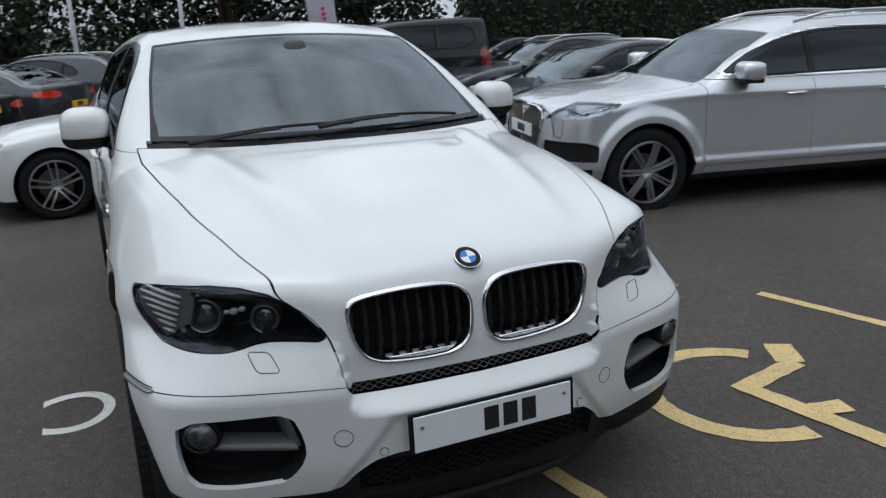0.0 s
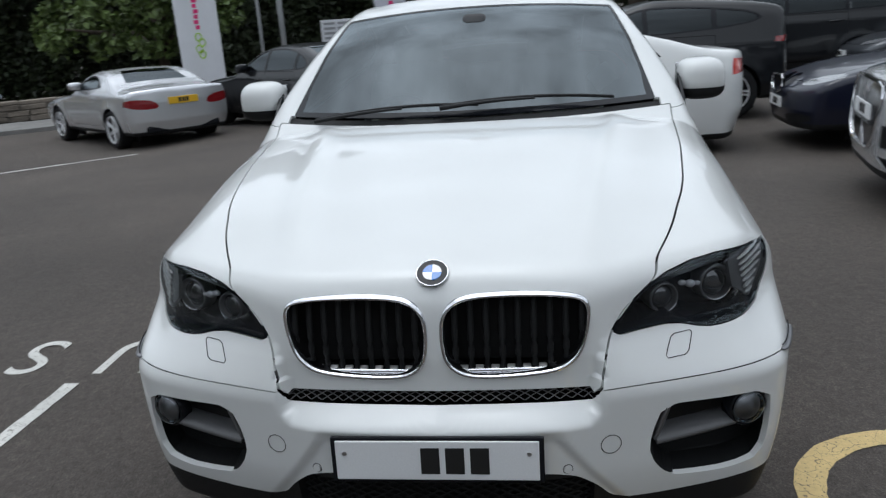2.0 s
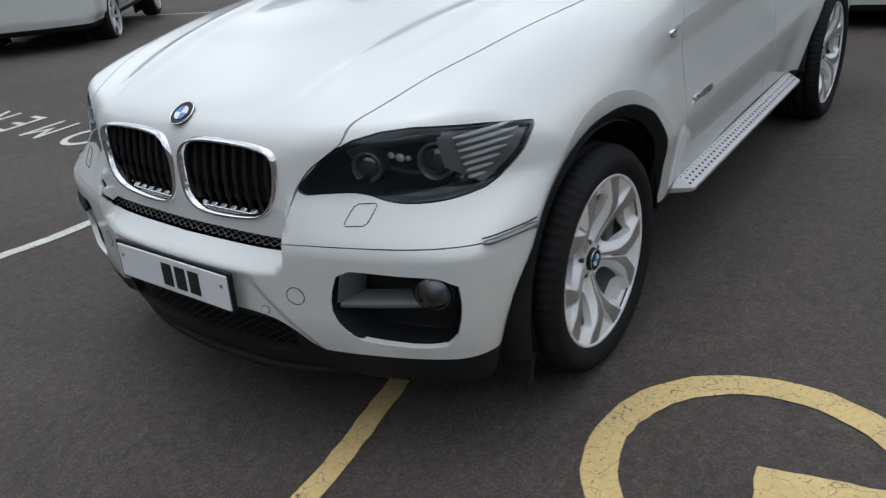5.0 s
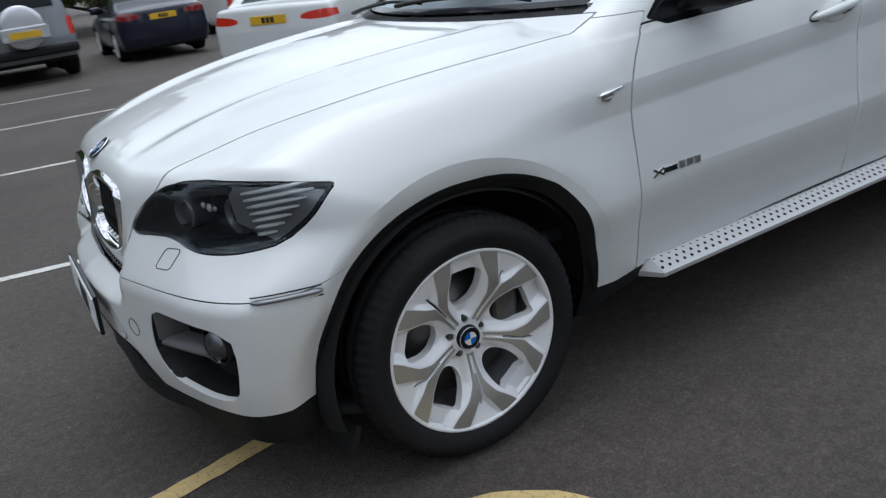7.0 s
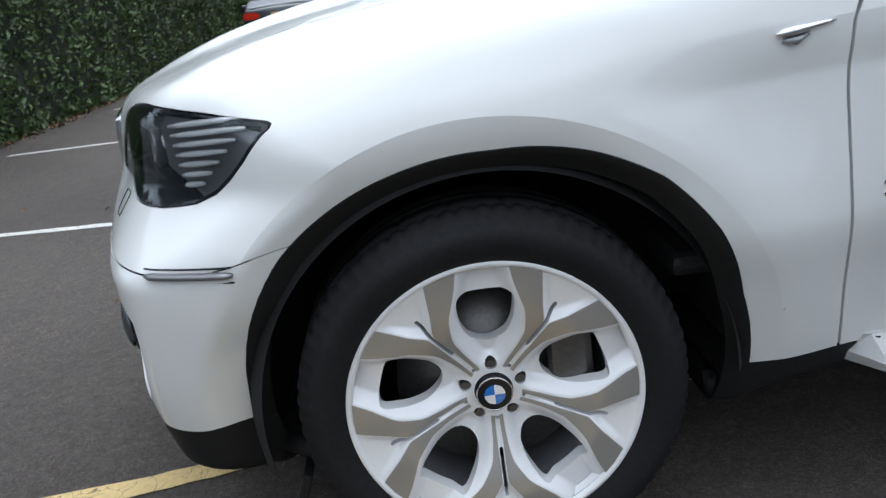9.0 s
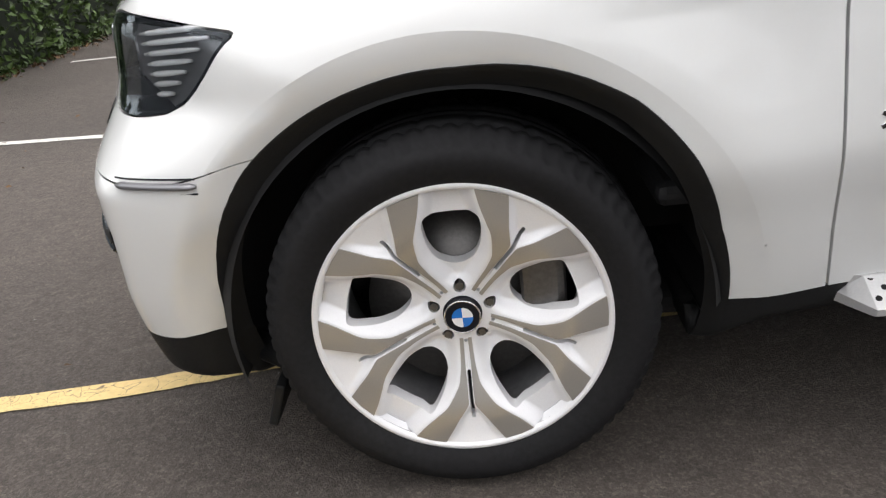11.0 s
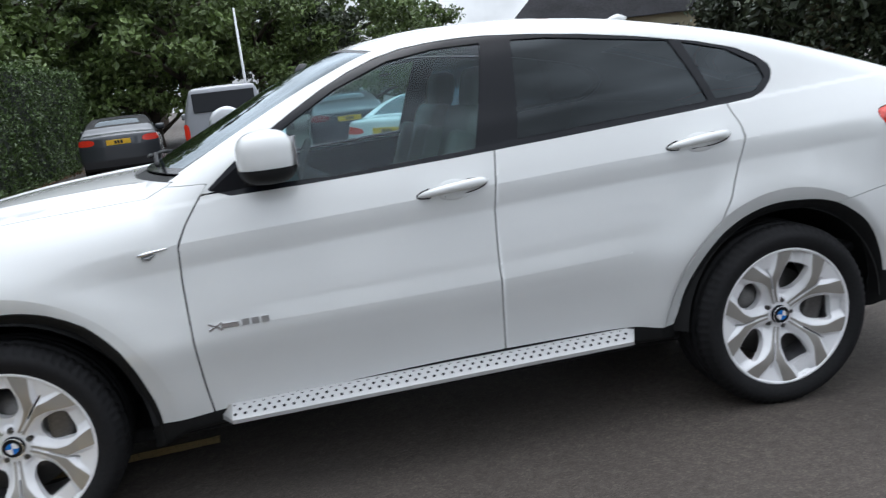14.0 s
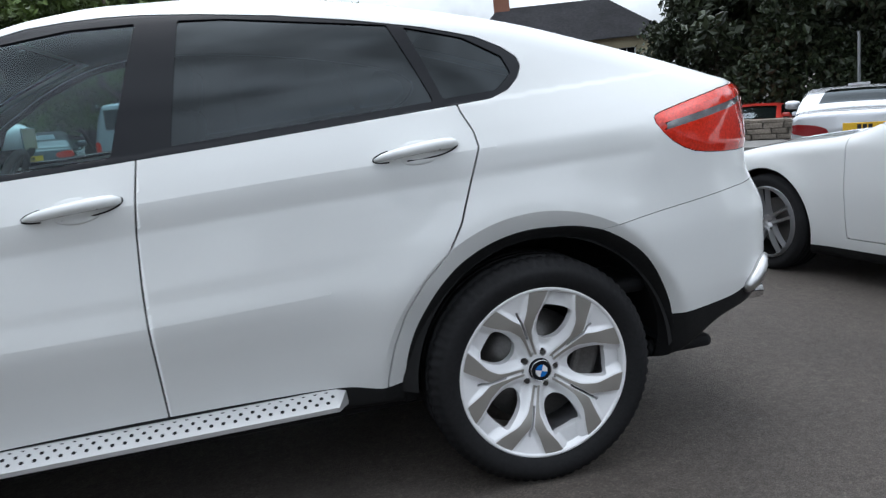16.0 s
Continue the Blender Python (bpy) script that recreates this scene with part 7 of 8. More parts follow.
def ragged(line, width, z=0.004, step_=0.05, closed=False, wob=0.004):
    """A painted stroke along a line, with slightly uneven edges."""
    p = [np.array(q, float) for q in line]
    pts = []
    for a, b in zip(p[:-1], p[1:]):
        n = max(1, int(np.linalg.norm(b - a) / step_))
        pts += [a + (b - a) * k / n for k in range(n)]
    pts.append(p[-1])
    left, right = [], []
    for k, q in enumerate(pts):
        d = pts[min(k + 1, len(pts) - 1)] - pts[max(k - 1, 0)]
        d = d / max(np.linalg.norm(d), 1e-6)
        n = np.array((-d[1], d[0]))
        left.append(q + n * (width / 2 + random.uniform(-wob, wob)))
        right.append(q - n * (width / 2 + random.uniform(-wob, wob)))
    bm = bmesh.new()
    lv_ = [bm.verts.new((a[0], a[1], z + float(slope(a[0], a[1])))) for a in left]
    rv_ = [bm.verts.new((a[0], a[1], z + float(slope(a[0], a[1])))) for a in right]
    for k in range(len(lv_) - 1):
        bm.faces.new((lv_[k], rv_[k], rv_[k + 1], lv_[k + 1]))
    return bm


def stroke(name, line, width, mat, label, category="road marking", parent=None, z=0.004):
    bm = ragged(line, width, z)
    ob = part(name, bm, mat, parent)
    if parent is None:
        tagged(ob, label, category, "road markings", "structure")
    return ob


stroke("bay_line", [(0.6, -0.31), (-0.39, -0.41), (-0.85, -0.515), (-1.55, -0.595), (-3.2, -0.79)], 0.075, YELLOW, "worn yellow bay line under the coupe")
stroke("bay_line", [(0.60, -2.60), (-0.10, -2.815), (-2.0, -3.42)], 0.075, YELLOW, "worn yellow bay line on asphalt")
sym = thing("wheelchair_symbol", "worn yellow wheelchair symbol painted on asphalt", "road marking", Matrix(), "road markings", "structure")
arc = []
for k in range(41):
    a = radians(-50 + 228 * k / 40)
    arc.append((-0.312 + 0.416 * math.cos(a), -1.555 + 0.416 * math.sin(a)))
part("painted_wheel", ragged(arc, 0.100, 0.004, 0.03), YELLOW, sym)
part("painted_body", ragged([(-0.015, -2.095), (-0.205, -1.985)], 0.14, 0.004), YELLOW, sym)
part("painted_back", ragged([(-0.220, -2.005), (-0.315, -1.565)], 0.10, 0.005), YELLOW, sym)
part("painted_seat", ragged([(-0.262, -1.582), (-0.92, -1.725), (-1.32, -1.812)], 0.10, 0.006), YELLOW, sym)
part("painted_arm", ragged([(-0.605, -1.69), (-0.640, -1.845)], 0.105, 0.007), YELLOW, sym)
bm = bmesh.new()
slab(bm, [(-1.52 + 0.12 * math.cos(a), -1.90 + 0.12 * math.sin(a)) for a in np.linspace(0, 2 * math.pi, 24, endpoint=False)], 0.004, pose(0, 0, float(slope(-1.52))))
part("painted_head", bm, YELLOW, sym)
for k, (y, x0, x1) in enumerate(((2.07, 0.58, -4.0), (5.15, 0.6, -4.0), (8.2, 0.6, -4.0), (11.05, 0.6, -4.0), (13.9, 0.6, -4.0))):
    stroke("bay_line", [(x0, y - 0.09 if y < 3 else y), (-0.3, y - 0.06 if y < 3 else y + 0.08), (-1.35, y + 0.11 if y < 3 else y + 0.22), (x1, y + 0.35)], 0.075, LINE_WHITE, "thin white parking bay line")
stroke("road_line", [(5.2, 11.8), (6.6, 9.4), (8.6, 7.0), (9.0, 6.0)], 0.08, LINE_WHITE, "faded pale line across the yard")
for ch, y in (("C", 1.19), ("U", 1.80), ("S", 2.35), ("T", 2.99), ("O", 3.62), ("M", 4.16), ("E", 4.62), ("R", 5.05)):
    ob = words("painted_letter", ch, 0.56, pose(0.905, y, 0.004 + float(slope(0.905)), 0, 0.6, 90) @ Matrix.Diagonal((0.88 if ch != "M" else 0.72, 1, 1, 1)), LINE_WHITE, None, 0.0005)
    tagged(ob, "white painted letter " + ch + " on asphalt", "road marking", "painted word on the yard", "structure")

# ---- stone wall, pavement, road beyond ----
STONE = material("wall_stone", (0.15, 0.128, 0.105), 0.9, grain=0.3, scale=25, stain=0.2, stain_scale=3, bump=0.6, bump_scale=30, rand=0.3)
MORTAR = material("mortar", (0.11, 0.10, 0.088), 0.95, grain=0.2, scale=60)
KERB = material("concrete_kerb", (0.21, 0.205, 0.195), 0.9, grain=0.15, scale=40, stain=0.15, stain_scale=2, bump=0.3, bump_scale=80)
w0, w1 = Vector((7.6, 21.5, 0)), Vector((21.0, 1.5, 0))
wdir = (w1 - w0).normalized()
wlen = (w1 - w0).length
wang = math.degrees(math.atan2(wdir.y, wdir.x))
wz = lambda s: float(slope((w0 + wdir * s).x, (w0 + wdir * s).y))
wall = thing("wall_stone", "low coursed stone wall beside the road", "wall", Matrix(), kind="structure")
bm = bmesh.new()
rows_ = []
for s in np.linspace(0, wlen, 30):
    p = w0 + wdir * s
    nrm = Vector((-wdir.y, wdir.x, 0))
    z = wz(s)
    rows_.append([bm.verts.new(p + nrm * a + Vector((0, 0, z + b))) for a, b in ((-0.13, -0.9), (-0.13, 0.52), (0.13, 0.52), (0.13, -0.9))])
for a, b in zip(rows_[:-1], rows_[1:]):
    for k in range(3):
        bm.faces.new((a[k], a[k + 1], b[k + 1], b[k]))
part("wall_core", bm, MORTAR, wall)
stones = []
for k in range(5):
    bm = bmesh.new()
    box(bm, (0.33 + 0.05 * k, 0.12, 0.115), None, 0.018)
    for q in bm.verts:
        q.co += Vector((random.uniform(-1, 1), random.uniform(-1, 1), random.uniform(-1, 1))) * 0.008
    me_ = bpy.data.meshes.new("stone")
    bm.to_mesh(me_)
    bm.free()
    me_.materials.append(STONE)
    stones.append((me_, 0.35 + 0.05 * k))
nrm = Vector((wdir.y, -wdir.x, 0))
if nrm.dot(Vector((-1, 0, 0))) < 0:
    nrm = -nrm
count = 0
for row in range(4):
    s = 3.0 + random.uniform(0, 0.3)
    while s < 21.5 and count < 298:
        me_, ln = random.choice(stones)
        p = w0 + wdir * (s + ln / 2) + nrm * (0.125 + random.uniform(-0.01, 0.012))
        o = new("stone", me_)
        o.parent = wall
        o.matrix_local = Matrix.Translation((p.x, p.y, wz(s + ln / 2) + 0.065 + 0.128 * row + random.uniform(-0.006, 0.006))) @ Matrix.Rotation(radians(wang), 4, "Z")
        s += ln + 0.012
        count += 1
bm = bmesh.new()
for k in range(30):
    a = w0 + wdir * (wlen * (k + 0.5) / 30)
    box(bm, (wlen / 30 - 0.015, 0.34, 0.07), Matrix.Translation((a.x, a.y, wz(wlen * (k + 0.5) / 30) + 0.55)) @ Matrix.Rotation(radians(wang), 4, "Z"), 0.012)
part("wall_coping", bm, STONE, wall, "rough coping stones")
bm = bmesh.new()
for k in range(30):
    a = w0 + wdir * (wlen * (k + 0.5) / 30) + nrm * 0.95
    box(bm, (wlen / 30 + 0.01, 1.5, 0.30), Matrix.Translation((a.x, a.y, wz(wlen * (k + 0.5) / 30) - 0.05 + 0.03)) @ Matrix.Rotation(radians(wang), 4, "Z"), 0.012)
tagged(part("pavement", bm, KERB), "pale concrete pavement along the wall", "pavement", kind="structure")

# ---- unseen wall away from the road, added to block low skylight on the nose ----
SHADE_WALL_GREY = material("dull_cladding", (0.16, 0.165, 0.17), 0.7, grain=0.08, scale=12, stain=0.15, stain_scale=0.4)
bm = bmesh.new()
box(bm, (0.3, 24.0, 4.6), pose(-9.5, -10.0, 2.35), 0.02)
tagged(part("wall_west", bm, SHADE_WALL_GREY), "plain grey wall added out of view to block low skylight", "wall", kind="structure")

# ---- foliage ----
LEAF = material("hedge_leaf", (0.060, 0.100, 0.024), 0.45, grain=0.25, scale=3, rand=0.5, island=True)
# dark leaf green, lowered further to carry shade from tall crowns
LEAF_DARK = material("tree_leaf", (0.029, 0.040, 0.017), 0.5, grain=0.2, scale=1, rand=0.5, island=True)
LEAF_FRESH = material("fresh_leaf", (0.10, 0.145, 0.038), 0.5, grain=0.2, scale=1, rand=0.45, island=True)
LEAF_BROWN = material("fallen_leaf", (0.13, 0.075, 0.035), 0.8, rand=0.5, island=True)
# near-black fill: the shade inside a hedge, put into its colour
SHADE_CORE = material("hedge_core", (0.012, 0.018, 0.008), 0.95, grain=0.4, scale=8)
BARK = material("bark", (0.07, 0.055, 0.042), 0.9, grain=0.3, scale=12, stain=0.2, stain_scale=2, bump=0.8, bump_scale=18)
RNG = np.random.RandomState(7)


def leaves(centres, size, spread_n=None):
    """Leaf blades, each a bent pair of triangles, at the given places."""
    n = len(centres)
    a = RNG.normal(size=(n, 3))
    a /= np.linalg.norm(a, axis=1)[:, None]
    if spread_n is not None:
        a = a + spread_n * 0.8
        a /= np.linalg.norm(a, axis=1)[:, None]
    u = np.cross(a, RNG.normal(size=(n, 3)))
    u /= np.linalg.norm(u, axis=1)[:, None]
    w = np.cross(a, u)
    s = size * RNG.uniform(0.6, 1.4, (n, 1))
    p = [centres - u * s * 0.5, centres + w * s * 0.28 + a * s * 0.10, centres + u * s * 0.5, centres - w * s * 0.28 + a * s * 0.10]
    v = np.stack(p, 1).reshape(-1, 3)
    i = np.arange(n)[:, None] * 4
    t = np.concatenate([i + np.array([[0, 1, 2]]), i + np.array([[0, 2, 3]])])
    return v, t


def hedge(name, a, b, height, depth, n, size, label, mat, z0=0.0):
    """A clipped hedge: near-black box as the shade inside, and a coat of leaves."""
    a, b = np.array(a, float), np.array(b, float)
    d = b - a
    ln = np.linalg.norm(d)
    d = d / ln
    nn = np.array((-d[1], d[0]))
    ob = thing(name, label, "hedge", Matrix(), kind="")
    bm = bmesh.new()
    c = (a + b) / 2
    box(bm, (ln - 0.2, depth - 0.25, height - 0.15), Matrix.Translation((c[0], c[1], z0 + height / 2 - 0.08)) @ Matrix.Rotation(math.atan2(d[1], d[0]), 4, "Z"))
    part("hedge_core", bm, SHADE_CORE, ob)
    area = np.array([ln * height, ln * height, ln * depth, depth * height, depth * height])
    pick = RNG.choice(5, n, p=area / area.sum())
    f, h, q = RNG.uniform(0, ln, n), RNG.uniform(0, height, n), RNG.uniform(-depth / 2, depth / 2, n)
    out = np.zeros((n, 3))
    lump = lambda s, z: 0.10 * np.sin(1.7 * s + 0.6 * np.sin(2.3 * z)) * np.cos(1.9 * z + s * 0.4) + 0.05 * np.sin(5.1 * s + 3.7 * z)
    jit = RNG.normal(0, 0.05, n) + lump(f, h)
    s_ = np.where(pick == 3, 0 - jit, np.where(pick == 4, ln + jit, f))
    t_ = np.where(pick == 0, -depth / 2 - jit, np.where(pick == 1, depth / 2 + jit, q))
    z_ = np.where(pick == 2, height + jit * 0.8, h)
    pos = np.stack([a[0] + d[0] * s_ + nn[0] * t_, a[1] + d[1] * s_ + nn[1] * t_, z0 + z_], 1)
    nor = np.zeros((n, 3))
    for k, vec in enumerate((-nn, nn, (0, 0), -d, d)):
        nor[pick == k, 0], nor[pick == k, 1] = vec[0], vec[1]
    nor[pick == 2, 2] = 1
    o = sheet("foliage", leaves(pos, size, nor), mat, ob, "", False)
    o["kind"] = "stuff"
    return ob


hedge("tall_hedge", (-5.1, 3.2), (-5.6, 24.0), 2.9, 1.5, 52000, 0.085, "tall clipped green hedge beside the bays", LEAF)
hedge("far_hedge", (20.5, -10.2), (13.0, -33.0), 4.0, 1.6, 26000, 0.16, "high clipped hedge behind the parked row", LEAF_DARK, -0.6)
# fallen leaves and weeds along the hedge foot
n = 1500
c = np.stack([-4.35 - np.abs(RNG.normal(0, 0.22, n)) + 0.25 * RNG.uniform(0, 1, n) ** 4, RNG.uniform(3.2, 20, n), RNG.uniform(0.071, 0.095, n)], 1)
o = sheet("leaf_litter", leaves(c, 0.06, np.repeat(np.array([[0, 0, 1.5]]), n, 0)), LEAF_BROWN, None, "", False)
tagged(o, "brown fallen leaves along the hedge foot", "leaves", kind="stuff")
c = np.stack([-4.40 - np.abs(RNG.normal(0, 0.12, n)), RNG.uniform(3.2, 20, n), 0.065 + np.abs(RNG.normal(0.02, 0.07, n))], 1)
o = sheet("weeds", leaves(c, 0.075), LEAF, None, "", False)
tagged(o, "green weeds and ivy at the hedge foot", "weeds", kind="stuff")
n = 90
c = np.stack([RNG.uniform(-4.2, -0.8, n), RNG.uniform(-2.5, 3.5, n), np.full(n, 0.010)], 1)
c[:, 2] += slope(c[:, 0], c[:, 1])
o = sheet("scattered_leaves", leaves(c, 0.035, np.repeat(np.array([[0, 0, 2.5]]), n, 0)), LEAF_BROWN, None, "", False)
tagged(o, "few small brown leaves on the asphalt", "leaves", kind="stuff")
# grit on the asphalt
n = 900
c = np.stack([RNG.uniform(-4, 5, n), RNG.uniform(-4.5, 4, n), np.full(n, 0.003)], 1)
c[:, 2] += slope(c[:, 0], c[:, 1])
o = sheet("grit", leaves(c, 0.007, np.repeat(np.array([[0, 0, 3.0]]), n, 0)), KERB, None, "", False)
tagged(o, "pale loose grit on the asphalt", "grit", kind="stuff")


def make_tree(height, spread, mat, seed, n_leaf=9000, size=0.30, trunk_h=0.28, droop=0.0):
    rs = np.random.RandomState(seed)
    tree = thing("tree", "", "tree")
    bm = bmesh.new()
    lean = rs.uniform(-0.04, 0.04, 2) * height
    tube(bm, [(lean[0] * f, lean[1] * f, height * 0.8 * f) for f in (0, 0.1, 0.3, 0.6, 1)], [0.034 * height * k for k in (1.15, 0.85, 0.7, 0.45, 0.12)], 10)
    tips = []
    for k in range(11):
        f = rs.uniform(trunk_h, 0.75)
        a = rs.uniform(0, 2 * math.pi)
        ln = spread * rs.uniform(0.5, 0.95) * (1.15 - f * 0.6)
        b = np.array((lean[0] * f, lean[1] * f, height * 0.8 * f))
        e = b + (math.cos(a) * ln, math.sin(a) * ln, height * rs.uniform(0.06, 0.20))
        tube(bm, [b, b * 0.45 + e * 0.55 + (0, 0, 0.03 * height), e], [0.012 * height, 0.008 * height, 0.003 * height], 6)
        tips.append(e)
    part("trunk", bm, BARK, tree, "", True)
    cl = []
    for k in range(85):
        if k < 11 * 3:
            c_ = tips[k % 11] + rs.normal(0, 0.10 * spread, 3)
        else:
            u = rs.normal(size=3)
            u /= np.linalg.norm(u)
            rr = rs.uniform(0.55, 1.0)
            c_ = np.array((lean[0], lean[1], height * 0.62)) + u * rr * np.array((spread * 0.85, spread * 0.85, height * 0.36))
            c_[2] -= droop * height * 0.25 * (np.hypot(c_[0], c_[1]) / spread) ** 2
        cl.append((c_, rs.uniform(0.10, 0.20) * spread))
    pos = []
    per = n_leaf // len(cl)
    for c_, r_ in cl:
        u = rs.normal(size=(per, 3))
        u /= np.linalg.norm(u, axis=1)[:, None]
        pos.append(c_ + u * (r_ * rs.uniform(0.3, 1.1, (per, 1))) * (1, 1, 0.7))
    o = sheet("crown", leaves(np.concatenate(pos), size), mat, tree, "", False)
    return tree


kinds = [tagged(make_tree(11, 4.6, LEAF_DARK, 1, 10000, 0.34), "dark green broadleaf tree with dense crown", group="trees round the yard"),
         tagged(make_tree(9, 4.2, LEAF_FRESH, 2, 9000, 0.30), "fresh green broadleaf tree with open crown", group="trees round the yard"),
         tagged(make_tree(13, 5.2, LEAF_DARK, 3, 12000, 0.36, 0.2), "tall dark tree with heavy limbs", group="trees round the yard"),
         tagged(make_tree(8, 4.5, LEAF_DARK, 4, 9000, 0.28, 0.12, 0.8), "dark drooping tree with low crown", group="trees round the yard"),
         tagged(make_tree(7, 4.0, LEAF_FRESH, 5, 15000, 0.22, 0.06, 0.9), "bushy fresh green tree, leafy to the ground", group="trees round the yard")]
spots = []
for k in range(4, 11):
    p = w0 + wdir * (wlen * (0.02 + 0.098 * k)) - nrm * (9.0 + 3.0 * ((k * 37) % 5) / 4)
    spots.append((p.x, p.y, (0, 2, 3, 0, 2, 3, 0, 3, 2, 0, 3)[k], 0.9 + 0.08 * (k % 3)))
for k in range(3, 10):
    p = w0 + wdir * (wlen * (0.0 + 0.11 * k)) - nrm * (15.0 + 2.0 * (k % 3))
    spots.append((p.x, p.y, (2, 0)[k % 2], 1.1))
for k in range(4, 9):
    p = w0 + wdir * (wlen * (0.05 + 0.11 * k)) - nrm * (8.0 + 0.8 * (k % 3))
    spots.append((p.x, p.y, 3, 0.50 + 0.08 * (k % 2)))
spots += [(24, -3.5, 2, 0.75), (27, -9, 0, 0.8), (24, -14, 2, 0.75), (22, -20, 0, 0.8), (19, -27, 2, 0.8), (-7.8, 26.5, 4, 1.0), (-3.6, 29.5, 4, 1.1), (0.8, 30.5, 4, 1.0), (-12, 25, 4, 1.1), (5.0, 37, 4, 1.1), (-9.5, 32, 4, 1.3), (9.5, 42, 4, 1.1),
          (-8.5, 14, 1, 0.85), (-9, 20, 1, 0.9), (-6.2, 27, 1, 1.0), (-2.0, 27.5, 1, 0.95), (-9, 8, 0, 0.8), (-4.5, 34, 0, 1.0), (1.5, 33, 0, 0.9),
          (1.5, 72, 0, 0.95), (7, 78, 0, 0.85), (12, 80, 3, 0.9), (17, 74, 0, 0.8), (-8, 66, 2, 1.0), (-16, 60, 2, 1.1),
          (24.2, 26.2, 3, 1.35), (22.0, 27.2, 3, 0.85), (19.8, 10.4, 1, 0.75), (28.0, 30.0, 2, 1.0), (25.2, 22.4, 3, 1.1), (29, 25, 0, 1.2), (33, 38, 2, 1.2),
          (-24, -6, 0, 1.0), (-26, 6, 2, 0.9), (-22, -18, 2, 1.0), (-12, -26, 0, 1.0), (-9, -30, 2, 1.0), (-3.5, -33, 0, 0.9), (1.5, -31, 2, 0.8), (6.0, -33, 0, 0.9), (11, -30, 2, 0.8), (-20, 16, 0, 0.9)]
for k, (x, y, kind_, sc) in enumerate(spots):
    m = Matrix.Translation((x, y, float(slope(min(x, 80), y)) - 0.05)) @ Matrix.Rotation(k * 2.4, 4, "Z")
    src = kinds[kind_]
    if sum(1 for q in spots[:k] if q[2] == kind_) == 0:
        src.matrix_world = m
        src.scale = (sc, sc, sc)
    else:
        c_ = copy_thing(src, m)
        c_.scale = (sc, sc, sc)

# undergrowth behind the wall, one dark mass of leaves
n = 34000
s_ = RNG.uniform(5.5, wlen + 4, n)
q_ = np.abs(RNG.normal(0, 1, n)) * 0.5 + 6.8
zz = RNG.uniform(0, 1, n) ** 0.8 * (3.0 + 0.7 * np.sin(s_ * 0.9) + 0.5 * np.sin(s_ * 2.3)) * np.clip((s_ - 4.5) / 4, 0.3, 1)
c = np.stack([w0.x + wdir.x * s_ - nrm.x * q_, w0.y + wdir.y * s_ - nrm.y * q_, slope(w0.x + wdir.x * s_) - 0.85 + zz * 1.25], 1)
o = sheet("undergrowth", leaves(c, 0.24), LEAF_DARK, None, "", False)
tagged(o, "dark undergrowth beyond the wall", "shrubs", kind="stuff")

n = 26000
f_ = RNG.uniform(0, 1, n)
zz = RNG.uniform(0, 1, n) ** 0.8 * (5.2 + 0.9 * np.sin(f_ * 17) + 0.6 * np.sin(f_ * 41))
c = np.stack([27.5 - 3.0 * f_ + RNG.normal(0, 0.5, n), 13 - 24 * f_ + RNG.normal(0, 0.3, n), zz - 0.9], 1)
o = sheet("thicket", leaves(c, 0.26), LEAF_DARK, None, "", False)
tagged(o, "dark thicket under the trees", "shrubs", kind="stuff")

# ---- signs, poles and flags ----
PANEL = material("white_panel", (0.72, 0.73, 0.76), 0.4, grain=0.03, scale=60, stain=0.04, stain_scale=2)
PINK = material("magenta_print", (0.70, 0.03, 0.18), 0.4)
LIME = material("lime_print", (0.35, 0.58, 0.03), 0.4)
GALV = material("galvanised_pole", (0.36, 0.37, 0.38), 0.5, metal=0.5, grain=0.1, scale=40)
CLOTH = material("flag_cloth", (0.75, 0.75, 0.82), 0.8, grain=0.04, scale=80)


def totem(x, y, heading):
    ob = thing("sign_totem", "tall white upright sign with magenta and lime marks", "sign", Matrix.Translation((x, y, float(slope(x, y)))) @ Matrix.Rotation(radians(heading), 4, "Z"))
    bm = bmesh.new()
    box(bm, (0.20, 0.92, 4.6), pose(0, 0, 2.3), 0.03)
    part("panel", bm, PANEL, ob)
    for k in range(7):
        bm = bmesh.new()
        box(bm, (0.006, 0.085 + 0.02 * (k % 2), 0.085), pose(-0.104, 0.0 + 0.01 * (k % 3), 2.62 - 0.115 * k), 0.002)
        part("magenta_bar", bm, PINK, ob)
    for k, (yy, zz_) in enumerate(((0.02, 1.72), (-0.04, 1.60), (0.03, 1.46), (-0.02, 1.34))):
        bm = bmesh.new()
        tube(bm, [(-0.104, yy + 0.065 * math.cos(a), zz_ + 0.085 * math.sin(a)) for a in np.linspace(0, 2 * math.pi, 18, endpoint=False)], 0.014, 5, closed=True)
        part("lime_ring", bm, LIME, ob)
    for k in range(2):
        bm = bmesh.new()
        box(bm, (0.006, 0.34 + 0.16 * k, 0.035), pose(-0.104, 0, 3.32 - 0.09 * k))
        part("text_bar", bm, INK, ob)
    for yy in (-0.12, 0.10):
        bm = bmesh.new()
        tube(bm, [(-0.104, yy + 0.10 * math.cos(a), 3.52 + 0.10 * math.sin(a)) for a in np.linspace(0, 2 * math.pi, 20, endpoint=False)], 0.025, 5, closed=True)
        part("lime_ring", bm, LIME, ob)


totem(15.0, 7.25, 24)


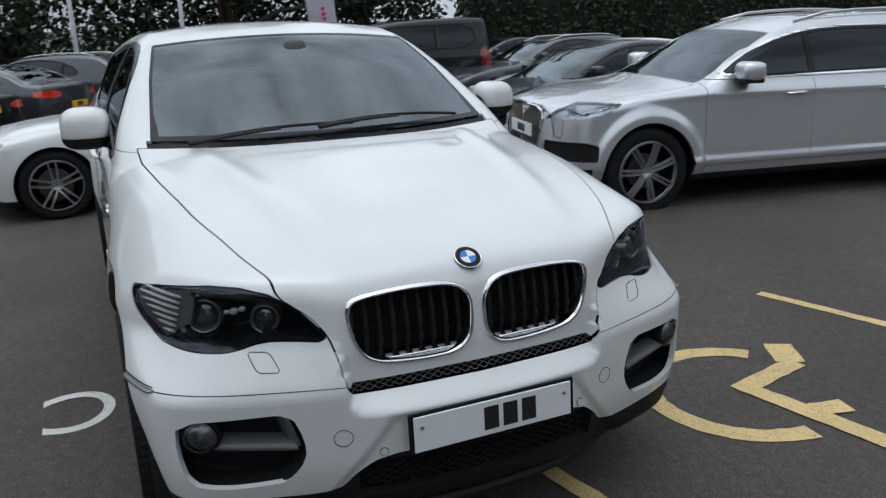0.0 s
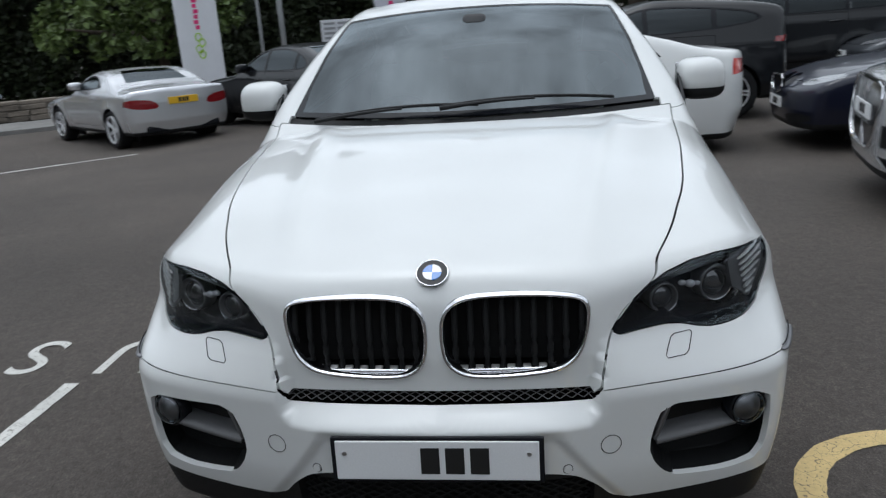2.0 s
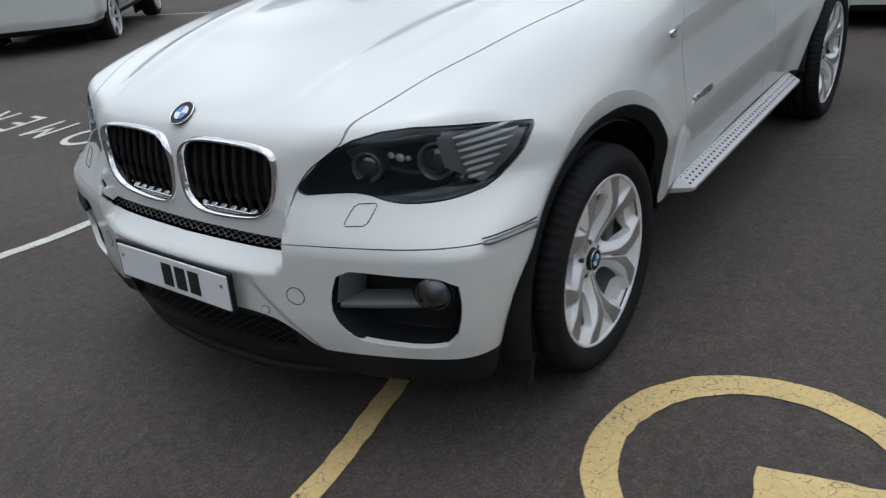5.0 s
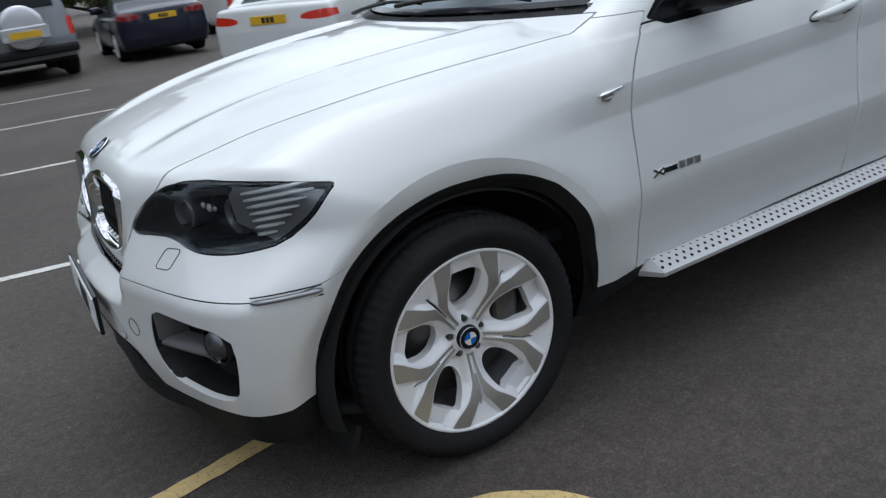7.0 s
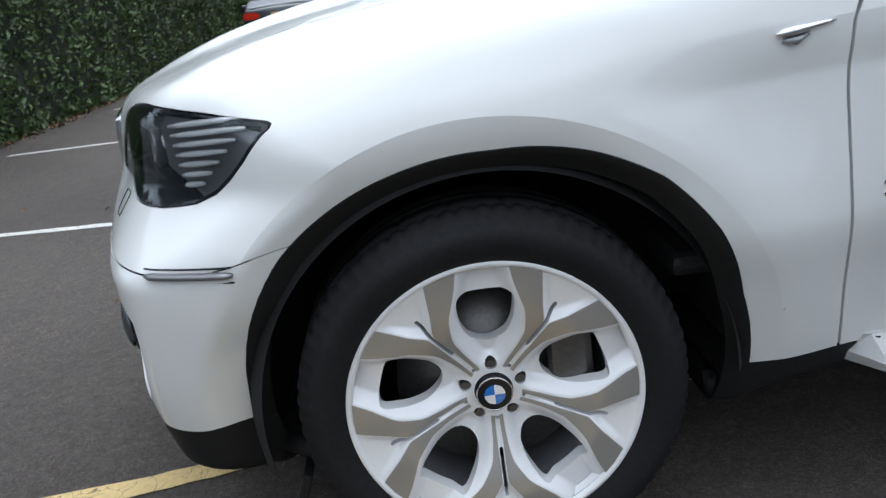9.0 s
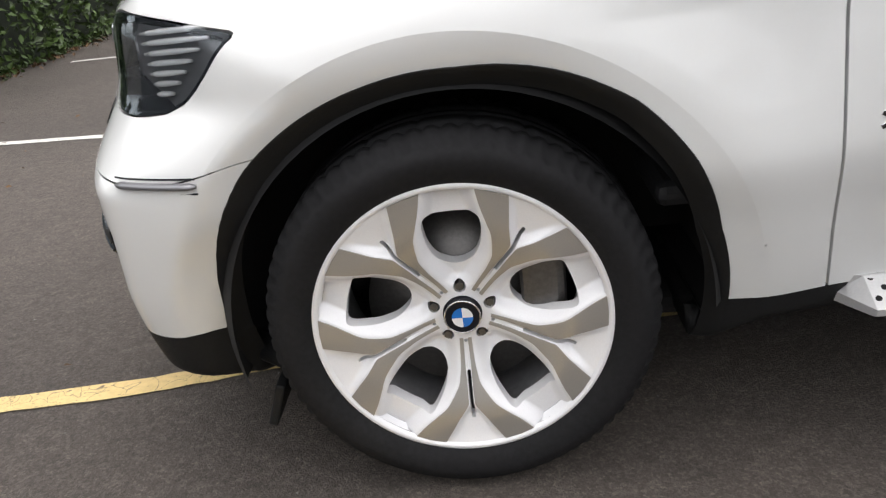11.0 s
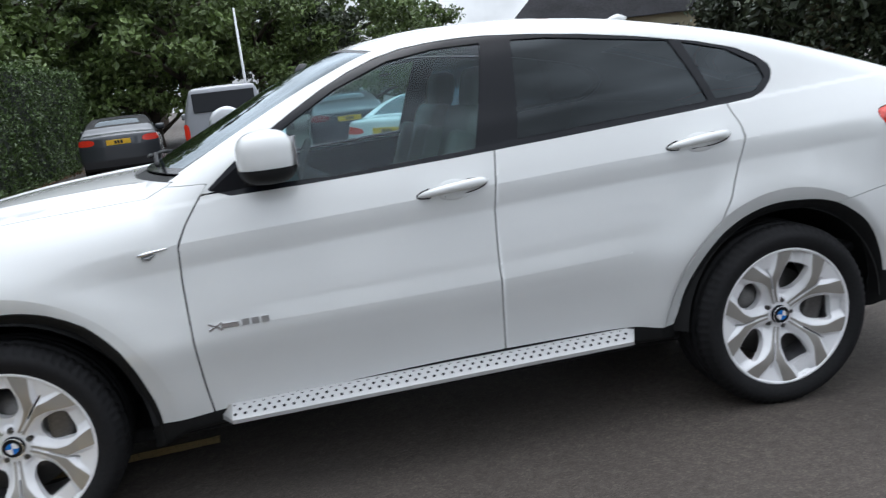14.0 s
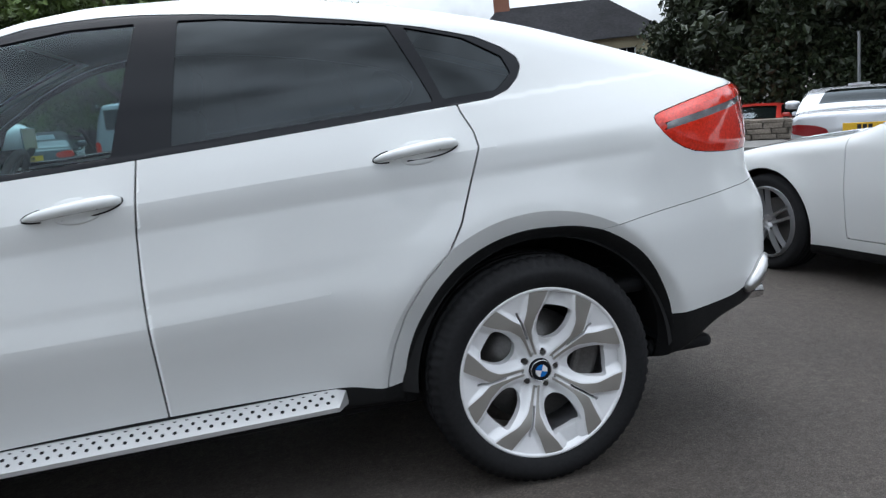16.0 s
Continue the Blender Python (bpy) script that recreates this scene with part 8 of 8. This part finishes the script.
def feather_flag(x, y, lean):
    ob = thing("feather_flag", "white feather flag with magenta print", "flag", Matrix.Translation((x, y, float(slope(x, y)))), "feather flags")
    bm = bmesh.new()
    pts = [(0, 0.85 * lean * f, 4.2 * f) for f in np.linspace(0, 1, 12)]
    tube(bm, pts, 0.022, 8)
    part("pole", bm, GALV, ob)
    bm = bmesh.new()
    a = [bm.verts.new((0.0, p[1], p[2])) for p in pts[3:]]
    b = [bm.verts.new((0.04 * math.sin(k * 0.9), p[1] - 0.78 + 0.35 * max(0, k - 6) / 3, p[2])) for k, p in enumerate(pts[3:])]
    for k in range(len(a) - 1):
        bm.faces.new((a[k], a[k + 1], b[k + 1], b[k]))
    r = bmesh.ops.solidify(bm, geom=bm.faces[:], thickness=0.006)
    part("cloth", bm, CLOTH, ob, "white flag cloth")
    for k in range(6):
        bm = bmesh.new()
        box(bm, (0.012, 0.10, 0.09), pose(-0.05, -0.42 + 0.85 * lean * (1.65 + 0.13 * k) / 4.2, 1.65 + 0.13 * k), 0.002)
        part("magenta_bar", bm, PINK, ob)


feather_flag(17.2, 3.2, 1.0)
feather_flag(18.6, -5.0, 0.6)


def pole(x, y, h, r, label, mat=GALV, base=None):
    bm = bmesh.new()
    z = float(slope(x, y)) if base is None else base
    tube(bm, [(x, y, z), (x, y, z + h * 0.3), (x, y, z + h)], [r, r * 0.9, r * 0.6], 10)
    tagged(part("pole", bm, mat, None, "", True), label, "pole", "poles")


pole(18.3, 6.95, 7, 0.05, "grey steel pole behind the saloon")
pole(18.6, 6.45, 8, 0.085, "thick grey lamp post behind the saloon")
pole(16.0, -1.2, 7, 0.05, "slim pale pole among the parked cars", PANEL)
pole(17.5, 1.0, 7, 0.06, "slim pale pole beside the flags", PANEL)
pole(0.35, 21.5, 4.2, 0.05, "white flag pole beyond the off-road car", PANEL)
board = thing("notice_board", "white notice board with dark text bars", "sign", Matrix.Translation((21.6, 5.7, float(slope(21.6, 5.7)))) @ Matrix.Rotation(radians(12), 4, "Z"))
bm = bmesh.new()
box(bm, (0.03, 0.95, 0.68), pose(0, 0, 2.15), 0.006)
part("panel", bm, PANEL, board)
for k in range(8):
    bm = bmesh.new()
    box(bm, (0.004, 0.34, 0.07), pose(-0.018, -0.21 + 0.42 * (k % 2), 2.38 - 0.14 * (k // 2)))
    part("text_bar", bm, GALV, board)
for yy in (-0.35, 0.35):
    bm = bmesh.new()
    tube(bm, [(0.03, yy, 0), (0.03, yy, 2.4)], 0.03, 8)
    part("post", bm, GALV, board)
post = thing("road_sign", "small white and red road sign on a pole", "sign", Matrix.Translation((18.9, 15.7, float(slope(18.9, 15.7)))) @ Matrix.Rotation(radians(47), 4, "Z"))
bm = bmesh.new()
tube(bm, [(0, 0, 0), (0, 0, 3.2)], 0.045, 10)
part("pole", bm, GALV, post)
bm = bmesh.new()
box(bm, (0.04, 0.55, 0.60), pose(-0.06, 0, 1.5), 0.01)
part("panel", bm, PANEL, post)
bm = bmesh.new()
box(bm, (0.01, 0.36, 0.10), pose(-0.085, 0, 1.67))
part("red_band", bm, PINK, post)
bm = bmesh.new()
box(bm, (0.01, 0.36, 0.04), pose(-0.085, 0, 1.43))
part("text_bar", bm, INK, post)

# ---- the house beyond ----
RENDER_WALL = material("cream_render", (0.50, 0.44, 0.30), 0.9, grain=0.06, scale=30, stain=0.12, stain_scale=0.8, bump=0.2, bump_scale=60)
SLATE = material("roof_slate", (0.075, 0.075, 0.082), 0.85, spec=0.15, grain=0.2, scale=6, stain=0.2, stain_scale=0.6, rand=0.2, island=True)
BRICK = material("chimney_brick", (0.26, 0.12, 0.08), 0.9, grain=0.2, scale=20)
house = thing("house", "cream rendered house with grey slate roof", "house", Matrix.Translation((19.9, 38.6, -2.0)) @ Matrix.Rotation(radians(-14), 4, "Z"))
bm = bmesh.new()
# front wall with window openings, as bands and piers
openings = [(-2.9, 1.0), (0.3, 1.0), (3.4, 1.0)]
for z0, z1, cut in ((0, 0.9, False), (0.9, 2.3, True), (2.3, 3.7, False), (3.7, 5.0, True), (5.0, 5.6, False)):
    edges = [-5.4] + [e for c_, w_ in openings for e in (c_ - w_ / 2, c_ + w_ / 2)] + [5.4] if cut else [-5.4, 5.4]
    for a, b in zip(edges[::2], edges[1::2]):
        box(bm, (b - a, 0.3, z1 - z0), pose((a + b) / 2, 0, (z0 + z1) / 2))
box(bm, (0.3, 8, 5.6), pose(-5.25, 4.15, 2.8))
box(bm, (0.3, 8, 5.6), pose(5.25, 4.15, 2.8))
box(bm, (10.8, 0.3, 5.6), pose(0, 8.3, 2.8))
part("wall", bm, RENDER_WALL, house)
for z in (1.6, 4.35):
    for c_, w_ in openings:
        bm = bmesh.new()
        box(bm, (1.0, 0.02, 1.4), pose(c_, 0.06, z))
        wd = part("window", bm, GLOSS_BLACK, house, "dark sash window")
        bm = bmesh.new()
        for dx, dz, sx, sz in ((-0.46, 0, 0.07, 1.4), (0.46, 0, 0.07, 1.4), (0, 0.66, 1.0, 0.07), (0, -0.66, 1.0, 0.07), (0, 0, 1.0, 0.06), (0, 0, 0.04, 1.4)):
            box(bm, (sx, 0.06, sz), pose(c_ + dx, 0.03, z + dz))
        part("window_frame", bm, PANEL, wd, "white window frame")
        bm = bmesh.new()
        box(bm, (1.2, 0.22, 0.08), pose(c_, -0.16, z - 0.74), 0.01)
        part("window_sill", bm, KERB, wd)
bm = bmesh.new()
for sx in (-1, 1):
    vs = [bm.verts.new(q) for q in ((sx * 5.8, -0.6, 5.55), (sx * 5.8, 8.8, 5.55), (sx * 3.24, 4.1, 8.15))]
    bm.faces.new(vs)
vs = [bm.verts.new(q) for q in ((-5.75, -0.58, 5.53), (5.75, -0.58, 5.53), (3.2, 4.1, 8.12), (-3.2, 4.1, 8.12))]
bm.faces.new(vs)
rf = part("roof", bm, SLATE, house, "grey slate hipped roof")
for k in range(14):
    f0, f1 = k / 14, (k + 1) / 14
    for sg in (-1, 1):
        y0, y1 = 4.1 + sg * 4.7 * (1 - f0), 4.1 + sg * 4.7 * (1 - f1)
        x0, x1 = 5.8 - 2.56 * f0, 5.8 - 2.56 * f1
        bm = bmesh.new()
        bm.faces.new([bm.verts.new(q) for q in ((-x0, y0, 5.58 + 2.6 * f0), (x0, y0, 5.58 + 2.6 * f0), (x1, y1, 5.56 + 2.6 * f1), (-x1, y1, 5.56 + 2.6 * f1))])
        bmesh.ops.solidify(bm, geom=bm.faces[:], thickness=0.02)
        part("slate_course", bm, SLATE, rf)
bm = bmesh.new()
box(bm, (0.9, 0.7, 1.6), pose(-3.0, 4.1, 8.6), 0.02)
box(bm, (1.05, 0.85, 0.15), pose(-3.0, 4.1, 9.35), 0.02)
part("chimney", bm, BRICK, rf, "brick chimney")
